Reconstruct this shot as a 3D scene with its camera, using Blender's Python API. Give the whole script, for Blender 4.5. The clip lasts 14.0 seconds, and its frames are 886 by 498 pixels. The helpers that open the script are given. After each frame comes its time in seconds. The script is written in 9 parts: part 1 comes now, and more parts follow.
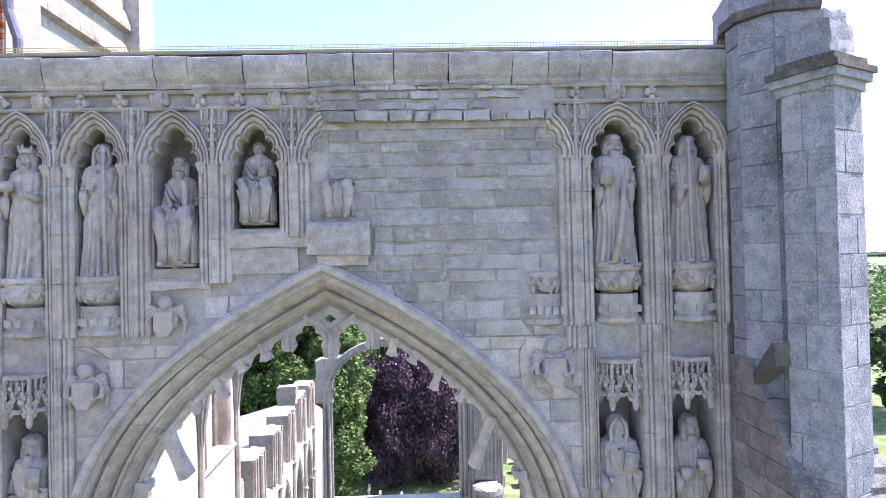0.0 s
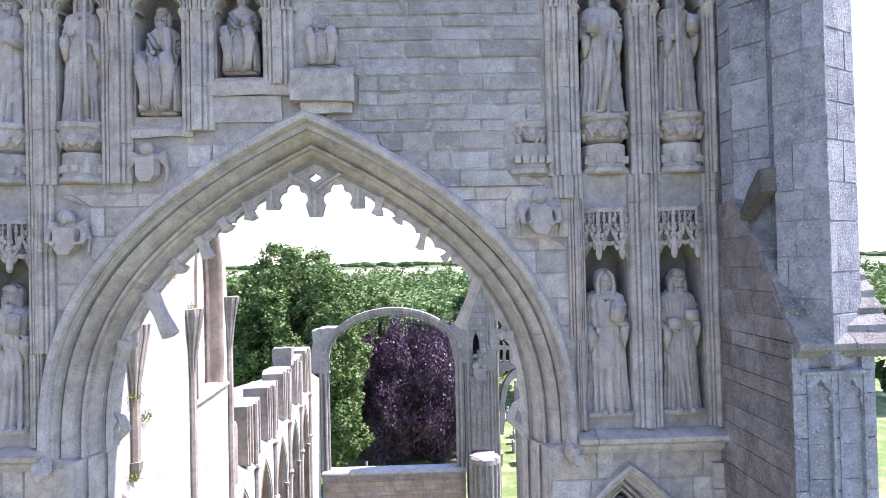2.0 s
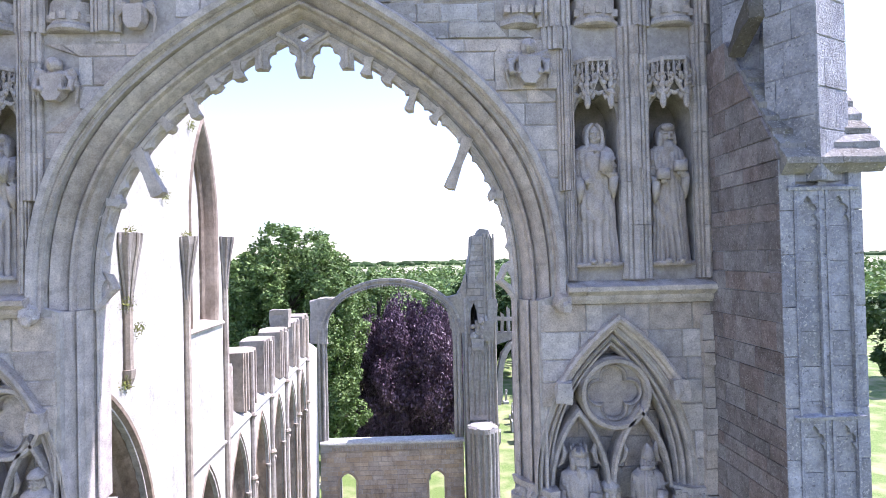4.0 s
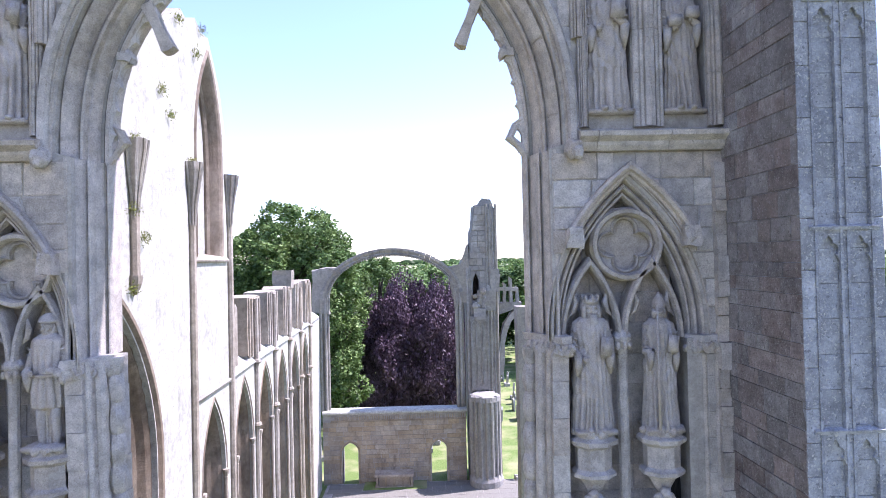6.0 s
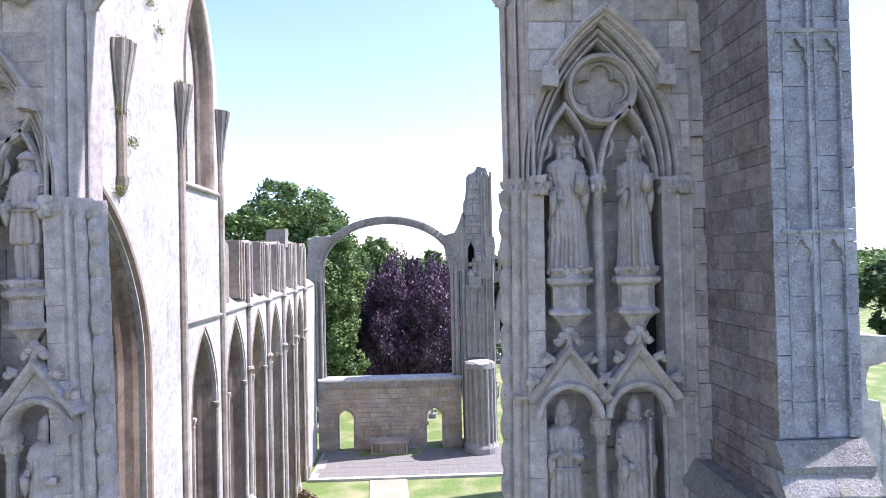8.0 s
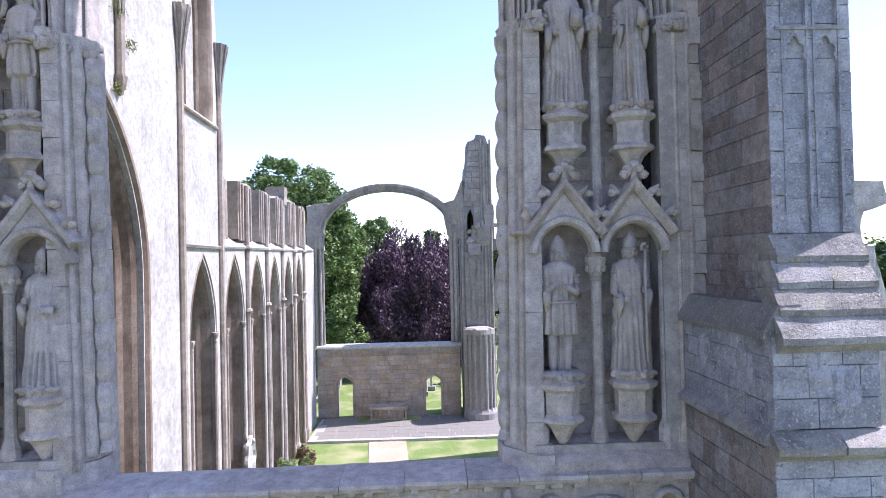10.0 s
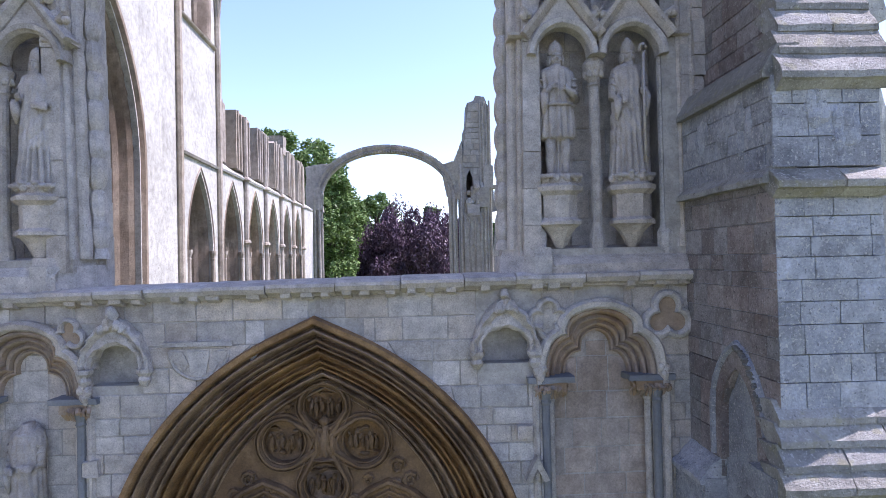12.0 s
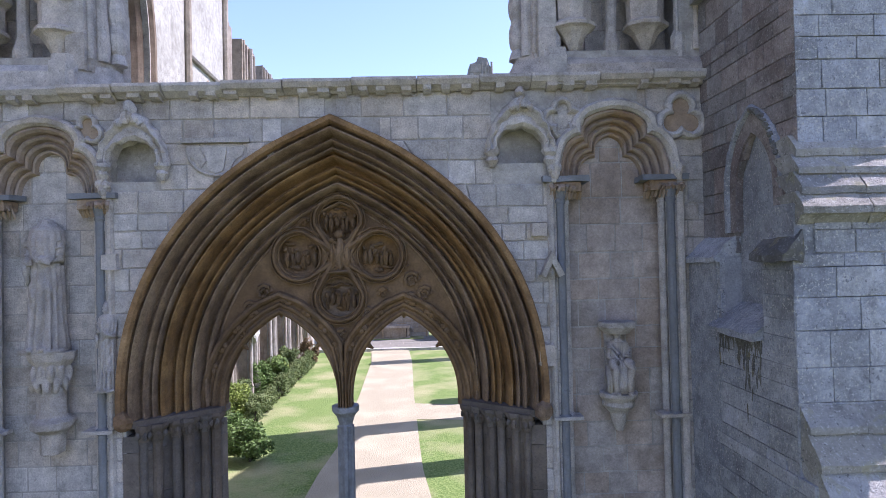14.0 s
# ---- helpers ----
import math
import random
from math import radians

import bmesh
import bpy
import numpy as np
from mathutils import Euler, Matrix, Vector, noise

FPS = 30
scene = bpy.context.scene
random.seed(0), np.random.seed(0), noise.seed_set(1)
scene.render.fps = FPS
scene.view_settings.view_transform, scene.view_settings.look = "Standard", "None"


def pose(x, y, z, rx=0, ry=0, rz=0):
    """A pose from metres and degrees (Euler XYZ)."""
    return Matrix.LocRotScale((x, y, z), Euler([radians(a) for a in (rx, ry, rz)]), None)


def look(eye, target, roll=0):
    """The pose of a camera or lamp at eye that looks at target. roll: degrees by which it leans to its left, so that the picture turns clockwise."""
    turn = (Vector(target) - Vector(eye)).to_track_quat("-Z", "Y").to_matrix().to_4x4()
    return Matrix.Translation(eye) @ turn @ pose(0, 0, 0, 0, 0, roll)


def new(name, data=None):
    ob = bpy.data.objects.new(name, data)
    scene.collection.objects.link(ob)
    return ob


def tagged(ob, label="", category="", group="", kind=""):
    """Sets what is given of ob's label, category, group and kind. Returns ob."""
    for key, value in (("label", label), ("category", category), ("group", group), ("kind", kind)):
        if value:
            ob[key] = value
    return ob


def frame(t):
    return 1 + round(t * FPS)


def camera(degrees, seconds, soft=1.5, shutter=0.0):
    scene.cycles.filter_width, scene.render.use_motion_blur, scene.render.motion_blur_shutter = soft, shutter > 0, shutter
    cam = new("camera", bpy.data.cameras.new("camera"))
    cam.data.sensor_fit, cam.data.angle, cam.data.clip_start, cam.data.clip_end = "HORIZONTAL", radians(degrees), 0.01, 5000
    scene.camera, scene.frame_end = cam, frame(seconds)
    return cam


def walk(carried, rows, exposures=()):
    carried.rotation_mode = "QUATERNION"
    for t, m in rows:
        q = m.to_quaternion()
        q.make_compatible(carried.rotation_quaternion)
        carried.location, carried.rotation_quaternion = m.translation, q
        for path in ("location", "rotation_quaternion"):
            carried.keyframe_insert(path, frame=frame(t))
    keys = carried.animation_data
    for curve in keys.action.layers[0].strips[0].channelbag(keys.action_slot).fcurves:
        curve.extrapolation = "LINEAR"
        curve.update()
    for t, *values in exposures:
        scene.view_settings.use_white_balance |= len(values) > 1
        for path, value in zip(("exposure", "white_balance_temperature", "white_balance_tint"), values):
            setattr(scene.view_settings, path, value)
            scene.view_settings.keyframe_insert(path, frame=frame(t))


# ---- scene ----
# ---- camera ----
cam = camera(73.0, 14.0, soft=0.8)
# seconds, x, y, z of the lens; the gimbal holds one direction all the way down
PATH = [
    (0.0, 0.906, -6.652, 17.074),
    (0.5, 0.965, -6.637, 16.695),
    (1.0, 0.988, -6.597, 16.271),
    (1.5, 1.001, -6.571, 15.875),
    (2.0, 1.037, -6.568, 15.419),
    (2.5, 1.076, -6.537, 14.998),
    (3.0, 1.129, -6.527, 14.560),
    (5.5, 1.089, -6.545, 12.609),
    (6.0, 0.968, -6.501, 12.125),
    (6.5, 0.975, -6.481, 11.667),
    (7.0, 1.056, -6.529, 11.207),
    (9.5, 1.235, -6.529, 9.073),
    (10.0, 1.201, -6.524, 8.566),
    (10.5, 1.160, -6.496, 8.057),
    (11.0, 1.135, -6.481, 7.507),
    (11.5, 1.161, -6.464, 6.986),
    (12.0, 1.191, -6.443, 6.421),
    (12.5, 1.171, -6.444, 5.886),
    (13.0, 1.115, -6.439, 5.327),
    (13.5, 1.052, -6.418, 4.791),
    (14.0, 0.978, -6.453, 4.261),
]
PITCH, LEAN, YAW = 0.92, 1.28, -1.61
walk(cam, [(t, pose(x, y, z, 90 + PITCH, LEAN, YAW)) for t, x, y, z in PATH], exposures=[(0.0, 1.55, 5950, 32), (3.0, 1.55, 5900, 32), (6.5, 1.34, 5800, 32), (9.5, 1.24, 5800, 32), (14.0, 1.08, 5850, 32)])

# ---- light ----
SUN_AZ, SUN_EL = 13.0, 57.0      # degrees from +x towards +y, and above the horizon
world = bpy.data.worlds.new("sky")
scene.world = world
world.use_nodes = True
wn = world.node_tree.nodes
sky = wn.new("ShaderNodeTexSky")
sky.sky_type = "NISHITA"
sky.sun_disc = False
sky.sun_elevation = radians(SUN_EL)
sky.sun_rotation = radians(90 - SUN_AZ)
sky.air_density, sky.dust_density, sky.ozone_density = 1.0, 0.4, 1.2
wn["Background"].inputs["Strength"].default_value = 0.15
world.node_tree.links.new(sky.outputs["Color"], wn["Background"].inputs["Color"])
sun = new("sun", bpy.data.lights.new("sun", "SUN"))
sun.data.energy, sun.data.angle, sun.data.color = 4.5, radians(0.5), (1.0, 0.95, 0.87)
_d = Vector((math.cos(radians(SUN_EL)) * math.cos(radians(SUN_AZ)), math.cos(radians(SUN_EL)) * math.sin(radians(SUN_AZ)), math.sin(radians(SUN_EL))))
sun.matrix_world = look(_d * 60, (0, 0, 0))


# ---- materials ----
def mat(name, rough=0.9, metal=0.0):
    m = bpy.data.materials.new(name)
    m.use_nodes = True
    b = m.node_tree.nodes["Principled BSDF"]
    b.inputs["Roughness"].default_value = rough
    b.inputs["Metallic"].default_value = metal
    b.inputs["Specular IOR Level"].default_value = 0.25
    return m, m.node_tree.nodes, m.node_tree.links, b


def stone(name, base, alt, stain=(0.12, 0.12, 0.11), stain_amt=0.35, patch=1.3, fine=38.0, per_piece=0.16, bump=0.6, grit=0.7, lichen=0.0, lichen_col=(0.42, 0.36, 0.16), streak=0.0, speck=0.0, pits=0.35):
    """Weathered limestone: broad tint patches, fine grain, dark stains and a tone of its own for each block."""
    m, n, l, b = mat(name, 0.92)
    geo = n.new("ShaderNodeNewGeometry")
    broad = n.new("ShaderNodeTexNoise")
    broad.inputs["Scale"].default_value, broad.inputs["Detail"].default_value = patch, 6.0
    l.new(geo.outputs["Position"], broad.inputs["Vector"])
    ramp = n.new("ShaderNodeValToRGB")
    ramp.color_ramp.elements[0].position, ramp.color_ramp.elements[1].position = 0.35, 0.68
    ramp.color_ramp.elements[0].color, ramp.color_ramp.elements[1].color = (*base, 1), (*alt, 1)
    l.new(broad.outputs["Fac"], ramp.inputs["Fac"])
    grain = n.new("ShaderNodeTexNoise")
    grain.inputs["Scale"].default_value, grain.inputs["Detail"].default_value, grain.inputs["Roughness"].default_value = fine, 8.0, 0.7
    l.new(geo.outputs["Position"], grain.inputs["Vector"])
    info = n.new("ShaderNodeObjectInfo")
    tone = n.new("ShaderNodeMath")
    tone.operation = "MULTIPLY_ADD"
    tone.inputs[1].default_value, tone.inputs[2].default_value = per_piece * 2, 1 - per_piece
    mixr = n.new("ShaderNodeMath")
    mixr.operation = "FRACT"
    addr = n.new("ShaderNodeMath")
    addr.operation = "ADD"
    l.new(info.outputs["Random"], addr.inputs[0])
    l.new(geo.outputs["Random Per Island"], addr.inputs[1])
    l.new(addr.outputs[0], mixr.inputs[0])
    l.new(mixr.outputs[0], tone.inputs[0])
    mul7 = n.new("ShaderNodeMath")
    mul7.operation = "MULTIPLY"
    mul7.inputs[1].default_value = 7.31
    l.new(mixr.outputs[0], mul7.inputs[0])
    addr2 = n.new("ShaderNodeMath")
    addr2.operation = "FRACT"
    l.new(mul7.outputs[0], addr2.inputs[0])
    hsv = n.new("ShaderNodeHueSaturation")
    sat = n.new("ShaderNodeMapRange")
    sat.inputs["To Min"].default_value, sat.inputs["To Max"].default_value = 1 - 2.6 * per_piece, 1 + 2.6 * per_piece
    l.new(addr2.outputs[0], sat.inputs["Value"])
    l.new(sat.outputs["Result"], hsv.inputs["Saturation"])
    l.new(ramp.outputs["Color"], hsv.inputs["Color"])
    l.new(tone.outputs[0], hsv.inputs["Value"])
    g2 = n.new("ShaderNodeMapRange")
    g2.inputs["From Min"].default_value, g2.inputs["From Max"].default_value = 0.3, 0.7
    g2.inputs["To Min"].default_value, g2.inputs["To Max"].default_value = 1 - 0.26 * grit, 1 + 0.24 * grit
    l.new(grain.outputs["Fac"], g2.inputs["Value"])
    mott = n.new("ShaderNodeTexNoise")
    mott.inputs["Scale"].default_value, mott.inputs["Detail"].default_value, mott.inputs["Roughness"].default_value = 7.5, 6.0, 0.65
    l.new(geo.outputs["Position"], mott.inputs["Vector"])
    g3 = n.new("ShaderNodeMapRange")
    g3.inputs["From Min"].default_value, g3.inputs["From Max"].default_value = 0.32, 0.68
    g3.inputs["To Min"].default_value, g3.inputs["To Max"].default_value = 1 - 0.26 * grit, 1 + 0.26 * grit
    l.new(mott.outputs["Fac"], g3.inputs["Value"])
    gm = n.new("ShaderNodeMath")
    gm.operation = "MULTIPLY"
    l.new(g2.outputs["Result"], gm.inputs[0])
    l.new(g3.outputs["Result"], gm.inputs[1])
    mul = n.new("ShaderNodeMix")
    mul.data_type, mul.blend_type = "RGBA", "MULTIPLY"
    mul.inputs["Factor"].default_value = 1.0
    l.new(hsv.outputs["Color"], mul.inputs["A"])
    l.new(gm.outputs[0], mul.inputs["B"])
    # stains: ragged dark growth, drawn out downwards
    mp = n.new("ShaderNodeMapping")
    mp.inputs["Scale"].default_value = (1.0, 1.0, 0.4 if streak else 0.8)
    l.new(geo.outputs["Position"], mp.inputs["Vector"])
    dirt = n.new("ShaderNodeTexNoise")
    dirt.inputs["Scale"].default_value, dirt.inputs["Detail"].default_value, dirt.inputs["Roughness"].default_value = 2.6, 9.0, 0.72
    l.new(mp.outputs["Vector"], dirt.inputs["Vector"])
    dr = n.new("ShaderNodeMapRange")
    dr.inputs["From Min"].default_value, dr.inputs["From Max"].default_value = 0.52, 0.72
    dr.inputs["To Max"].default_value = stain_amt
    l.new(dirt.outputs["Fac"], dr.inputs["Value"])
    sm = n.new("ShaderNodeMix")
    sm.data_type = "RGBA"
    l.new(dr.outputs["Result"], sm.inputs["Factor"])
    l.new(mul.outputs["Result"], sm.inputs["A"])
    sm.inputs["B"].default_value = (*stain, 1)
    col = sm.outputs["Result"]
    if lichen:
        ln = n.new("ShaderNodeTexNoise")
        ln.inputs["Scale"].default_value, ln.inputs["Detail"].default_value = 7.0, 6.0
        l.new(geo.outputs["Position"], ln.inputs["Vector"])
        lr = n.new("ShaderNodeMapRange")
        lr.inputs["From Min"].default_value, lr.inputs["From Max"].default_value, lr.inputs["To Max"].default_value = 0.6, 0.66, lichen
        l.new(ln.outputs["Fac"], lr.inputs["Value"])
        lm = n.new("ShaderNodeMix")
        lm.data_type = "RGBA"
        l.new(lr.outputs["Result"], lm.inputs["Factor"])
        l.new(col, lm.inputs["A"])
        lm.inputs["B"].default_value = (*lichen_col, 1)
        col = lm.outputs["Result"]
    # small weathering pits, and crusts of pale lichen
    for amt, sc, lo, hi, tint in ((pits, 30.0, 0.60, 0.68, tuple(q * 0.42 for q in base)), (speck, 42.0, 0.58, 0.64, (0.56, 0.55, 0.51))):
        if not amt:
            continue
        pn = n.new("ShaderNodeTexNoise")
        pn.inputs["Scale"].default_value, pn.inputs["Detail"].default_value, pn.inputs["Roughness"].default_value = sc, 4.0, 0.6
        l.new(geo.outputs["Position"], pn.inputs["Vector"])
        pr = n.new("ShaderNodeMapRange")
        pr.inputs["From Min"].default_value, pr.inputs["From Max"].default_value, pr.inputs["To Max"].default_value = lo, hi, amt
        l.new(pn.outputs["Fac"], pr.inputs["Value"])
        pm = n.new("ShaderNodeMix")
        pm.data_type = "RGBA"
        l.new(pr.outputs["Result"], pm.inputs["Factor"])
        l.new(col, pm.inputs["A"])
        pm.inputs["B"].default_value = (*tint, 1)
        col = pm.outputs["Result"]
    l.new(col, b.inputs["Base Color"])
    bp = n.new("ShaderNodeBump")
    bp.inputs["Strength"].default_value, bp.inputs["Distance"].default_value = min(1.0, bump), 0.03
    mx = n.new("ShaderNodeMath")
    mx.operation = "ADD"
    l.new(grain.outputs["Fac"], mx.inputs[0])
    l.new(dirt.outputs["Fac"], mx.inputs[1])
    l.new(mx.outputs[0], bp.inputs["Height"])
    l.new(bp.outputs["Normal"], b.inputs["Normal"])
    return m


def noisy(name, c0, c1, scale, rough=0.9, bump=0.3, c2=None, scale2=0.2, trans=0.0, per_piece=0.0):
    """Two tones mixed by noise at one scale and a third by broad patches."""
    m, n, l, b = mat(name, rough)
    geo = n.new("ShaderNodeNewGeometry")
    t = n.new("ShaderNodeTexNoise")
    t.inputs["Scale"].default_value, t.inputs["Detail"].default_value = scale, 7.0
    l.new(geo.outputs["Position"], t.inputs["Vector"])
    r = n.new("ShaderNodeValToRGB")
    r.color_ramp.elements[0].position, r.color_ramp.elements[1].position = 0.33, 0.68
    r.color_ramp.elements[0].color, r.color_ramp.elements[1].color = (*c0, 1), (*c1, 1)
    l.new(t.outputs["Fac"], r.inputs["Fac"])
    col = r.outputs["Color"]
    if c2:
        t2 = n.new("ShaderNodeTexNoise")
        t2.inputs["Scale"].default_value, t2.inputs["Detail"].default_value = scale2, 5.0
        l.new(geo.outputs["Position"], t2.inputs["Vector"])
        mr = n.new("ShaderNodeMapRange")
        mr.inputs["From Min"].default_value, mr.inputs["From Max"].default_value = 0.45, 0.65
        l.new(t2.outputs["Fac"], mr.inputs["Value"])
        mx = n.new("ShaderNodeMix")
        mx.data_type = "RGBA"
        l.new(mr.outputs["Result"], mx.inputs["Factor"])
        l.new(col, mx.inputs["A"])
        mx.inputs["B"].default_value = (*c2, 1)
        col = mx.outputs["Result"]
    if per_piece:
        hs = n.new("ShaderNodeHueSaturation")
        vr = n.new("ShaderNodeMapRange")
        vr.inputs["To Min"].default_value, vr.inputs["To Max"].default_value = 1 - per_piece, 1 + per_piece
        l.new(geo.outputs["Random Per Island"], vr.inputs["Value"])
        l.new(vr.outputs["Result"], hs.inputs["Value"])
        l.new(col, hs.inputs["Color"])
        col = hs.outputs["Color"]
    l.new(col, b.inputs["Base Color"])
    if bump:
        bp = n.new("ShaderNodeBump")
        bp.inputs["Strength"].default_value, bp.inputs["Distance"].default_value = bump, 0.03
        l.new(t.outputs["Fac"], bp.inputs["Height"])
        l.new(bp.outputs["Normal"], b.inputs["Normal"])
    if trans:
        tr = n.new("ShaderNodeBsdfTranslucent")
        l.new(col, tr.inputs["Color"])
        ms = n.new("ShaderNodeMixShader")
        ms.inputs["Fac"].default_value = trans
        l.new(b.outputs["BSDF"], ms.inputs[1])
        l.new(tr.outputs["BSDF"], ms.inputs[2])
        l.new(ms.outputs["Shader"], n["Material Output"].inputs["Surface"])
    return m


STONE = stone("facade_stone", (0.44, 0.397, 0.355), (0.545, 0.495, 0.445), stain=(0.17, 0.165, 0.155), stain_amt=0.45, per_piece=0.15, lichen=0.3, lichen_col=(0.56, 0.52, 0.465), grit=1.0, fine=50.0, pits=0.45, bump=0.8)
CARVED = stone("carved_stone", (0.43, 0.388, 0.345), (0.53, 0.48, 0.43), stain=(0.15, 0.145, 0.14), stain_amt=0.4, per_piece=0.10, lichen=0.25, lichen_col=(0.60, 0.57, 0.53), grit=0.95, bump=0.8, fine=55.0, pits=0.5)
STATUE = stone("statue_stone", (0.40, 0.36, 0.325), (0.49, 0.445, 0.40), stain=(0.16, 0.155, 0.145), stain_amt=0.3, per_piece=0.06, grit=0.7, bump=0.7, fine=60.0, pits=0.35)
MORTAR = stone("mortar", (0.33, 0.305, 0.275), (0.45, 0.42, 0.38), stain_amt=0.45, per_piece=0.0, patch=3.0)
PALE_MORTAR = stone("pale_lime_mortar", (0.30, 0.27, 0.235), (0.46, 0.435, 0.40), stain=(0.22, 0.15, 0.09), stain_amt=0.6, per_piece=0.0, patch=3.5)
# darker stone for the niche backs, wall core and canopy vaults
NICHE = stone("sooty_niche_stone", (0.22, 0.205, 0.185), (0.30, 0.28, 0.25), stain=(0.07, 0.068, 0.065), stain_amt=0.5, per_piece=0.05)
BROWN = stone("brown_door_stone", (0.21, 0.13, 0.072), (0.33, 0.218, 0.124), stain=(0.075, 0.05, 0.037), stain_amt=0.6, per_piece=0.08, grit=1.0, bump=0.9, pits=0.5, patch=2.2)
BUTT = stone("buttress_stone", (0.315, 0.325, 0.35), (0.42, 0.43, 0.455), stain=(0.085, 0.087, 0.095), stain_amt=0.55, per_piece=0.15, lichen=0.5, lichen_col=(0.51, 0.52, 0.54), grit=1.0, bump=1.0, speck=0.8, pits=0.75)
DARK = stone("dark_weathered_stone", (0.115, 0.11, 0.098), (0.19, 0.18, 0.16), stain=(0.06, 0.06, 0.055), stain_amt=0.6, lichen=0.25, speck=0.25, pits=0.5, bump=1.0)
SLOPE = stone("lichened_weathering_stone", (0.27, 0.26, 0.235), (0.37, 0.355, 0.32), stain=(0.08, 0.08, 0.07), stain_amt=0.8, lichen=0.35, lichen_col=(0.33, 0.31, 0.16), speck=0.5, pits=0.7, bump=1.0)
NAVE = stone("pale_nave_stone", (0.375, 0.37, 0.335), (0.47, 0.465, 0.425), stain=(0.19, 0.18, 0.15), stain_amt=0.5, per_piece=0.1, grit=0.9, pits=0.8, streak=1.0)
SHAFT = stone("nave_shaft_stone", (0.30, 0.262, 0.215), (0.40, 0.36, 0.305), stain=(0.11, 0.085, 0.065), stain_amt=0.7, per_piece=0.08, streak=1.0, pits=0.6)
SCREEN = stone("screen_stone", (0.33, 0.265, 0.195), (0.47, 0.39, 0.295), stain=(0.12, 0.085, 0.06), stain_amt=0.8, per_piece=0.10, streak=1.0, pits=0.6)
# brown stone, darker than SHAFT: the arches' shade is put into its colour
ARCADE = stone("brown_arcade_stone", (0.20, 0.155, 0.115), (0.33, 0.275, 0.215), stain=(0.07, 0.05, 0.038), stain_amt=0.8, per_piece=0.08, streak=1.0, pits=0.6)
RUIN = stone("ruin_stone", (0.26, 0.24, 0.215), (0.33, 0.31, 0.27), stain=(0.1, 0.1, 0.09), stain_amt=0.5)
RUBBLE = stone("rubble_stone", (0.34, 0.325, 0.305), (0.45, 0.43, 0.40), stain=(0.17, 0.155, 0.15), stain_amt=0.5, per_piece=0.19, bump=1.0, lichen=0.55, lichen_col=(0.55, 0.54, 0.52), pits=0.6)
GRASS = noisy("lawn_grass", (0.075, 0.135, 0.027), (0.205, 0.27, 0.085), 26.0, c2=(0.29, 0.29, 0.145), scale2=0.6, bump=1.0)
FIELD = noisy("far_fields", (0.06, 0.10, 0.03), (0.10, 0.14, 0.05), 0.05, c2=(0.20, 0.20, 0.09), scale2=0.006, bump=0)
PATHM = noisy("gravel_path", (0.23, 0.205, 0.14), (0.44, 0.40, 0.285), 40.0, c2=(0.40, 0.36, 0.255), scale2=0.9, bump=0.8)
PAVE = noisy("paving_stone", (0.165, 0.158, 0.135), (0.255, 0.245, 0.215), 14.0, per_piece=0.22)
LEAF = noisy("green_leaf", (0.075, 0.135, 0.036), (0.175, 0.255, 0.08), 0.8, rough=0.55, bump=0, per_piece=0.45, trans=0.18)
LEAF2 = noisy("dark_green_leaf", (0.035, 0.07, 0.02), (0.075, 0.125, 0.035), 1.2, rough=0.6, bump=0, per_piece=0.35, trans=0.2)
PURPLE = noisy("copper_beech_leaf", (0.054, 0.034, 0.048), (0.142, 0.092, 0.122), 0.8, rough=0.45, bump=0, per_piece=0.5, trans=0.12)
BARK = noisy("bark", (0.06, 0.05, 0.04), (0.11, 0.09, 0.07), 12.0)
LEAD = noisy("roof_lead", (0.24, 0.245, 0.26), (0.33, 0.335, 0.35), 5.0, rough=0.55)
# iron bars, and the shade inside the slit put into the colour
VOID = noisy("sooty_dark_iron", (0.012, 0.012, 0.012), (0.03, 0.03, 0.03), 6.0)


# ---- mesh helpers ----
from mathutils.geometry import tessellate_polygon


def part(name, bm, material, parent=None, label="", smooth=False):
    bmesh.ops.remove_doubles(bm, verts=bm.verts, dist=1e-5)
    bmesh.ops.recalc_face_normals(bm, faces=bm.faces)
    me = bpy.data.meshes.new(name)
    bm.to_mesh(me)
    bm.free()
    me.materials.append(material)
    if smooth:
        for p in me.polygons:
            p.use_smooth = True
    ob = new(name, me)
    if parent is not None:
        ob.parent = parent
    if label:
        ob["label"] = label
    return ob


def empty(name, label, category, at=(0, 0, 0), group="", kind=""):
    ob = new(name)
    ob.empty_display_size = 0.1
    ob.location = at
    return tagged(ob, label, category, group, kind)


def box(bm, x0, x1, y0, y1, z0, z1):
    v = [bm.verts.new((x, y, z)) for z in (z0, z1) for y in (y0, y1) for x in (x0, x1)]
    for f in ((0, 2, 3, 1), (4, 5, 7, 6), (0, 1, 5, 4), (2, 6, 7, 3), (0, 4, 6, 2), (1, 3, 7, 5)):
        bm.faces.new([v[i] for i in f])


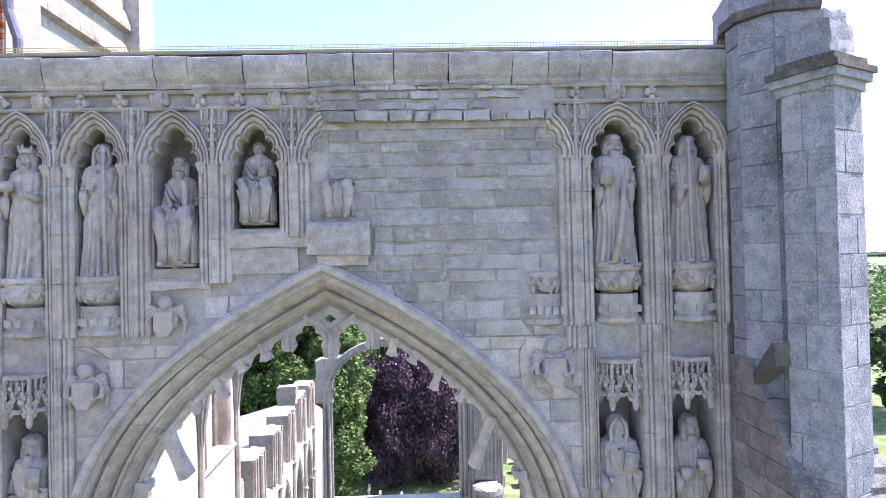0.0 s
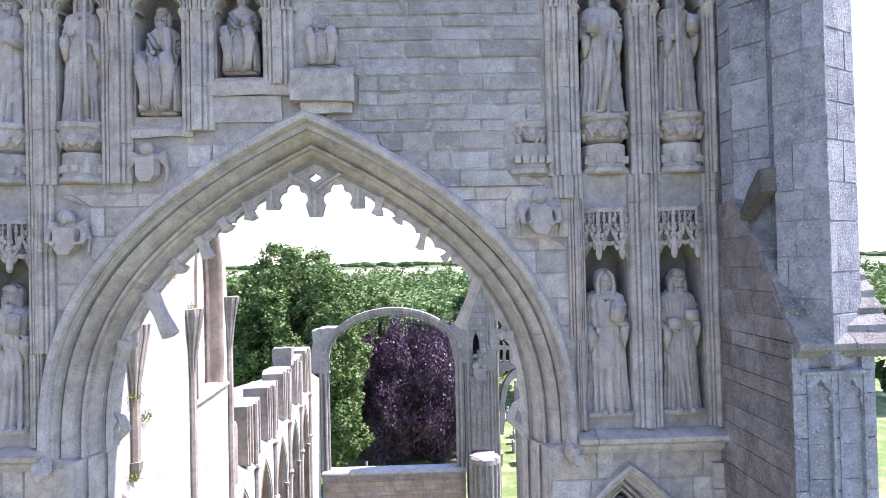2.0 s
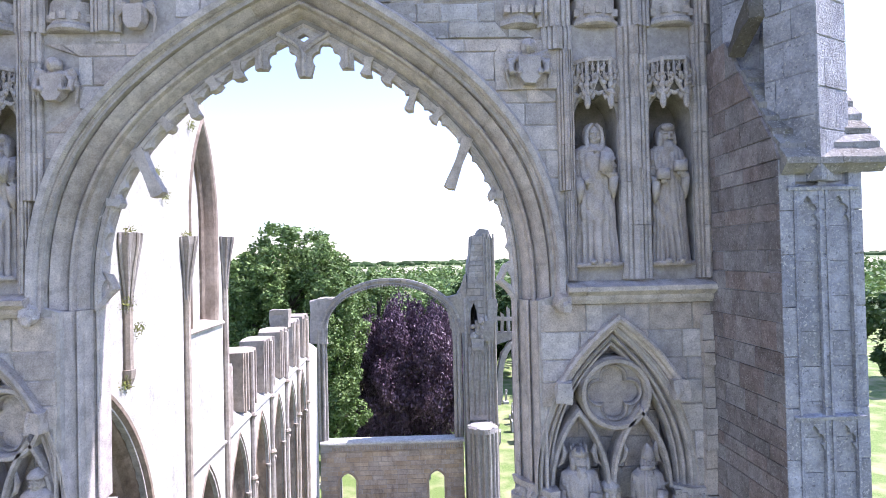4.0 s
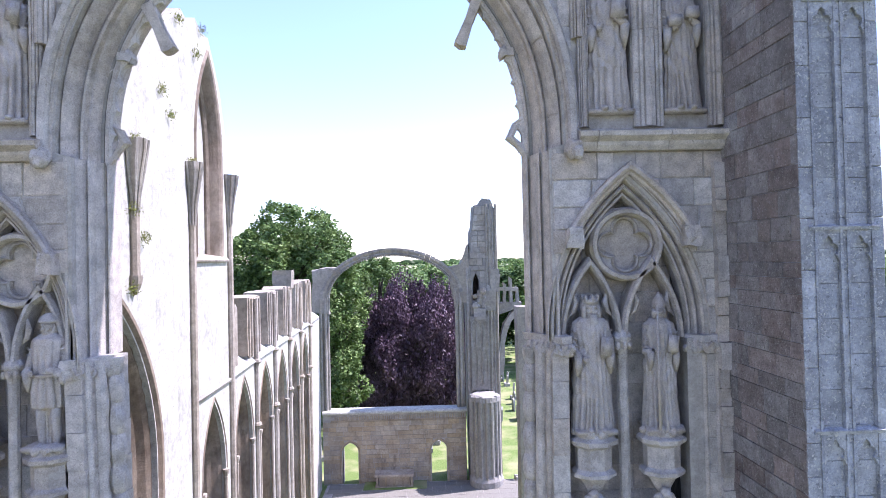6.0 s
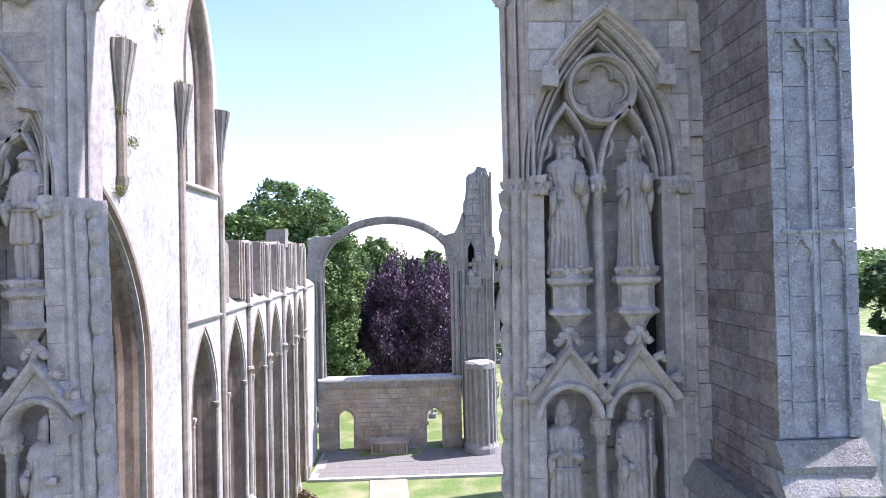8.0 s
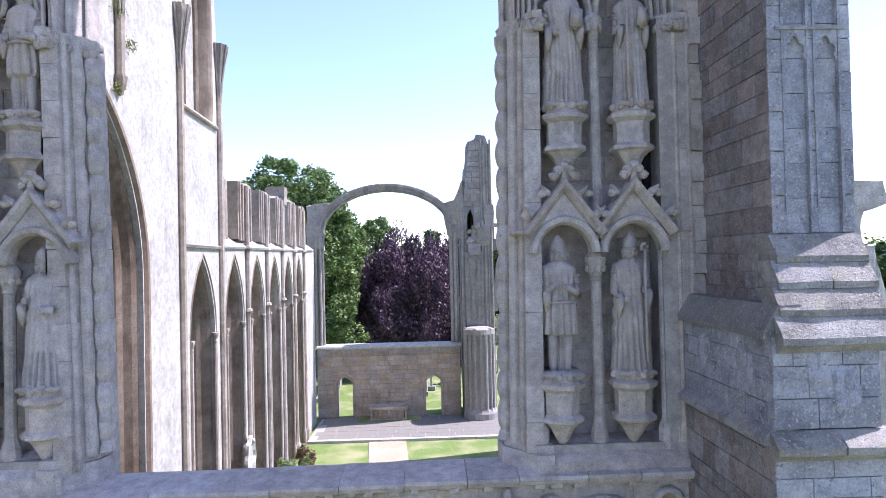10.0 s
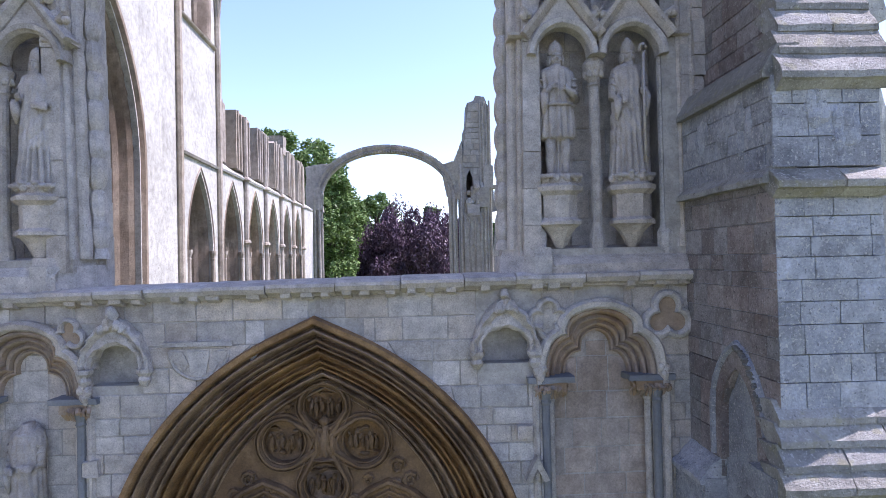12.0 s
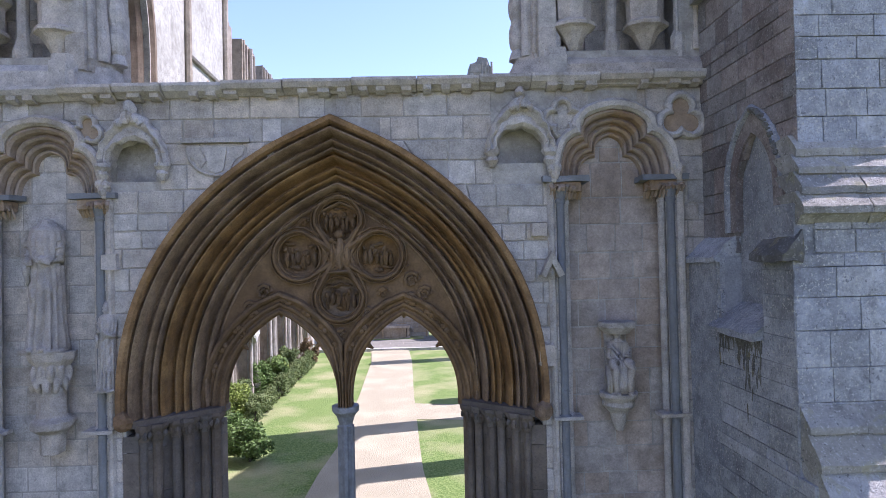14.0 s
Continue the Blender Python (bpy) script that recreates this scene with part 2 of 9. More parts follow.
def plate(bm, outer, holes, d0, d1, axis="y"):
    """A slab with through holes: loops of (a, z) in a plane, from depth d0 to d1."""
    def P(a, z, d):
        return (a, d, z) if axis == "y" else ((d, a, z) if axis == "x" else (a, z, d))
    loops = [list(outer)] + [list(h) for h in holes]
    flat = [p for lp in loops for p in lp]
    tris = tessellate_polygon([[Vector((p[0], p[1], 0)) for p in lp] for lp in loops])
    rows = [[bm.verts.new(P(a, z, d)) for a, z in flat] for d in (d0, d1)]
    for k, r in enumerate(rows):
        for t in tris:
            try:
                bm.faces.new([r[i] for i in (t if k else t[::-1])])
            except ValueError:
                pass
    s = 0
    for lp in loops:
        n = len(lp)
        for i in range(n):
            a, b = s + i, s + (i + 1) % n
            bm.faces.new((rows[0][a], rows[0][b], rows[1][b], rows[1][a]))
        s += n


def arch(cx, w, zs, za, n=14, bulge=0.0):
    """Pointed arch from the left springing over the apex to the right springing, as (x, z)."""
    a, h = w / 2, za - zs
    if h >= a:
        R = (a * a + h * h) / (2 * a)
        top = math.asin(min(1, h / R))
        side = [(-a + R - R * math.cos(top * i / n) - bulge * math.sin(math.pi * i / n), R * math.sin(top * i / n)) for i in range(n + 1)]
    else:
        side = [(-a * math.cos(math.pi / 2 * i / n) - bulge * math.sin(math.pi * i / n), h * math.sin(math.pi / 2 * i / n)) for i in range(n + 1)]
    left = [(cx + x, zs + z) for x, z in side]
    right = [(2 * cx - x, z) for x, z in reversed(left[:-1])]
    return left + right


def opening(cx, w, z0, zs, za, n=14, bulge=0.0):
    return [(cx - w / 2, z0)] + arch(cx, w, zs, za, n, bulge) + [(cx + w / 2, z0)]


def sweep(bm, path, prof, closed=False, shut=True, axis="y", base=0.0):
    """Carries a profile of (outward, depth) along a path of (a, z); outward lies to the left of the path's direction."""
    def P(a, z, d):
        return (a, base + d, z) if axis == "y" else (base + d, a, z)
    if len(path) == 2 and path[1][0] < path[0][0]:
        path = path[::-1]
    n = len(path)
    rings = []
    for i in range(n):
        p = Vector(path[i])
        q0 = Vector(path[i - 1]) if (i or closed) else None
        q1 = Vector(path[(i + 1) % n]) if (i < n - 1 or closed) else None
        d0 = (p - q0).normalized() if q0 is not None else (q1 - p).normalized()
        d1 = (q1 - p).normalized() if q1 is not None else d0
        n0, n1 = Vector((-d0.y, d0.x)), Vector((-d1.y, d1.x))
        m = n0 + n1
        m = m / max(m.length_squared / 2, 0.35)
        rings.append([bm.verts.new(P(p.x + m.x * o, p.y + m.y * o, d)) for o, d in prof])
    k = len(prof)
    for i in range(n if closed else n - 1):
        a, b = rings[i], rings[(i + 1) % n]
        for j in range(k if shut else k - 1):
            bm.faces.new((a[j], a[(j + 1) % k], b[(j + 1) % k], b[j]))
    if shut and not closed:
        for r in (rings[0], rings[-1]):
            try:
                bm.faces.new(r)
            except ValueError:
                pass


def lathe(bm, prof, cx, cy, n=10, a0=0.0, a1=2 * math.pi, sx=1.0, sy=1.0):
    """Turns a profile of (radius, z) round an upright axis."""
    full = a1 - a0 > 6.28
    cols = n if full else n + 1
    vs = [[bm.verts.new((cx + sx * r * math.cos(a0 + (a1 - a0) * i / n), cy + sy * r * math.sin(a0 + (a1 - a0) * i / n), z)) for r, z in prof] for i in range(cols)]
    for i in range(n):
        a, b = vs[i], vs[(i + 1) % cols]
        for j in range(len(prof) - 1):
            bm.faces.new((a[j], b[j], b[j + 1], a[j + 1]))
    for j in (0, -1):
        try:
            bm.faces.new([c[j] for c in vs])
        except ValueError:
            pass


def tube(bm, pts, rads, n=8):
    """A round tapering limb through points."""
    rings = []
    for i, p in enumerate(pts):
        p = Vector(p)
        d = (Vector(pts[min(i + 1, len(pts) - 1)]) - Vector(pts[max(i - 1, 0)])).normalized()
        u = d.orthogonal().normalized()
        w = d.cross(u)
        rings.append([bm.verts.new(p + (u * math.cos(2 * math.pi * k / n) + w * math.sin(2 * math.pi * k / n)) * rads[i]) for k in range(n)])
    for a, b in zip(rings, rings[1:]):
        for k in range(n):
            bm.faces.new((a[k], a[(k + 1) % n], b[(k + 1) % n], b[k]))
    bm.faces.new(rings[0])
    bm.faces.new(rings[-1])


def ball(bm, c, r, seg=10, rings=7):
    """An ellipsoid, r a triple."""
    c = Vector(c)
    lo, hi = bm.verts.new((c.x, c.y, c.z - r[2])), bm.verts.new((c.x, c.y, c.z + r[2]))
    rows = []
    for j in range(1, rings):
        p = math.pi * j / rings - math.pi / 2
        rows.append([bm.verts.new((c.x + r[0] * math.cos(p) * math.cos(2 * math.pi * i / seg), c.y + r[1] * math.cos(p) * math.sin(2 * math.pi * i / seg), c.z + r[2] * math.sin(p))) for i in range(seg)])
    for i in range(seg):
        k = (i + 1) % seg
        bm.faces.new((lo, rows[0][k], rows[0][i]))
        bm.faces.new((hi, rows[-1][i], rows[-1][k]))
        for a, b in zip(rows, rows[1:]):
            bm.faces.new((a[i], a[k], b[k], b[i]))


def loft(bm, inner, outer, prof):
    """A moulded band between two paths of equal count; prof: (share of the way outwards, depth)."""
    rows = [[bm.verts.new((a[0] + (b[0] - a[0]) * k, d, a[1] + (b[1] - a[1]) * k)) for a, b in zip(inner, outer)] for k, d in prof]
    for p, q in zip(rows, rows[1:]):
        for i in range(len(p) - 1):
            bm.faces.new((p[i], p[i + 1], q[i + 1], q[i]))


CARVINGS = []


def fuse(ob, voxel):
    """Notes a carving whose overlapping lumps are to become one skin of stone."""
    CARVINGS.append((ob, voxel))
    return ob


def fuse_all():
    """Grows the lumps of every noted carving together."""
    for ob, voxel in CARVINGS:
        mod = ob.modifiers.new("fuse", "REMESH")
        mod.mode, mod.voxel_size, mod.use_smooth_shade = "VOXEL", voxel, True
    dg = bpy.context.evaluated_depsgraph_get()
    made = [bpy.data.meshes.new_from_object(ob.evaluated_get(dg)) for ob, _ in CARVINGS]
    for (ob, _), me in zip(CARVINGS, made):
        old = ob.data
        ob.modifiers.clear()
        me.name = old.name
        ob.data = me
        bpy.data.meshes.remove(old)


def rough_up(bm, amp, freq, seed=0.0):
    for v in bm.verts:
        v.co += noise.noise_vector(v.co * freq + Vector((seed, seed, seed))) * amp


# ---- masonry pieces ----
def block_mesh(seed, name, soft=1.0):
    """A unit stone, front face at -y, with softened and slightly chipped arrises."""
    rnd = random.Random(seed)
    bm = bmesh.new()
    rings = []
    for y, ix, iz in ((1.0, 0.0, 0.0), (0.25, 0.0, 0.0), (0.0, 0.012 * soft, 0.022 * soft)):
        ring = []
        for sx, sz in ((-1, -1), (1, -1), (1, 1), (-1, 1)):
            jx, jz = (rnd.uniform(0, 0.012 * soft), rnd.uniform(0, 0.024 * soft)) if y == 0 else (0, 0)
            ring.append(bm.verts.new((sx * (0.5 - ix - jx), y + (rnd.uniform(0, 0.12) if y == 0 else 0), sz * (0.5 - iz - jz))))
        rings.append(ring)
    for a, b in zip(rings, rings[1:]):
        for i in range(4):
            bm.faces.new((a[i], a[(i + 1) % 4], b[(i + 1) % 4], b[i]))
    bm.faces.new(rings[-1])
    bmesh.ops.recalc_face_normals(bm, faces=bm.faces)
    me = bpy.data.meshes.new(name)
    bm.to_mesh(me)
    bm.free()
    return me


BLOCKS = {}


def stones(parent, material, origin, turn, u0, u1, z0, z1, holes=(), course=(0.24, 0.32), length=(0.35, 0.75), thick=0.05, seed=0, joint=0.012, proud=0.004, name="stone", limit=300, jut=0.004, soft=1.0, tilt=0.0, slack=0.0):
    """Coursed stones on an upright face. origin and turn (degrees) place the face, u runs along it and its front looks to local -y.
    holes: functions of z giving the (u0, u1) that stays open, or None. Past the limit the rest is one joined part."""
    rnd = random.Random(seed)
    key = (material.name, soft)
    if key not in BLOCKS:
        BLOCKS[key] = [block_mesh(40 + i, "stone", soft) for i in range(7)]
        for me in BLOCKS[key]:
            me.materials.append(material)
    base_m = Matrix.Translation(origin) @ Matrix.Rotation(radians(turn), 4, "Z")
    made, rest = 0, bmesh.new()
    z = z0
    while z < z1 - 0.05:
        h = rnd.uniform(*course)
        if z1 - (z + h) < course[0] * 0.6:
            h = z1 - z
        # free stretches of this course at its foot and at its head
        def free(zz):
            cuts = sorted(c for c in (f(zz) for f in holes) if c)
            out, a = [], u0
            for c in cuts:
                if c[0] > a:
                    out.append((a, min(c[0], u1)))
                a = max(a, c[1])
            if a < u1:
                out.append((a, u1))
            return out
        fa, fb = free(z + 0.004), free(z + h - 0.004)
        if len(fa) == len(fb):
            spans = list(zip(fa, fb))
        else:
            both = [(max(p[0], q[0]), min(p[1], q[1])) for p in fa for q in fb]
            spans = [(s, s) for s in both if s[1] - s[0] > 0.03]
        for (a0, a1), (b0, b1) in spans:
            if min(a1 - a0, b1 - b0) < 0.03:
                continue
            cutsx = [0.0]
            L = max(a1, b1) - min(a0, b0)
            p = rnd.uniform(0.3, 1.0) * rnd.uniform(*length)
            while p < L - length[0] * 0.5:
                cutsx.append(p)
                p += rnd.uniform(*length)
            cutsx.append(L)
            lo = min(a0, b0)
            for q0, q1 in zip(cutsx, cutsx[1:]):
                l0, l1 = max(lo + q0, a0), min(lo + q1, a1)
                t0, t1 = max(lo + q0, b0), min(lo + q1, b1)
                if l1 - l0 < 0.02 and t1 - t0 < 0.02:
                    continue
                j = joint / 2
                y = -proud + rnd.uniform(-jut, jut)
                rect = abs(l0 - t0) < 0.01 and abs(l1 - t1) < 0.01
                if rect and made < limit:
                    w, hh = l1 - l0 - joint - rnd.uniform(0, slack), h - joint - rnd.uniform(0, slack)
                    if w < 0.02:
                        continue
                    ob = new(name, BLOCKS[key][rnd.randrange(7)])
                    ob.parent = parent
                    ob.matrix_local = base_m @ Matrix.Translation(((l0 + l1) / 2, y, z + h / 2)) @ Matrix.Rotation(radians(rnd.uniform(-tilt, tilt)), 4, "Y") @ Matrix.Diagonal((w, thick, hh, 1))
                    made += 1
                else:
                    bm = rest if made >= limit else bmesh.new()
                    l1, t1, l0, t0 = max(l1, l0 + 0.004), max(t1, t0 + 0.004), l0, t0
                    ring = [(l0 + j, z + j), (l1 - j, z + j), (t1 - j, z + h - j), (t0 + j, z + h - j)]
                    c = Vector((sum(r[0] for r in ring) / 4, sum(r[1] for r in ring) / 4))
                    v0 = [bm.verts.new(base_m @ Vector((a, y + thick, b))) for a, b in ring]
                    v1 = [bm.verts.new(base_m @ Vector((a, y + 0.012, b))) for a, b in ring]
                    v2 = [bm.verts.new(base_m @ Vector((a + (c.x - a) * 0.05, y, b + (c.y - b) * 0.07))) for a, b in ring]
                    for r0, r1 in ((v0, v1), (v1, v2)):
                        for i in range(4):
                            bm.faces.new((r0[i], r0[(i + 1) % 4], r1[(i + 1) % 4], r1[i]))
                    bm.faces.new(v2)
                    if bm is not rest:
                        part(name, bm, material, parent)
                        made += 1
        z += h
    if rest.verts:
        tagged(part("more_stones", rest, material, parent), kind="stuff")
    else:
        rest.free()


def hole_of(loop, grow=0.0):
    """A function of z giving the stretch of x that an outline of (x, z) covers."""
    def f(z):
        xs = []
        n = len(loop)
        for i in range(n):
            (xa, za), (xb, zb) = loop[i], loop[(i + 1) % n]
            if (za <= z) != (zb <= z):
                xs.append(xa + (xb - xa) * (z - za) / (zb - za))
        return (min(xs) - grow, max(xs) + grow) if len(xs) >= 2 else None
    return f


def rect_hole(x0, x1, z0, z1):
    return lambda z: (x0, x1) if z0 <= z <= z1 else None



# ---- ground ----
def ground_sheet():
    bm = bmesh.new()
    xs = [-2500, -900, -300, -120, -50, -20, 0, 20, 50, 120, 300, 900, 2500]
    ys = [-400, -100, -40, -10, 20, 60, 120, 220, 420, 900, 1800, 3600]
    g = [[bm.verts.new((x, y, -0.12 if abs(x) < 60 and y < 100 else -0.3)) for x in xs] for y in ys]
    for a, b in zip(g, g[1:]):
        for i in range(len(xs) - 1):
            bm.faces.new((a[i], a[i + 1], b[i + 1], b[i]))
    return tagged(part("ground", bm, FIELD), "flat farmland in green and straw-coloured fields", "ground", kind="structure")


ground_sheet()
bm = bmesh.new()
bmesh.ops.create_grid(bm, x_segments=60, y_segments=60, size=1, matrix=Matrix.Translation((15, 61, -0.06)) @ Matrix.Diagonal((75, 60, 1, 1)))
for v in bm.verts:
    v.co.z += noise.noise(v.co * 0.15) * 0.04
tagged(part("lawn", bm, GRASS), "mown churchyard lawn with dry yellow patches", "lawn", kind="structure")

SK = 0.0283                       # the nave runs a little off the square of the west front

# path and terrace inside the roofless nave
bm = bmesh.new()
rows_ = [(1.2, -1.6, 1.1), (4.4, -1.36, 0.98), (5.8, -1.23, 0.86), (7.4, -1.15, 0.77), (9.9, -1.15, 0.66), (12.4, -1.2, 0.54), (19, -1.45, 0.25), (22.4, -1.68, 0.08)]
top = [[bm.verts.new((x, y, -0.026)) for x in (a + 0.06 * math.sin(3 * y), (a + b) / 2, b + 0.05 * math.sin(5 * y))] for y, a, b in rows_]
for a, b in zip(top, top[1:]):
    for i in range(2):
        bm.faces.new((a[i], a[i + 1], b[i + 1], b[i]))
side_way = [bm.verts.new(p) for p in ((0.4, 9.75, -0.030), (1.6, 9.55, -0.030), (4.3, 9.2, -0.030), (4.3, 10.9, -0.030), (1.6, 11.25, -0.030), (0.4, 11.5, -0.030))]
bm.faces.new((side_way[0], side_way[1], side_way[4], side_way[5]))
bm.faces.new((side_way[1], side_way[2], side_way[3], side_way[4]))
bmesh.ops.subdivide_edges(bm, edges=bm.edges[:], cuts=3, use_grid_fill=True)
tagged(part("path", bm, PATHM), "pale gravel path down the middle of the nave", "path", kind="structure")
bm = bmesh.new()
box(bm, -4.6, 8, 22.3, 26.2, -0.1, 0.05)
terrace = tagged(part("terrace", bm, MORTAR), "paved stone terrace before the screen wall", "terrace", kind="structure")


# ---- west front ----
WCX, WW = -0.24, 4.76             # great window: axis and clear width
front = empty("wall_west", "ruined grey limestone west front with statue niches", "wall", kind="structure")
lower = empty("wall_west_lower", "grey ashlar wall round the west door", "wall", kind="structure")


def great_arch(cx, w, zs, za, n=24):
    """Four-centred arch: steep haunches running into nearly straight shoulders, stepped evenly along its length."""
    fine = [(-w / 2 * (1 - (i / 200) ** 2.7), (za - zs) * i / 200) for i in range(201)]
    run = [0.0]
    for a, b in zip(fine, fine[1:]):
        run.append(run[-1] + math.hypot(b[0] - a[0], b[1] - a[1]))
    side, k = [], 0
    for i in range(n + 1):
        while k < 199 and run[k + 1] < run[-1] * i / n:
            k += 1
        u = (run[-1] * i / n - run[k]) / (run[k + 1] - run[k])
        side.append((cx + fine[k][0] * (1 - u) + fine[k + 1][0] * u, zs + fine[k][1] * (1 - u) + fine[k + 1][1] * u))
    return side + [(2 * cx - x, z) for x, z in reversed(side[:-1])]


WH = WW / 2
win_cut = [(WCX - WH - 0.2, 6.34), (WCX - WH - 0.2, 13.3)] + great_arch(WCX, WW + 0.72, 13.35, 16.88, 18) + [(WCX + WH + 0.2, 13.3), (WCX + WH + 0.2, 6.34)]


def widened(path, o):
    """The path moved outwards by o."""
    out = []
    for i, p in enumerate(path):
        a, b = Vector(path[max(0, i - 1)]), Vector(path[min(len(path) - 1, i + 1)])
        d = (b - a).normalized()
        out.append((p[0] - d.y * o, p[1] + d.x * o))
    return out


DPATH = arch(-0.02, 2.92, 2.63, 4.93, 22, 0.07)
door_cut = widened(DPATH, 0.76)
door_cut[22] = (-0.02, door_cut[22][1] + 0.12)
door_cut = [(door_cut[0][0], -0.2)] + door_cut + [(door_cut[-1][0], -0.2)]
# statue niches of the top row: axis, width, sill
TOP = [(3.06, 0.58, 16.34), (3.915, 0.5, 16.34), (-0.955, 0.5, 17.45), (-1.83, 0.5, 17.03), (-2.675, 0.46, 16.34), (-3.475, 0.44, 16.34), (-4.3, 0.44, 16.34), (-5.1, 0.44, 16.34)]
LOWN = [3.03, 3.855, -3.465, -4.29]
PIER = [(3.13, 1, 1.36, 0.0), (-3.53, -1, 1.20, -0.14)]
BASE = [(3.05, 1), (-3.08, -1)]
niches = [opening(cx, w, z0, 18.15, 18.6, 7) for cx, w, z0 in TOP]
niches += [opening(cx, 0.48, 13.66, 15.3, 15.6, 6) for cx in LOWN]
niches += [[(cx - w / 2, 6.5), (cx - w / 2, 11.19 + dz)] + arch(cx + 0.04 * m, w + 0.33, 11.2 + dz, 12.98 + dz, 12, 0.02) + [(cx + w / 2, 11.19 + dz), (cx + w / 2, 6.5)] for cx, m, w, dz in PIER]
niches[-1][-1] = (niches[-1][-1][0] + 0.20, 6.5)          # this jamb leans
low_niches = [opening(cx, 1.15, -0.1, 5.12 if cx > 0 else 5.03, 5.84 if cx > 0 else 5.75, 14, 0.05) for cx, _ in BASE]
low_niches += [opening(2.04, 0.56, 5.28, 5.5, 5.8, 6), opening(-2.14, 0.52, 5.15, 5.4, 5.7, 6)]

bm = bmesh.new()
plate(bm, [(-6.5, 6.1), (win_cut[0][0], 6.1)] + win_cut[1:-1] + [(win_cut[-1][0], 6.1), (4.5, 6.1), (4.5, 19.05), (-6.5, 19.05)], niches, 0.012, 0.42)
part("facing", bm, MORTAR, front)
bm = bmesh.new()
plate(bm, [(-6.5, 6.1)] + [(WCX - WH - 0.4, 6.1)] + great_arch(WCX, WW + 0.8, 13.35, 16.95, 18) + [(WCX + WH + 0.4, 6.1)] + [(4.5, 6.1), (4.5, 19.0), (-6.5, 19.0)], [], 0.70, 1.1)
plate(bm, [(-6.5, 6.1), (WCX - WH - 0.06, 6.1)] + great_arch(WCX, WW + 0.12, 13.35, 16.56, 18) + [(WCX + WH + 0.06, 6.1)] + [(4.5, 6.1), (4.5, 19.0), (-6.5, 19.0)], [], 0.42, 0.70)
# unseen block behind the right pier, added to keep sun off the left jamb
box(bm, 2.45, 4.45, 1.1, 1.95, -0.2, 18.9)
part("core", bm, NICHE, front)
bm = bmesh.new()
plate(bm, [(-6.5, -0.2)] + door_cut + [(4.5, -0.2), (4.5, 6.1), (-6.5, 6.1)], low_niches, 0.012, 0.22)
part("facing", bm, MORTAR, lower)
bm = bmesh.new()
plate(bm, [(-6.5, -0.2), (-2.05, -0.2)] + opening(0, 4.1, -0.2, 2.62, 5.68, 18, 0.1)[1:-1] + [(2.05, -0.2), (4.5, -0.2), (4.5, 6.1), (-6.5, 6.1)], [], 0.22, 0.75)
part("core", bm, MORTAR, lower)

# ---- great window ----
WPROF = [(0.0, 0.66), (0.0, 0.46), (0.02, 0.425), (0.045, 0.415), (0.065, 0.44), (0.075, 0.47), (0.095, 0.43), (0.12, 0.36), (0.15, 0.30), (0.172, 0.29), (0.178, 0.215), (0.20, 0.195), (0.215, 0.215), (0.222, 0.265), (0.24, 0.225), (0.27, 0.15), (0.31, 0.10), (0.345, 0.075), (0.362, 0.105), (0.38, 0.11), (0.384, 0.03), (0.392, 0.01), (0.40, 0.0), (0.405, -0.012), (0.425, -0.012), (0.43, 0.06), (0.38, 0.45), (0.3, 0.62)]
# below the string the outer orders die into the wall
WLOW = [(0.0, 0.66)] + [(o * 0.62, max(d, 0.0)) for o, d in WPROF[1:-3]] + [(0.27, 0.0), (0.27, 0.62)]


def voussoirs(parent, path, prof, name, material, step, gap=0.003):
    """A moulded arch cut into stones: a run of path points each, with a thin joint between."""
    n = len(path)
    i = 0
    rnd = random.Random(n)
    while i < n - 1:
        j = min(n - 1, i + step + rnd.randrange(2))
        if j == n // 2:
            j += 1
        if n - 1 - j == 1:
            j = n - 1
        seg = [Vector(p) for p in path[i:j + 1]]
        d0, d1 = (seg[1] - seg[0]).normalized(), (seg[-1] - seg[-2]).normalized()
        seg[0] = seg[0] + d0 * gap / 2
        seg[-1] = seg[-1] - d1 * gap / 2
        dy = rnd.uniform(-0.003, 0.003)
        bm = bmesh.new()
        sweep(bm, [(p.x, p.y) for p in seg], [(o, d + dy) for o, d in prof])
        part(name, bm, material, parent)
        i = j


for prof, run in ((WPROF, great_arch(WCX, WW, 13.3, 16.5, 22)), (WLOW, [(WCX - WH, 11.12), (WCX - WH, 11.7), (WCX - WH, 12.2), (WCX - WH, 12.75), (WCX - WH, 13.3)]), (WLOW, [(WCX + WH, 13.3), (WCX + WH, 12.8), (WCX + WH, 12.25), (WCX + WH, 11.7), (WCX + WH, 11.24)])):
    voussoirs(front, run, prof, "voussoir", CARVED, 4 if len(run) > 9 else 1, 0.006)
    bm = bmesh.new()
    sweep(bm, run, [(o + 0.006, d + 0.008) if 0 < i < len(prof) - 1 else (o + 0.006, d - 0.01) for i, (o, d) in enumerate(prof)])
    part("arch_core", bm, CARVED, front)
bm = bmesh.new()
hood = great_arch(WCX, WW + 0.86, 13.35, 16.98, 24)
sweep(bm, hood, [(-0.02, 0.05), (-0.02, -0.04), (0.0, -0.085), (0.06, -0.10), (0.10, -0.04), (0.10, 0.05)])
part("hood_mould", bm, CARVED, front, "thin weathered hood mould over the great window")
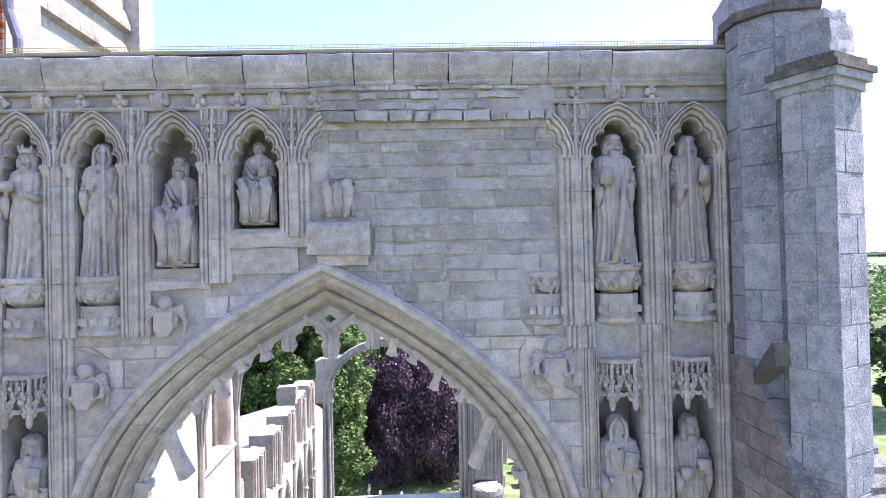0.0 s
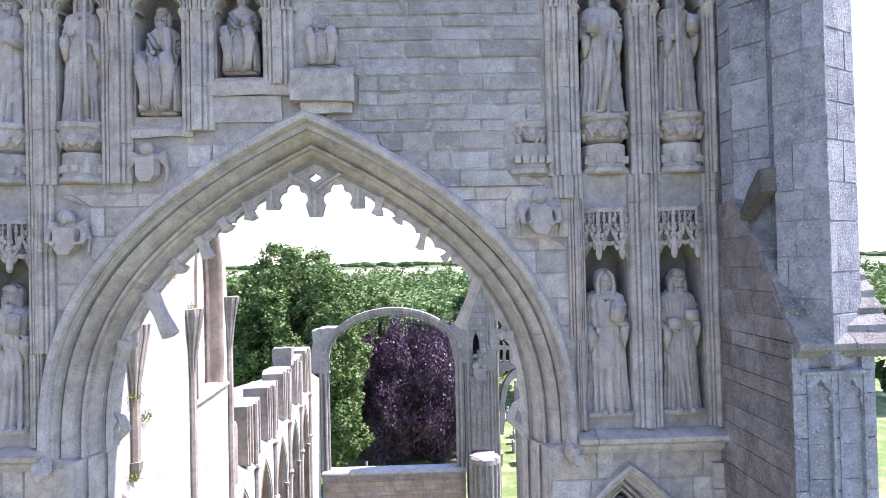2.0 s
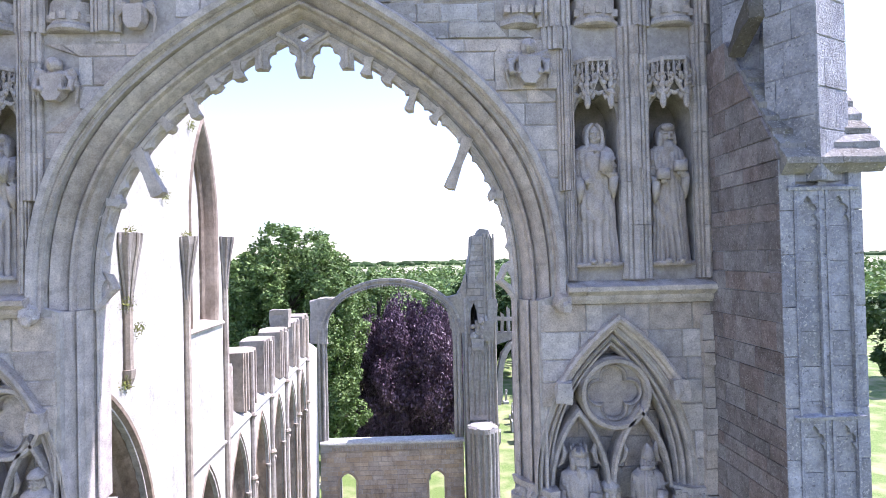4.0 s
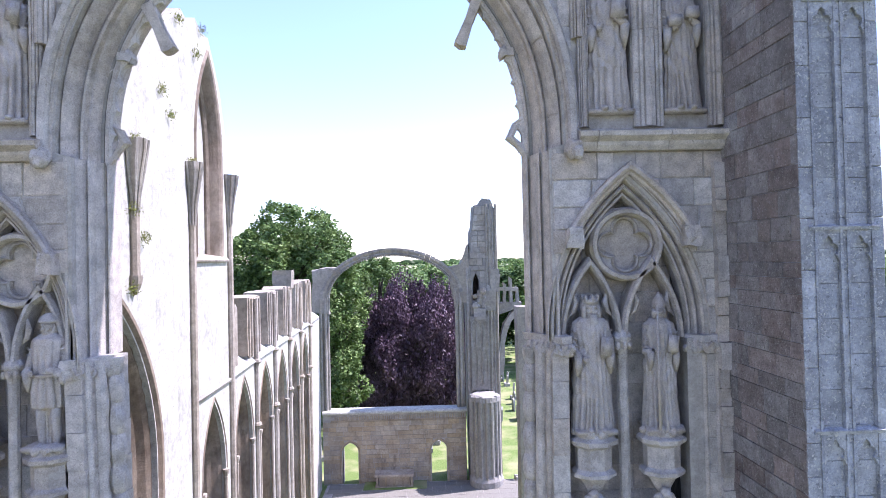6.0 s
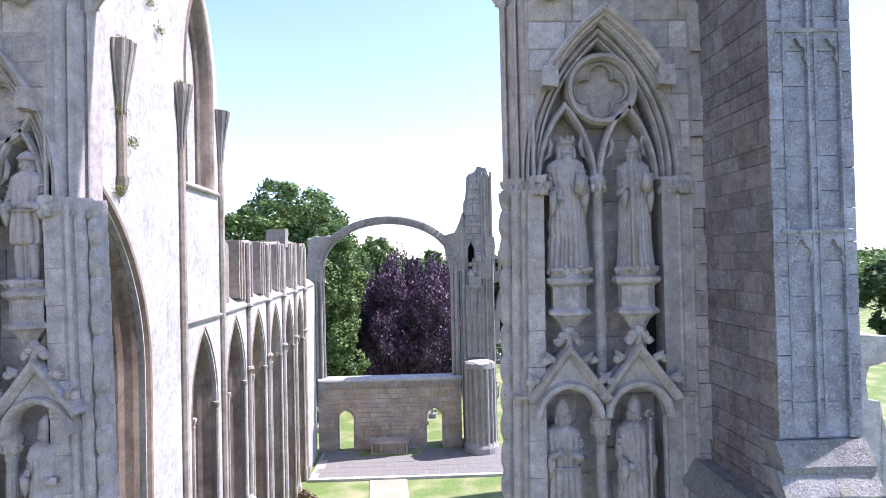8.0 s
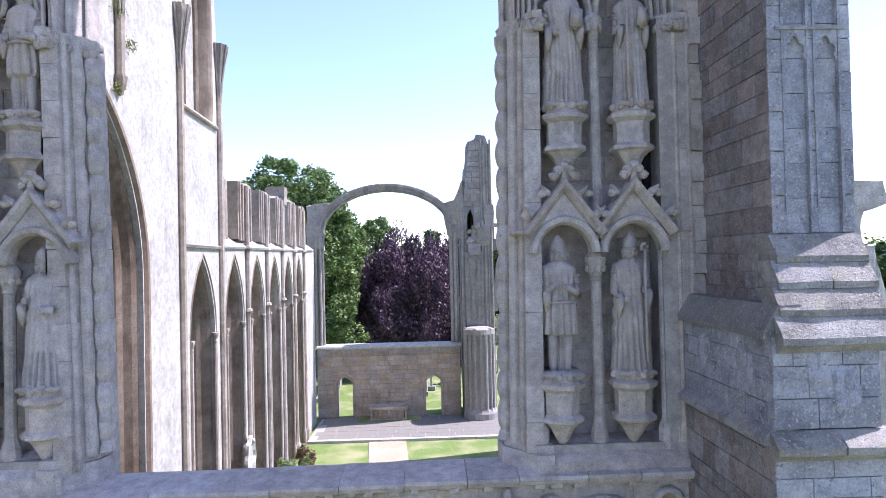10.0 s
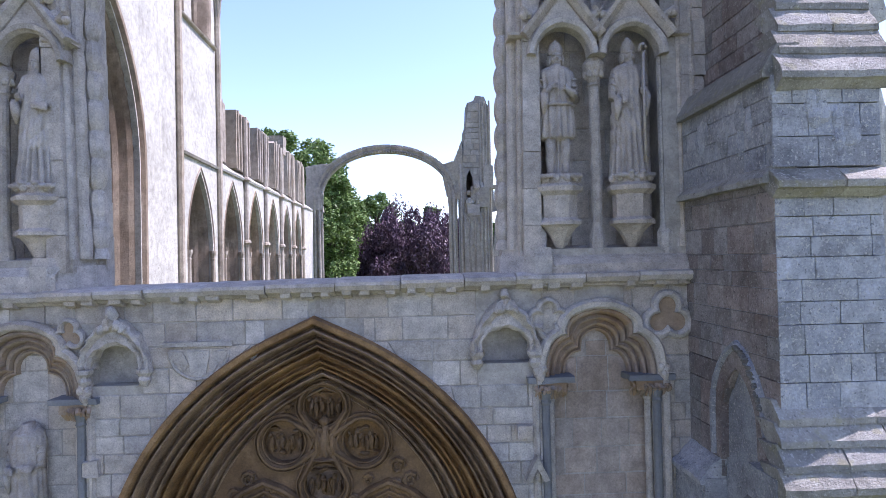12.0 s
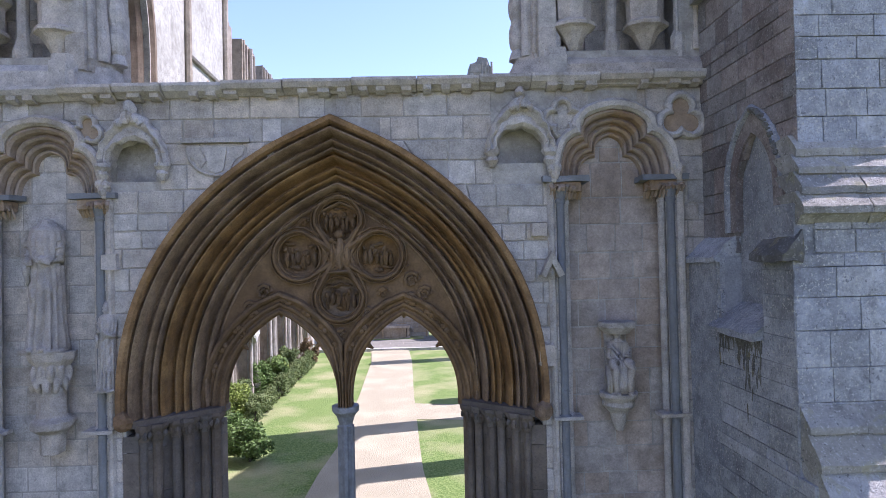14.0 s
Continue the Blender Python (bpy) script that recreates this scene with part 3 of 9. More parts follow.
for sx, x in ((1, WCX + WW / 2 + 0.46), (-1, WCX - WW / 2 - 0.46)):
    bm = bmesh.new()
    ball(bm, (x, -0.08, 13.28), (0.10, 0.10, 0.12), 9, 7)
    ball(bm, (x + 0.02, -0.15, 13.24), (0.06, 0.06, 0.08), 8, 6)
    rough_up(bm, 0.03, 14)
    part("hood_stop", bm, CARVED, front)

# broken tracery that still clings to the arch
trac = empty("window_tracery", "broken cusped stubs of window tracery hanging from the arch", "tracery", kind="structure")
ain = great_arch(WCX, WW, 13.35, 16.5, 40)


def along(s):
    k = s * (len(ain) - 1)
    i = min(int(k), len(ain) - 2)
    a, b = Vector(ain[i]), Vector(ain[i + 1])
    d = (b - a).normalized()
    return a.lerp(b, k - i), d, Vector((d.y, -d.x))


def stub(s, length, w, lean=0.0, flare=1.0, y0=0.40, y1=0.56):
    p, d, n = along(s)
    n = (n + d * lean).normalized()
    t = Vector((-n.y, n.x))
    bm = bmesh.new()
    pts = [p - n * 0.06 - t * w, p + n * length * 0.45 - t * w * 0.75, p + n * length - t * w * flare, p + n * (length + 0.02), p + n * length + t * w * flare, p + n * length * 0.45 + t * w * 0.75, p - n * 0.06 + t * w]
    plate(bm, [(q.x, q.y) for q in pts], [], y0, y1)
    part("stub", bm, CARVED, trac)


for s, ln, w, lean, fl in ((0.14, 0.09, 0.05, 0.3, 1.2), (0.215, 0.52, 0.07, -0.55, 1.1), (0.27, 0.10, 0.05, 0, 1.2), (0.315, 0.2, 0.05, -0.3, 1.1), (0.355, 0.08, 0.06, 0, 1.3), (0.395, 0.14, 0.055, -0.4, 1.3), (0.60, 0.14, 0.055, 0.4, 1.3), (0.635, 0.08, 0.06, 0, 1.3), (0.675, 0.2, 0.05, 0.4, 1.1), (0.72, 0.1, 0.05, 0, 1.2), (0.775, 0.56, 0.065, 0.62, 1.1), (0.86, 0.09, 0.05, -0.3, 1.2)):
    stub(s, ln, w, lean, fl)
# scalloped rib between the stubs
bm = bmesh.new()
NL = 30
inner = []
for i in range(241):
    s = i / 240
    p, d, n = along(s)
    inner.append(p + n * (0.015 + 0.05 * (1 - abs(math.sin(NL * math.pi * s))) ** 1.5))
prev = None
for i in range(241):
    p, d, n = along(i / 240)
    cur = [bm.verts.new((q.x, y, q.y)) for q, y in ((p - n * 0.05, 0.42), (inner[i], 0.45), (inner[i], 0.53), (p - n * 0.05, 0.56))]
    if prev:
        for a in range(3):
            bm.faces.new((prev[a], prev[a + 1], cur[a + 1], cur[a]))
    prev = cur
part("cusped_rib", bm, CARVED, trac)
# two trefoiled eyes with a stub of mullion between them, under the apex
AX, AZ = WCX + 0.0, 16.18


def eye_edge(cx, cz):
    """The upper edge of a trefoiled eye that is open below, from left to right."""
    pts = []
    for i in range(33):
        a = math.radians(212 - 244 * i / 32)
        d = Vector((math.cos(a), math.sin(a)))
        far = 0.05
        for lx, lz, r in ((0.0, 0.075, 0.082), (-0.085, -0.03, 0.082), (0.085, -0.03, 0.082)):
            b = d.dot(Vector((lx, lz)))
            disc = r * r - (lx * lx + lz * lz - b * b)
            if disc > 0:
                far = max(far, b + math.sqrt(disc))
        pts.append((cx + d.x * far, cz + d.y * far))
    return pts


low = [(AX - 0.57, AZ + 0.0), (AX - 0.57, AZ - 0.15), (AX - 0.43, AZ - 0.15)] + eye_edge(AX - 0.255, AZ) + [(AX - 0.075, AZ - 0.24), (AX + 0.075, AZ - 0.24)] + eye_edge(AX + 0.255, AZ) + [(AX + 0.43, AZ - 0.15), (AX + 0.57, AZ - 0.15), (AX + 0.57, AZ + 0.0)]
bm = bmesh.new()
plate(bm, low + [(AX + 0.72, AZ + 0.03), (AX + 0.02, AZ + 0.42), (AX - 0.02, AZ + 0.42), (AX - 0.72, AZ + 0.03)], [[(AX, AZ + 0.165), (AX - 0.075, AZ + 0.215), (AX, AZ + 0.27), (AX + 0.075, AZ + 0.215)]], 0.43, 0.53)
part("eyes", bm, CARVED, trac, "cusped eyes left of the lost tracery")
bm = bmesh.new()
for pth in ([(AX, 0.42, AZ - 0.24), (AX, 0.42, AZ + 0.03), (AX - 0.10, 0.42, AZ + 0.14), (AX - 0.30, 0.42, AZ + 0.26)], [(AX, 0.42, AZ + 0.03), (AX + 0.10, 0.42, AZ + 0.14), (AX + 0.30, 0.42, AZ + 0.26)], [(AX - 0.50, 0.42, AZ - 0.15), (AX - 0.50, 0.42, AZ + 0.08)], [(AX + 0.50, 0.42, AZ - 0.15), (AX + 0.50, 0.42, AZ + 0.08)]):
    tube(bm, pth, [0.032] * len(pth), 6)
part("rib", bm, CARVED, trac)
# crocket-like remains on the jambs
for sg in (-1, 1):
    xj = WCX + sg * WW / 2
    for z, r in ((14.55, 0.15), (13.55, 0.13)):
        bm = bmesh.new()
        dx = 0.06 if z > 14 else 0.0
        tube(bm, [(xj - sg * (-0.06 + dx), 0.48, z + 0.22), (xj - sg * (0.1 + dx), 0.48, z + 0.12), (xj - sg * (0.16 + dx), 0.48, z - 0.02), (xj - sg * (0.06 + dx), 0.48, z - 0.12), (xj + sg * 0.06, 0.48, z - 0.26)], [0.05, 0.045, 0.06, 0.05, 0.06], 7)
        rough_up(bm, 0.03, 9, z)
        part("crocket", bm, CARVED, trac)

# jambs of the window, below the capitals
for sg in (-1, 1):
    xj = WCX + sg * (WW / 2) + (0.10 if sg < 0 else -0.03)
    fx = (lambda v: xj + sg * v)
    shift = -0.07 if sg > 0 else 0.12
    for k, (o, y, r) in enumerate(((0.035, 0.34, 0.085), (0.125, 0.20, 0.07), (0.185, 0.07, 0.035))):
        bm = bmesh.new()
        N = 120 if k == 0 else 46
        pts, rad = [], []
        for i in range(N):
            z = 6.5 + 4.6 * i / (N - 1)
            er = noise.noise(Vector((k * 7.1 + sg, z * 2.3, 0))) if k in (0, 1) else 0
            pts.append((fx(o) + shift * (11.1 - z) / 4.6 + 0.015 * er, y, z))
            rad.append(r * (1 + 0.3 * er + ((0.55 * abs(math.sin(z * 9.5)) ** 0.6 - 0.3) if k == 0 else 0)))
        tube(bm, pts, rad, 10)
        part("jamb_shaft", bm, CARVED, front)
    bm = bmesh.new()
    for i in range(12):
        z0, z1 = 6.36 + 0.40 * i, 6.36 + 0.40 * (i + 1) - 0.005
        s0 = shift * (11.1 - (z0 if i else 6.4)) / 4.6
        e = 0.004 * (i % 3 - 1)
        pts = [(fx(0.02) + s0, 0.6), (fx(0.02) + s0, 0.42), (fx(0.09) + s0, 0.3), (fx(0.155) + s0, 0.15), (fx(0.175) + s0, 0.05), (fx(0.205) + s0, 0.05), (fx(0.215) + s0, -0.008 + e), (fx(0.39) + s0 * 0.8, -0.008 + e), (fx(0.40) + s0 * 0.8, 0.6)]
        plate(bm, pts if sg > 0 else pts[::-1], [], z0, min(z1, 11.1), "z")
    part("jamb", bm, CARVED, front)
    # foliate capital and the plinth
    bm = bmesh.new()
    rnd = random.Random(8 + sg)
    pts = [(fx(-0.03), 0.5), (fx(0.05), 0.25), (fx(0.18), 0.1), (fx(0.30), -0.08), (fx(0.40), -0.08), (fx(0.40), 0.5)]
    dc = 0.0 if sg > 0 else -0.12
    plate(bm, pts if sg > 0 else pts[::-1], [], 11.17 + dc, 11.25 + dc, "z")
    plate(bm, [((x + fx(0.3)) / 2, y * 0.8 + 0.06) for x, y in (pts if sg > 0 else pts[::-1])], [], 10.98 + dc, 11.17 + dc, "z")
    for i in range(16):
        u = i / 15
        a = (Vector((fx(0.0), 0.36)).lerp(Vector((fx(0.24), 0.04)), u * 1.6) if u < 0.62 else Vector((fx(0.24), 0.04)).lerp(Vector((fx(0.40), -0.06)), (u - 0.62) * 2.6))
        ball(bm, (a.x, a.y - 0.02, 11.08 + dc + 0.05 * (i % 2)), (0.05, 0.05, 0.06), 7, 5)
    rough_up(bm, 0.025, 16, 3.0)
    part("capital", bm, CARVED, front, "foliate carved capital")
    bm = bmesh.new()
    for i, (w, h) in enumerate(((0.10, 0.05), (0.06, 0.14))):
        pts = [(fx(-w), 0.6), (fx(-w), 0.35 - w), (fx(0.25), 0.0 - w), (fx(0.42), -w), (fx(0.42), 0.6)]
        plate(bm, pts if sg > 0 else pts[::-1], [], 6.10 + 0.05 * i, 6.38 + h, "z")
    rough_up(bm, 0.02, 8)
    part("plinth", bm, CARVED, front)

# ---- strings and coping ----
for x0, x1 in ((-6.5, WCX - WW / 2 - 0.45), (WCX + WW / 2 + 0.5, 4.30)):
    x = x1
    while x > x0 + 0.1:
        xa = max(x0, x - random.uniform(0.55, 0.85))
        bm = bmesh.new()
        sweep(bm, [(x - 0.003, 13.26), (xa + 0.003, 13.26)], [(0.0, 0.05), (0.0, -0.06), (0.05, -0.1), (0.09, -0.11), (0.14, -0.19), (0.19, -0.2), (0.26, 0.05)])
        part("string_course", bm, CARVED, front)
        x = xa
# base string: drip lip with blocky dentils broken along its edge
x, i = 4.02, 0
rnd = random.Random(4)
zl = lambda x: 6.20 - 0.013 * (4 - x)
while x > -6.4:
    xa = x - rnd.uniform(0.5, 0.8)
    bm = bmesh.new()
    z = zl(x) - 0.10
    lip = rnd.uniform(-0.015, 0.02)
    sweep(bm, [(x - 0.004, z), (xa + 0.004, z)], [(0.02, 0.3), (0.0, -0.04), (0.025, -0.075), (0.05, -0.14 + lip), (0.10, -0.17 + lip), (0.135, -0.16 + lip), (0.165, -0.02), (0.18, 0.42), (0.02, 0.42)])
    part("coping_stone", bm, CARVED, lower)
    xb = x - rnd.uniform(0.02, 0.1)
    while xb > xa + 0.1:
        if rnd.random() < 0.92:
            w = rnd.uniform(0.08, 0.13)
            bm = bmesh.new()
            sweep(bm, [(xb, z - 0.03), (max(xb - w, xa), z - 0.03)], [(0.0, 0.05), (0.0, -0.06), (0.03, -0.12), (0.08, -0.13), (0.08, 0.05)])
            rough_up(bm, 0.012, 20)
            part("dentil", bm, CARVED, lower)
        xb -= rnd.uniform(0.17, 0.27)
    x = xa
bm = bmesh.new()
sweep(bm, [(4.02, zl(4.02) - 0.10), (-6.4, zl(-6.4) - 0.10)], [(0.03, 0.3), (0.02, 0.0), (0.06, -0.10), (0.12, -0.12), (0.15, 0.0), (0.165, 0.40), (0.03, 0.40)])
part("string_core", bm, CARVED, lower)
COPE = stone("weathered_coping_stone", (0.38, 0.355, 0.33), (0.50, 0.475, 0.445), stain=(0.16, 0.15, 0.14), stain_amt=0.5, per_piece=0.12, grit=0.9, bump=0.8, pits=0.5, lichen=0.35, lichen_col=(0.56, 0.55, 0.53))
# top coping in long stones with a lead-capped crown
x = 4.38
while x > -6.4:
    xa = x - rnd.uniform(0.35, 0.8)
    up = rnd.uniform(-0.01, 0.01)
    bm = bmesh.new()
    sweep(bm, [(x - 0.004, 18.99 + up), (xa + 0.004, 18.99 + up)], [(0.0, 0.2), (0.0, -0.05), (0.03, -0.075), (0.06, -0.06), (0.10, -0.10), (0.15, -0.125), (0.22, -0.15), (0.29, -0.155), (0.33, -0.14), (0.36, -0.08), (0.37, 1.0), (0.0, 1.0)])
    bmesh.ops.subdivide_edges(bm, edges=bm.edges[:], cuts=3, use_grid_fill=True)
    rough_up(bm, 0.010, 8, x)
    part("coping_stone", bm, COPE, front)
    x = xa
bm = bmesh.new()
sweep(bm, [(4.38, 19.355), (-6.5, 19.355)], [(0.0, 1.0), (0.0, -0.10), (0.035, -0.115), (0.04, -0.02), (0.06, 0.02), (0.085, 0.04), (0.10, 0.5), (0.09, 1.0)])
part("wall_cap", bm, LEAD, front, "grey lead and mortar cap along the wall head")
bm = bmesh.new()
for zz in (19.37, 19.40, 19.43):
    tube(bm, [(4.36, -0.135, zz), (-6.4, -0.135, zz)], [0.0035, 0.0035], 4)
for i in range(300):
    xx = 4.36 - 10.7 * i / 299
    tube(bm, [(xx, -0.135, 19.355), (xx, -0.135, 19.44)], [0.003, 0.003], 3)
part("bird_netting", bm, noisy("netting_cord", (0.42, 0.33, 0.16), (0.5, 0.4, 0.2), 5, bump=0), front, "tan bird netting edge under the wall cap")

# ---- frieze with carved bosses ----
bm = bmesh.new()
for z in (18.78, 18.96):
    sweep(bm, [(4.3, z), (2.35, z)], [(0.0, 0.05), (0.0, -0.05), (0.02, -0.07), (0.04, -0.05), (0.05, 0.05)])
    sweep(bm, [(0.3 if z > 18.9 else -0.2, z - 0.02), (-6.4, z - 0.02)], [(0.0, 0.05), (0.0, -0.05), (0.02, -0.07), (0.04, -0.05), (0.05, 0.05)])
part("frieze_moulding", bm, CARVED, front)


def fleuron(x, z, s=0.085):
    bm = bmesh.new()
    for dx, dz in ((0, 1), (0, -1), (1, 0), (-1, 0)):
        ball(bm, (x + dx * s * 0.55, -0.03, z + dz * s * 0.75), (s * 0.48, 0.045, s * 0.55), 7, 5)
    ball(bm, (x, -0.06, z), (s * 0.35, 0.04, s * 0.35), 7, 5)
    rough_up(bm, 0.014, 20, x)
    part("fleuron", bm, CARVED, front)


def boss(x, z, s=0.1):
    bm = bmesh.new()
    ball(bm, (x, -0.03, z), (s * 0.75, 0.09, s), 9, 7)
    ball(bm, (x, -0.10, z - s * 0.1), (s * 0.18, 0.03, s * 0.3), 6, 4)
    for sg in (-1, 1):
        ball(bm, (x + sg * s * 0.75, -0.02, z + s * 0.2), (s * 0.35, 0.05, s * 0.8), 7, 5)
    rough_up(bm, 0.018, 18, x * 3)
    part("boss", bm, CARVED, front, "worn carved boss")


for i, x in enumerate((2.62, 3.48)):
    fleuron(x, 18.89)
boss(3.06, 18.89, 0.11)
for i in range(13):
    x = -0.28 - 0.425 * i
    (boss if i % 3 == 1 else fleuron)(x, 18.86)

# ---- pilasters ----
def pilaster(x0, x1, z0, z1, step=0.5, d=0.10):
    bm = bmesh.new()
    w = x1 - x0
    half = [(0.0, 0.1), (0.0, -0.03), (0.05, -0.05), (0.13, -0.052), (0.15, -0.036), (0.19, -0.036), (0.21, -0.066), (0.29, -0.072), (0.305, -0.055), (0.335, -0.055), (0.35, -d * 0.9), (0.46, -d), (0.485, -d - 0.012)]
    poly = [(x0 + u * w, y) for u, y in half] + [(x1 - u * w, y) for u, y in reversed(half)]
    z = z0
    while z < z1 - 0.02:
        zz = min(z1, z + step * random.uniform(0.75, 1.2))
        if z1 - zz < 0.15:
            zz = z1
        jx, jy = random.uniform(-0.003, 0.003), random.uniform(-0.004, 0.004)
        plate(bm, [(a + jx, b + jy) for a, b in poly], [], z + 0.002, zz - 0.002, "z")
        z = zz
    p = part("pilaster", bm, CARVED, front)
    # panel tracery cut near the head of each face
    if z1 - z0 > 1.5 and w > 0.25:
        c, q = (x0 + x1) / 2, w * 0.085
        bm = bmesh.new()
        for zz in (z1 - 0.62,) if z1 - z0 < 2 else (z1 - 0.75, z0 + 0.9):
            for k in range(4):
                for sg in (-1, 1):
                    xx, zk = c + sg * q, zz + 0.08 * k
                    for dx in (-0.45, 0.45):
                        box(bm, xx + dx * 1.6 * q - 0.004, xx + dx * 1.6 * q + 0.004, -d - 0.012, -d + 0.004, zk, zk + 0.074)
                    tube(bm, [(xx - 0.7 * q, -d - 0.004, zk + 0.045), (xx - 0.2 * q, -d - 0.006, zk + 0.068), (xx, -d - 0.004, zk + 0.076), (xx + 0.2 * q, -d - 0.006, zk + 0.068), (xx + 0.7 * q, -d - 0.004, zk + 0.045)], [0.006] * 5, 5)
        part("blind_tracery", bm, CARVED, p)
    return p


for x0, x1 in ((2.40, 2.77), (3.33, 3.65), (4.15, 4.34)):
    pilaster(x0, x1, 16.3, 18.2)
for x0, x1, z0, z1 in ((2.44, 2.775, 16.05, 16.3), (2.60, 2.785, 14.5, 16.05), (2.665, 2.785, 13.52, 14.5), (3.28, 3.61, 13.52, 16.3), (4.10, 4.32, 13.52, 16.3), (-3.22, -2.95, 14.5, 16.3), (-3.22, -3.08, 13.52, 14.5), (-4.04, -3.71, 13.52, 16.3), (-4.9, -4.54, 13.52, 16.3)):
    pilaster(x0, x1, z0, z1)
for x0, x1, z0 in ((-0.69, -0.36, 17.35), (-1.57, -1.22, 16.86), (-2.43, -2.1, 16.3), (-3.24, -2.91, 16.3), (-4.06, -3.7, 16.3), (-4.9, -4.53, 16.3)):
    pilaster(x0, x1, z0, 18.2)

# ---- cusped niche heads ----
def cusped(cx, w, zs, za, lobes, amp, n=48):
    base_ = arch(cx, w, zs, za, n // 2)
    out = []
    for i in range(len(base_)):
        s = i / (len(base_) - 1)
        p = Vector(base_[i])
        q = Vector((cx, zs + (za - zs) * 0.12))
        d = (q - p).normalized()
        k = amp * (1 - abs(math.sin(lobes * math.pi * s)) ** 0.6)
        if abs(s - 0.5) < 0.5 / lobes * 0.9 and lobes % 2 == 0:
            k *= 0.4
        out.append((p.x + d.x * k, p.y + d.y * k))
    return out


def niche_head(cx, w, zs=18.15, za=18.6, half=0):
    inn = cusped(cx, w * 1.0, zs, za, 6, 0.055)
    out = arch(cx, w + 0.30, zs, za + 0.17, 24, 0.01)
    bm = bmesh.new()
    loft(bm, inn, out, [(-0.02, 0.16), (0.0, 0.01), (0.07, -0.03), (0.14, -0.03), (0.18, -0.005), (0.24, -0.01), (0.29, -0.052), (0.50, -0.066), (0.54, -0.04), (0.59, -0.045), (0.63, -0.088), (0.80, -0.096), (0.84, -0.07), (0.88, -0.112), (1.0, -0.11), (1.01, 0.02)])
    h = part("niche_arch", bm, CARVED, front)
    bm = bmesh.new()
    rib = cusped(cx, w * 1.0 + 0.06, zs, za + 0.03, 6, 0.05)
    loft(bm, inn, rib, [(0.0, 0.02), (0.1, -0.012), (0.6, -0.02), (1.0, -0.03)])
    part("cusping", bm, CARVED, h)
    for sg in (-1, 1):
        bm = bmesh.new()
        xx = cx + sg * (w / 2 + 0.055)
        lathe(bm, [(0.035, zs - 0.1), (0.06, zs - 0.03), (0.075, zs), (0.075, zs + 0.03)], xx, -0.03, 8)
        part("capital", bm, CARVED, h)


for cx, w, z0 in TOP:
    niche_head(cx, w)
# half a niche head left standing at the edge of the rubble patch
for cx, i0, i1 in ((-0.10, 0, 20), (2.16, 29, 48)):
    bm = bmesh.new()
    loft(bm, cusped(cx, 0.52, 18.15, 18.6, 6, 0.055)[i0:i1 + 1], arch(cx, 0.82, 18.15, 18.77, 24, 0.01)[i0:i1 + 1], [(-0.02, 0.16), (0.0, 0.01), (0.07, -0.03), (0.14, -0.03), (0.18, -0.005), (0.24, -0.01), (0.29, -0.052), (0.50, -0.066), (0.54, -0.04), (0.59, -0.045), (0.63, -0.088), (0.80, -0.096), (0.84, -0.07), (0.88, -0.112), (1.0, -0.11), (1.01, 0.02)])
    rough_up(bm, 0.008, 12, cx)
    part("broken_arch", bm, CARVED, front, "broken springing of a lost niche arch")


def spandrel(x0, x1, z0, z1):
    """Panel tracery over a pilaster: thin mullions with cusped heads in front of a recess."""
    mid, hw = (x0 + x1) / 2, (x1 - x0) / 2
    bm = bmesh.new()
    plate(bm, [(mid - hw * 0.5, z0), (mid + hw * 0.5, z0), (x1, z0 + 0.16), (x1 + 0.03, z1), (x0 - 0.03, z1), (x0, z0 + 0.16)], [], -0.03, 0.0)
    s = part("spandrel_panel", bm, STONE, front)
    bm = bmesh.new()
    n = 4
    rows = ((z0 + 0.02, z0 + 0.17), (z0 + 0.19, z0 + 0.36), (z0 + 0.38, z1))
    for r, (za, zb) in enumerate(rows):
        g = 0.55 if r == 0 else 1.0
        for i in range(n + 1):
            x = mid + hw * g * (2 * i / n - 1)
            tube(bm, [(x, -0.045, za), (x, -0.05, zb)], [0.011, 0.011], 5)
        for i in range(n):
            xa, xb = mid + hw * g * (2 * i / n - 1), mid + hw * g * (2 * (i + 1) / n - 1)
            c, q = (xa + xb) / 2, (xb - xa) / 2
            tube(bm, [(xa, -0.045, zb - 0.07), (c - q * 0.35, -0.05, zb - 0.03), (c, -0.045, zb - 0.004), (c + q * 0.35, -0.05, zb - 0.03), (xb, -0.045, zb - 0.07)], [0.009] * 5, 5)
        tube(bm, [(mid - hw * g, -0.05, zb + 0.005), (mid + hw * g, -0.05, zb + 0.005)], [0.011, 0.011], 5)
    rough_up(bm, 0.004, 20, mid)
    part("panel_tracery", bm, CARVED, s)
    bm = bmesh.new()
    tube(bm, [(mid, -0.07, z0 - 0.16), (mid, -0.09, z0 - 0.02), (mid, -0.09, z0 + 0.2), (mid, -0.085, z1)], [0.008, 0.03, 0.022, 0.014], 6)
    for k in range(4):
        for sg in (-1, 1):
            ball(bm, (mid + sg * 0.03, -0.10, z0 + 0.08 + 0.1 * k), (0.017, 0.017, 0.02), 6, 4)
    part("pinnacle", bm, CARVED, s)


for x0, x1 in ((2.44, 2.74), (3.39, 3.63), (-0.66, -0.40), (-1.52, -1.27), (-2.37, -2.15), (-3.19, -2.96), (-4.0, -3.76), (-4.83, -4.6)):
    spandrel(x0, x1, 18.24, 18.77)

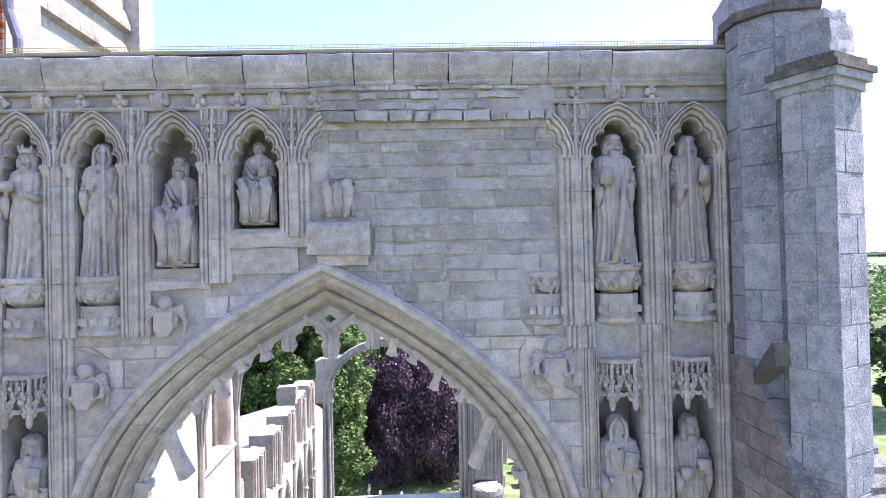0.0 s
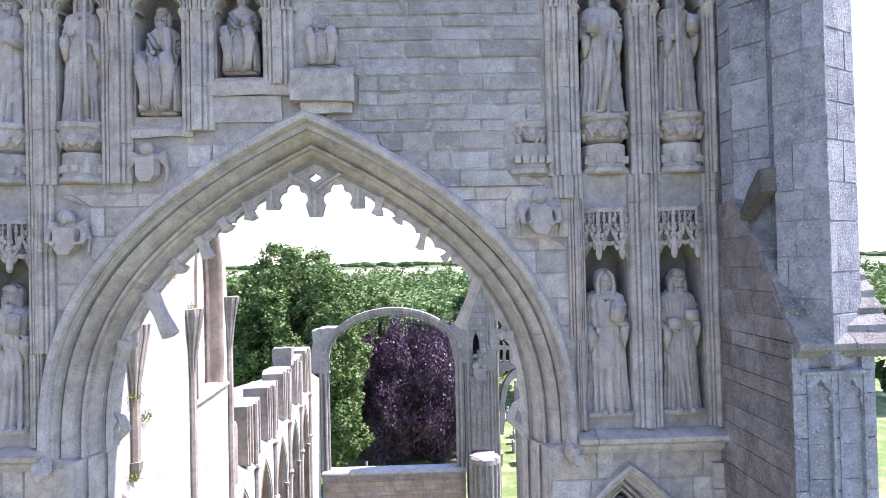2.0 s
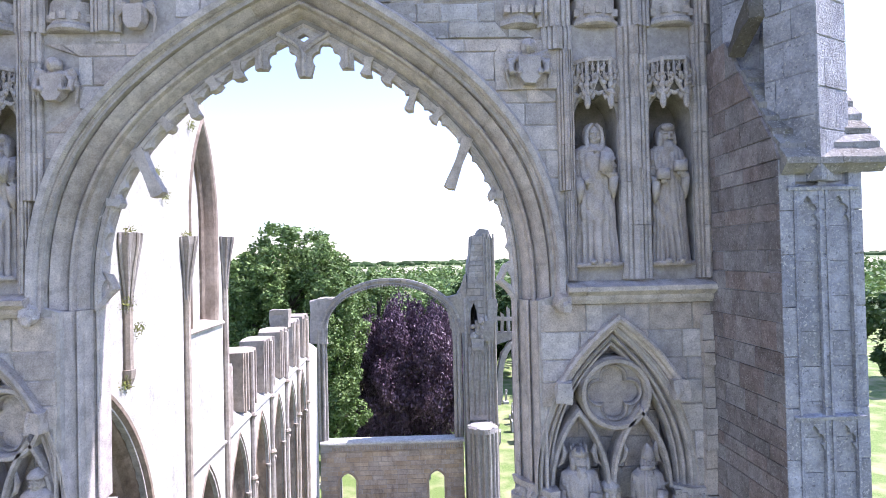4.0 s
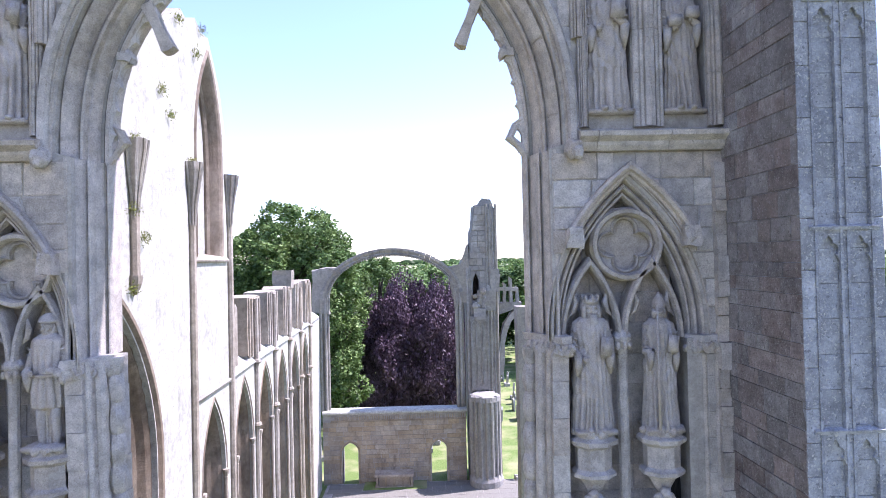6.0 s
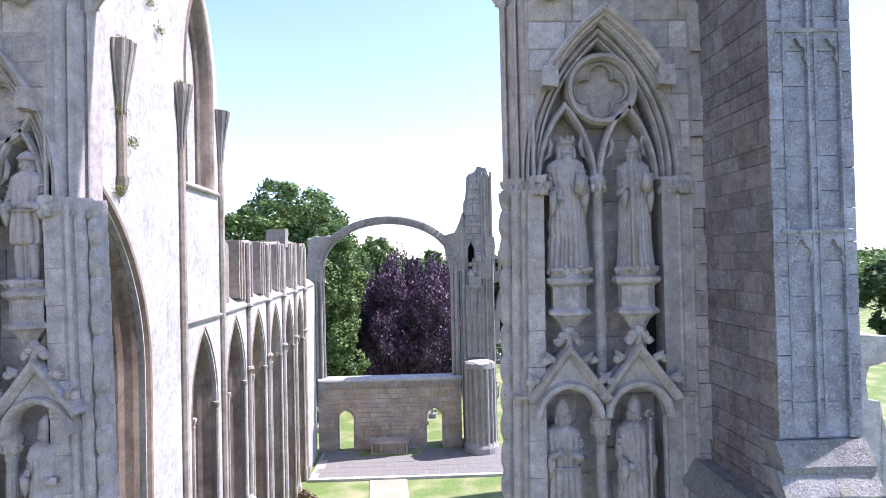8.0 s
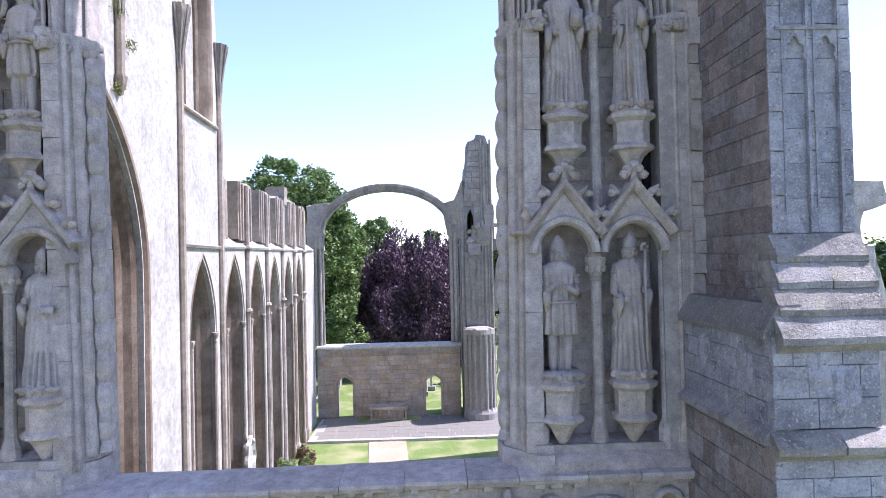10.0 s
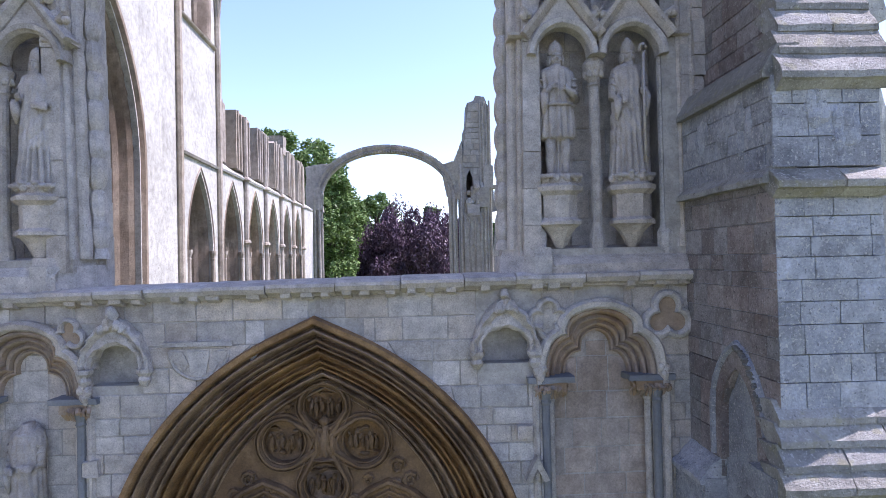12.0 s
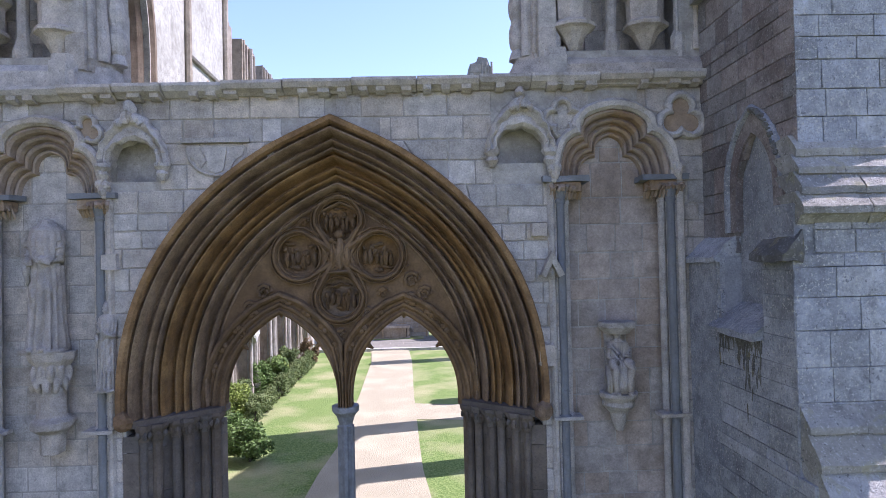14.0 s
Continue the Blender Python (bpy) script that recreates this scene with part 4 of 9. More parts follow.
# ---- corbels, battlement bands and canopies under the top row ----
def corbel(cx, z0=16.64, z1=16.96, w=0.26, carve=7):
    bm = bmesh.new()
    lathe(bm, [(w * 0.62, z0), (w * 0.86, z0 + 0.05), (w * 0.98, z0 + 0.16), (w * 1.0, z1 - 0.075), (w * 1.1, z1 - 0.055), (w * 1.1, z1)], cx, 0.16, 20, 0.0, 2 * math.pi, 1.0, 1.15)
    rnd = random.Random(int(cx * 100))
    zm = (z0 + z1) / 2 - 0.02
    ball(bm, (cx, 0.16 - w * 1.12, zm), (0.062, 0.05, 0.085), 12, 9)
    for sg in (-1, 1):             # leaves that curl out from the mask
        for k in range(carve // 2):
            a = math.pi * 1.5 + sg * (0.42 + 0.42 * k)
            c = Vector((cx + w * math.cos(a), 0.16 + w * 1.12 * math.sin(a), zm + rnd.uniform(-0.03, 0.03)))
            t = Vector((-math.sin(a), math.cos(a), 0)) * sg
            tube(bm, [c - t * 0.05 + Vector((0, 0, -0.08)), c - t * 0.02, c + t * 0.03 + Vector((0, 0, 0.06)), c + t * 0.06 + Vector((0, 0, 0.02)), c + t * 0.03 + Vector((0, 0, -0.02))], [0.02, 0.034, 0.034, 0.028, 0.014], 8)
    rough_up(bm, 0.010, 20, cx)
    return fuse(part("corbel", bm, CARVED, front, "carved corbel under a statue"), 0.0065)


def under(cx, w):
    """Plain shaft, battlement band and ledge between a corbel and the canopy below."""
    bm = bmesh.new()
    lathe(bm, [(w, 16.31), (w * 1.12, 16.33), (w * 1.12, 16.37), (w * 0.98, 16.40), (w * 0.98, 16.64)], cx, 0.14, 6, math.pi, 2 * math.pi)
    for i in range(5):
        a = math.pi * (1.18 + 0.64 * i / 4)
        x, y = cx + w * 0.99 * math.cos(a), 0.14 + w * 0.97 * math.sin(a)
        box(bm, x - 0.034, x + 0.034, y - 0.02, y + 0.06, 16.43, 16.51)
    part("moulded_band", bm, CARVED, front)
    bm = bmesh.new()
    box(bm, cx - w - 0.02, cx + w + 0.02, 0.06, 0.2, 15.85, 16.31)
    part("panel", bm, CARVED, front)


def canopy(cx, w=0.27, z0=15.40, z1=15.90):
    """Three-sided hanging canopy: thin pierced gables with crockets and cusped drops, over a dark vault."""
    can = empty("canopy", "pierced stone canopy over a niche", "canopy", (0, 0, 0), "niche canopies", "structure")
    for k, (xa, ya, xb, yb) in enumerate(((-w, 0.03, -w * 0.48, -0.15), (-w * 0.48, -0.15, w * 0.48, -0.15), (w * 0.48, -0.15, w, 0.03))):
        L = math.hypot(xb - xa, yb - ya)
        bm = bmesh.new()
        # ogee gable springing from the drops
        ga = [(L * u, z0 + 0.09 + 0.26 * (1 - abs(2 * u - 1)) ** 1.25) for u in [i / 12 for i in range(13)]]
        tube(bm, [(x, 0.0, z) for x, z in ga], [0.022] * 13, 6)
        tube(bm, [(L / 2, 0.0, z0 + 0.34), (L / 2, 0.0, z1)], [0.018, 0.012], 6)
        # cusped arch below
        tube(bm, [(L * u, 0.01, z0 + 0.04 + 0.13 * math.sin(math.pi * u) ** 0.7 - 0.035 * abs(math.sin(3 * math.pi * u))) for u in [i / 18 for i in range(19)]], [0.024] * 19, 6)
        for u in (0.26, 0.74):
            tube(bm, [(L * u, 0.0, z0 + 0.16), (L * u, 0.0, z1)], [0.010, 0.010], 5)
        for u in (0.1, 0.3, 0.7, 0.9):
            zc = z0 + 0.09 + 0.26 * (1 - abs(2 * u - 1)) ** 1.25
            ball(bm, (L * u, -0.018, zc + 0.02), (0.032, 0.026, 0.03), 7, 5)
            ball(bm, (L * u + 0.014, -0.016, zc + 0.10), (0.024, 0.022, 0.036), 7, 5)
            ball(bm, (L * u - 0.014, -0.016, zc + 0.17), (0.022, 0.02, 0.03), 7, 5)
        for r in range(2):
            zz = z0 + 0.30 + 0.11 * r
            for u0, u1 in ((0.0, 0.26), (0.74, 1.0), (0.26, 0.5), (0.5, 0.74)):
                tube(bm, [(L * u0, 0.0, zz), (L * (u0 + u1) / 2, -0.004, zz + 0.06), (L * u1, 0.0, zz)], [0.010] * 3, 5)
        rough_up(bm, 0.006, 22, cx + k)
        ob = part("facet", bm, CARVED, can)
        ob.location = (cx + xa, ya, 0)
        ob.rotation_euler = (0, 0, math.atan2(yb - ya, xb - xa))
        for x, y in ((xa, ya), (xb, yb)) if k != 1 else ():
            bm = bmesh.new()
            tube(bm, [(cx + x, y, z0 - 0.03), (cx + x, y, z0 + 0.02), (cx + x, y, z0 + 0.2), (cx + x, y, z1)], [0.016, 0.036, 0.024, 0.02], 7)
            for zz in (0.0, 0.22, 0.34):
                ball(bm, (cx + x, y - 0.01, z0 + zz), (0.026, 0.026, 0.026), 6, 5)
            part("drop", bm, CARVED, can)
    bm = bmesh.new()
    plate(bm, [(cx - w, 0.1), (cx - w, 0.01), (cx - w * 0.48, -0.17), (cx + w * 0.48, -0.17), (cx + w, 0.01), (cx + w, 0.1)], [], z1 - 0.015, z1 + 0.03, "z")
    part("cornice", bm, CARVED, can)
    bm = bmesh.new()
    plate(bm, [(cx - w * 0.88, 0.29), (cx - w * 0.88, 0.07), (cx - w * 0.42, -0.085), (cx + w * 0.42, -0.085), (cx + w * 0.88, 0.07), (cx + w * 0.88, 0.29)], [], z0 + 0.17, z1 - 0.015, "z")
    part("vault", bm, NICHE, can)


for cx in (3.06, 3.915, -2.675, -3.475):
    corbel(cx)
    under(cx, 0.25)
for cx in LOWN:
    canopy(cx, 0.265)
# corbel with scroll left of the right-hand pair, and worn heads and shield-bearers
corbel(2.22, 16.66, 16.9, 0.2, 6)
bm = bmesh.new()
lathe(bm, [(0.17, 16.30), (0.25, 16.33), (0.25, 16.38), (0.22, 16.40), (0.22, 16.66)], 2.22, 0.12, 6, math.pi, 2 * math.pi)
for i in range(5):
    box(bm, 2.03 + 0.085 * i, 2.09 + 0.085 * i, -0.12, 0.05, 16.44, 16.52)
part("moulded_band", bm, CARVED, front)


def shield_bearer(x, z, s=1.0, arms=True):
    bm = bmesh.new()
    ball(bm, (x, -0.09, z + 0.21 * s), (0.062 * s, 0.07, 0.078 * s), 12, 9)
    ball(bm, (x, -0.155, z + 0.205 * s), (0.012 * s, 0.015, 0.022 * s), 6, 5)
    for i in range(14):
        a = math.pi * (-0.2 + 1.4 * i / 13)
        ball(bm, (x + 0.066 * s * math.cos(a), -0.07, z + (0.215 + 0.066 * math.sin(a)) * s), (0.022 * s, 0.05, 0.026 * s), 7, 5)
    ball(bm, (x, -0.03, z + 0.0 * s), (0.15 * s, 0.09, 0.19 * s), 12, 9)
    plate(bm, [(x - 0.12 * s, z + 0.10 * s), (x + 0.12 * s, z + 0.10 * s), (x + 0.115 * s, z - 0.12 * s), (x + 0.06 * s, z - 0.2 * s), (x - 0.06 * s, z - 0.2 * s), (x - 0.115 * s, z - 0.12 * s)], [], -0.15, -0.05)
    for sg in (-1, 1):
        for k in range(5):         # wing feathers
            tube(bm, [(x + sg * 0.10 * s, -0.04, z + 0.14 * s), (x + sg * (0.20 + 0.012 * k) * s, -0.06, z + (0.17 - 0.05 * k) * s), (x + sg * (0.25 - 0.012 * k) * s, -0.03, z + (0.10 - 0.08 * k) * s)], [0.02 * s, 0.026 * s, 0.01 * s], 6)
        if arms:
            tube(bm, [(x + sg * 0.10 * s, -0.06, z + 0.12 * s), (x + sg * 0.20 * s, -0.08, z + 0.03 * s), (x + sg * 0.19 * s, -0.11, z - 0.07 * s), (x + sg * 0.12 * s, -0.15, z - 0.08 * s)], [0.04 * s, 0.042 * s, 0.036 * s, 0.03 * s], 9)
            ball(bm, (x + sg * 0.115 * s, -0.16, z - 0.075 * s), (0.03 * s, 0.02, 0.035 * s), 8, 6)
    rough_up(bm, 0.008, 20, x)
    fuse(tagged(part("carved_angel", bm, STATUE, None, "", True), "worn carved half-figure holding a shield on the wall", "carving", "shield bearers"), 0.006)


shield_bearer(2.29, 15.86)
shield_bearer(-2.79, 15.74, 0.95)
shield_bearer(-1.93, 16.48, 0.85, False)
bm = bmesh.new()
plate(bm, [(1.93, 15.62), (2.6, 15.62), (2.66, 15.9), (2.62, 16.16), (2.0, 16.18), (1.92, 16.0)], [], -0.03, 0.02)
rough_up(bm, 0.02, 5)
part("backing_stone", bm, CARVED, front)
# sloping ledges and the stepped block in the middle
def slab(x0, x1, y0, z0, z1, name="block", chip=0.02, slope=0.0):
    bm = bmesh.new()
    plate(bm, [(y0, z0), (y0, z1 - slope), (y0 + slope * 0.8, z1), (0.1, z1), (0.1, z0)], [], x0, x1, "x")
    bmesh.ops.subdivide_edges(bm, edges=bm.edges[:], cuts=2, use_grid_fill=True)
    rough_up(bm, chip, 9, x0)
    return part(name, bm, CARVED, front)


slab(-0.38, 0.30, -0.16, 17.14, 17.5, slope=0.05)
slab(-0.28, 0.27, -0.08, 17.02, 17.14)
slab(-1.46, -0.4, -0.05, 17.24, 17.44, "ledge", 0.025, slope=0.05)
slab(-1.42, -0.5, -0.02, 16.95, 17.24, "block", 0.012)
slab(-2.2, -1.45, -0.04, 16.80, 16.92, "ledge", 0.025, slope=0.04)
slab(-0.32, 0.22, -0.02, 17.5, 17.54, "seat_slab", 0.008)


def rag_course(x0, x1, z0, z1, y0, seed, length=(0.16, 0.42)):
    """A ragged course of rubble slabs standing proud where a canopy was torn away."""
    rnd = random.Random(seed)
    x = x0
    while x < x1 - 0.06:
        xe = min(x1, x + rnd.uniform(*length))
        if x1 - xe < 0.1:
            xe = x1
        bm = bmesh.new()
        yy = y0 + rnd.uniform(-0.025, 0.025)
        box(bm, x + 0.012, xe - 0.012, yy, 0.08, z0 + rnd.uniform(0.004, 0.018), z1 - rnd.uniform(0.004, 0.02))
        bmesh.ops.subdivide_edges(bm, edges=bm.edges[:], cuts=2, use_grid_fill=True)
        for v in bm.verts:
            if v.co.y < yy + 0.03 and (v.co.x < x + 0.03 or v.co.x > xe - 0.03):
                v.co.y += 0.025
        rough_up(bm, 0.018, 11, x + z0)
        part("rubble_slab", bm, RUBBLE, front)
        x = xe


for k, (z0, z1, y0, xa, xb) in enumerate(((18.585, 18.71, -0.13, -0.16, 2.36), (18.72, 18.82, -0.085, -0.30, 1.62), (18.835, 18.925, -0.06, -0.22, 2.0), (18.935, 19.0, -0.085, -0.3, 2.1))):
    rag_course(xa, xb, z0, z1, y0, 300 + k)
bm = bmesh.new()
box(bm, -0.3, 2.38, -0.03, 0.03, 18.52, 19.0)
part("torn_bedding", bm, PALE_MORTAR, front, "brown torn bedding mortar")

# ---- piers beside the great window ----
def tracery_head(cx, m, w, dz):
    X = lambda v: cx + m * v
    niche = empty("pier_niche", "traceried double niche with quatrefoil head", "niche", (0, 0, 0), "pier niches", "structure")
    bm = bmesh.new()
    sweep(bm, arch(cx + 0.04 * m, w, 11.2 + dz, 12.76 + dz, 20, 0.02), [(o * 0.68, d) for o, d in ((0.0, 0.3), (0.0, 0.17), (0.03, 0.115), (0.06, 0.115), (0.075, 0.165), (0.09, 0.155), (0.105, 0.075), (0.135, 0.055), (0.16, 0.075), (0.17, 0.125), (0.19, 0.115), (0.205, 0.03), (0.235, 0.01), (0.262, 0.03), (0.27, 0.07), (0.29, 0.06), (0.30, -0.012), (0.32, -0.012), (0.325, 0.06), (0.25, 0.3))])
    part("arch_order", bm, CARVED, niche)
    bm = bmesh.new()
    hp = [p for p in arch(cx + 0.08 * m, w + 0.46, 11.25 + dz, 13.06 + dz, 18, 0.02) if p[1] > 12.28 + dz]
    sweep(bm, hp, [(-0.05, 0.05), (-0.045, -0.03), (-0.015, -0.04), (0.0, -0.085), (0.03, -0.105), (0.06, -0.09), (0.07, 0.05)])
    part("hood_mould", bm, CARVED, niche)
    for p in (hp[0], hp[-1]):
        bm = bmesh.new()
        box(bm, p[0] - 0.075, p[0] + 0.085, -0.15, 0.03, p[1] - 0.16, p[1] + 0.06)
        bmesh.ops.subdivide_edges(bm, edges=bm.edges[:], cuts=2, use_grid_fill=True)
        rough_up(bm, 0.03, 9, p[0])
        part("hood_stop", bm, CARVED, niche)
    # circle with quatrefoil
    qx, qz = cx + (0.08 if m > 0 else 0.06), 12.24 + dz
    bm = bmesh.new()
    circ = [(qx + 0.37 * math.cos(a), qz + 0.37 * math.sin(a)) for a in [2 * math.pi * i / 36 for i in range(36)]]
    sweep(bm, circ, [(-0.045, 0.34), (-0.045, 0.14), (-0.02, 0.08), (0.02, 0.08), (0.045, 0.14), (0.045, 0.34)], closed=True)
    part("ring", bm, CARVED, niche)
    foil = []
    for i in range(96):            # the sunk quatrefoil
        a = 2 * math.pi * i / 96
        d_ = Vector((math.cos(a), math.sin(a)))
        far = 0.0
        for q in range(4):
            c_ = Vector((math.cos(math.pi / 2 * q), math.sin(math.pi / 2 * q))) * 0.165
            b_ = d_.dot(c_)
            disc = 0.142 ** 2 - (c_.length_squared - b_ * b_)
            if disc > 0:
                far = max(far, b_ + math.sqrt(disc))
        foil.append((qx + d_.x * far, qz + d_.y * far))
    bm = bmesh.new()
    plate(bm, [(qx + 0.36 * math.cos(a), qz + 0.36 * math.sin(a)) for a in [2 * math.pi * i / 48 for i in range(48)]], [foil], 0.20, 0.27)
    part("foil_plate", bm, CARVED, niche)
    bm = bmesh.new()
    sweep(bm, foil[::-1], [(-0.018, 0.26), (-0.018, 0.185), (0.0, 0.165), (0.018, 0.185), (0.018, 0.26)], closed=True)
    part("foil", bm, CARVED, niche)
    bm = bmesh.new()
    plate(bm, [(qx + 0.36 * math.cos(a), qz + 0.36 * math.sin(a)) for a in [2 * math.pi * i / 32 for i in range(32)]], [], 0.265, 0.30)
    part("panel", bm, STONE, niche)
    bm = bmesh.new()
    plate(bm, opening(cx, w - 0.02, 6.5, 11.2 + dz, 12.88 + dz, 12, 0.02)[:-1] + [(cx + w / 2 + (0.2 if m < 0 else 0), 6.5)], [], 0.385, 0.42)
    part("back_wall", bm, STONE, niche)
    # two lights
    for k, off in enumerate((-w * 0.254, w * 0.254)):
        bm = bmesh.new()
        sweep(bm, arch(cx + off, w * 0.44, 11.2 + dz, 12.02 + dz, 10), [(-0.02, 0.32), (-0.02, 0.13), (0.0, 0.08), (0.035, 0.08), (0.055, 0.13), (0.055, 0.32)])
        part("light_arch", bm, CARVED, niche)
        for sg in (-1, 1):
            bm = bmesh.new()
            xx = cx + off + sg * w * 0.213
            tube(bm, [(xx, 0.16, 11.42 + dz), (xx - sg * 0.1, 0.14, 11.50 + dz), (xx - sg * 0.13, 0.13, 11.60 + dz), (xx - sg * 0.10, 0.14, 11.72 + dz)], [0.03, 0.028, 0.035, 0.012], 6)
            part("cusp", bm, CARVED, niche)
    # shafts
    bm = bmesh.new()
    lathe(bm, [(0.06, 8.95), (0.06, 10.98 + dz), (0.065, 11.0 + dz), (0.06, 11.02 + dz), (0.085, 11.12 + dz), (0.115, 11.19 + dz), (0.115, 11.22 + dz), (0.05, 11.3 + dz)], cx, 0.15, 10)
    for i in range(8):
        a = 2 * math.pi * i / 8
        ball(bm, (cx + 0.09 * math.cos(a), 0.15 + 0.09 * math.sin(a), 11.12 + dz), (0.035, 0.035, 0.05), 6, 4)
    rough_up(bm, 0.006, 20)
    part("middle_shaft", bm, CARVED, niche)
    bm = bmesh.new()
    xo = X(w / 2 + 0.04)
    pts = [(xo, 0.3), (xo, 0.12), (X(0.78), 0.05), (X(0.84), 0.07), (X(0.9), 0.0), (X(1.08), 0.0), (X(1.08), 0.3)]
    z = 6.5
    while z < 10.9:
        zz = min(11.02, z + random.uniform(0.28, 0.42))
        plate(bm, pts if m > 0 else pts[::-1], [], z, zz - 0.005, "z")
        z = zz
    part("outer_jamb", bm, CARVED, niche)
    for o, y, r in ((0.745, 0.075, 0.032), (0.815, 0.045, 0.024), (0.87, 0.02, 0.03), (1.0, -0.005, 0.022)):
        bm = bmesh.new()
        lathe(bm, [(r * 1.5, 6.5), (r * 1.5, 6.64), (r, 6.72), (r, 11.02)], X(o), y, 8)
        rough_up(bm, 0.006, 5, o)
        part("roll", bm, CARVED, niche)
    bm = bmesh.new()
    pts = [(X(0.66), 0.28), (X(0.68), 0.06), (X(0.84), -0.06), (X(1.06), -0.04), (X(1.06), 0.28)]
    plate(bm, pts if m > 0 else pts[::-1], [], 11.16 + dz, 11.23 + dz, "z")
    for i in range(12):
        u = i / 11
        ball(bm, (X(0.69 + 0.34 * u), 0.06 - 0.09 * math.sin(u * 2.2) - 0.01, 11.08 + dz + 0.04 * (i % 2)), (0.045, 0.045, 0.055), 6, 5)
    rough_up(bm, 0.022, 16, cx)
    part("capital", bm, CARVED, niche)
    # gablets over the lower statues
    for gx in ((2.72, 3.49) if m > 0 else (-2.97, -3.76)):
        g = empty("gablet", "crocketed stone gablet over a statue", "gablet", (0, 0, 0), "crocketed gablets", "structure")
        bm = bmesh.new()
        sweep(bm, [(gx - 0.42, 8.80), (gx, 9.34), (gx + 0.42, 8.80)], [(-0.05, 0.1), (-0.05, -0.06), (0.0, -0.12), (0.04, -0.13), (0.055, -0.08), (0.055, 0.1)])
        part("coping", bm, CARVED, g)
        bm = bmesh.new()
        plate(bm, [(gx - 0.40, 8.80)] + arch(gx, 0.62, 8.62, 8.94, 8) + [(gx + 0.40, 8.80), (gx, 9.31)], [], -0.03, 0.05)
        part("panel", bm, STONE, g)
        bm = bmesh.new()
        sweep(bm, arch(gx, 0.64, 8.60, 8.94, 10), [(-0.03, 0.12), (-0.03, -0.03), (0.0, -0.08), (0.05, -0.09), (0.07, -0.04), (0.07, 0.12)])
        part("arch_moulding", bm, CARVED, g)
        bm = bmesh.new()
        tube(bm, [(gx, -0.06, 9.33), (gx, -0.06, 9.53)], [0.045, 0.03], 6)
        for dx, dz in ((0.09, 9.44), (-0.09, 9.44), (0, 9.55), (0.05, 9.5), (-0.05, 9.5)):
            ball(bm, (gx + dx * 1.15, -0.06, dz), (0.058, 0.06, 0.05), 8, 6)
        rough_up(bm, 0.02, 18, gx)
        part("finial", bm, CARVED, g)
        for sg in (-1, 1):
            for u in (0.3, 0.72):
                bm = bmesh.new()
                px_, pz_ = gx + sg * 0.42 * u, 9.34 - 0.54 * u
                tube(bm, [(px_, -0.06, pz_), (px_ + sg * 0.06, -0.07, pz_ + 0.07), (px_ + sg * 0.11, -0.08, pz_ + 0.10), (px_ + sg * 0.12, -0.08, pz_ + 0.04)], [0.05, 0.045, 0.068, 0.03], 8)
                ball(bm, (px_ + sg * 0.13, -0.09, pz_ + 0.06), (0.05, 0.045, 0.045), 8, 6)
                rough_up(bm, 0.015, 18, px_)
                part("crocket", bm, CARVED, g)
    # colonnette and side shafts of the lower stage
    cx2 = cx - 0.04 if m > 0 else -3.33
    bm = bmesh.new()
    lathe(bm, [(0.10, 6.5), (0.10, 6.6), (0.075, 6.68), (0.06, 6.74), (0.06, 8.28), (0.075, 8.3), (0.065, 8.33), (0.105, 8.46), (0.12, 8.50), (0.12, 8.54), (0.06, 8.62)], cx2, 0.12, 10)
    for i in range(8):
        a = 2 * math.pi * i / 8
        ball(bm, (cx2 + 0.09 * math.cos(a), 0.12 + 0.09 * math.sin(a), 8.42), (0.034, 0.034, 0.045), 6, 4)
    part("colonnette", bm, CARVED, niche)
    for off, zt in ((w / 2 + 0.02, 8.6), (-w / 2 - (0.02 if m > 0 else 0.17), 8.6)):
        bm = bmesh.new()
        lathe(bm, [(0.09, 6.42), (0.09, 6.66), (0.07, 6.70), (0.05, 6.74), (0.05, zt)], X(off), 0.08, 8)
        part("side_shaft", bm, CARVED, niche)
    bm = bmesh.new()
    plate(bm, [(-0.08, 6.10), (-0.08, 6.33), (-0.02, 6.40), (0.1, 6.50), (0.3, 6.54), (0.3, 6.10)], [], cx - w / 2 - 0.07, cx + 1.05 if m > 0 else cx + w / 2 + 0.25, "x")
    bmesh.ops.subdivide_edges(bm, edges=bm.edges[:], cuts=4, use_grid_fill=True)
    rough_up(bm, 0.015, 7)
    part("sill", bm, CARVED, niche)
    bm = bmesh.new()
    for xa, xb in ((0.72, 1.04), (-1.0, -0.70)):
        sweep(bm, [(X(xa), 8.80), (X(xb), 8.80)], [(0.0, 0.26), (0.0, -0.01), (0.02, -0.04), (0.05, -0.04), (0.06, 0.26)])
    part("string", bm, CARVED, niche)


for cx, m, w, dz in PIER:
    tracery_head(cx, m, w, dz)
# barred opening low in the right-hand niche; a near-black box paints its dark inside
bm = bmesh.new()
box(bm, 3.73, 3.86, 0.30, 0.37, 9.18, 9.76)
slit = part("window_slit", bm, VOID, front, "dark barred slit window")
for i in range(4):
    bm = bmesh.new()
    tube(bm, [(3.742 + 0.033 * i, 0.29, 9.18), (3.742 + 0.033 * i, 0.29, 9.75)], [0.006, 0.006], 5)
    part("bar", bm, VOID, slit)


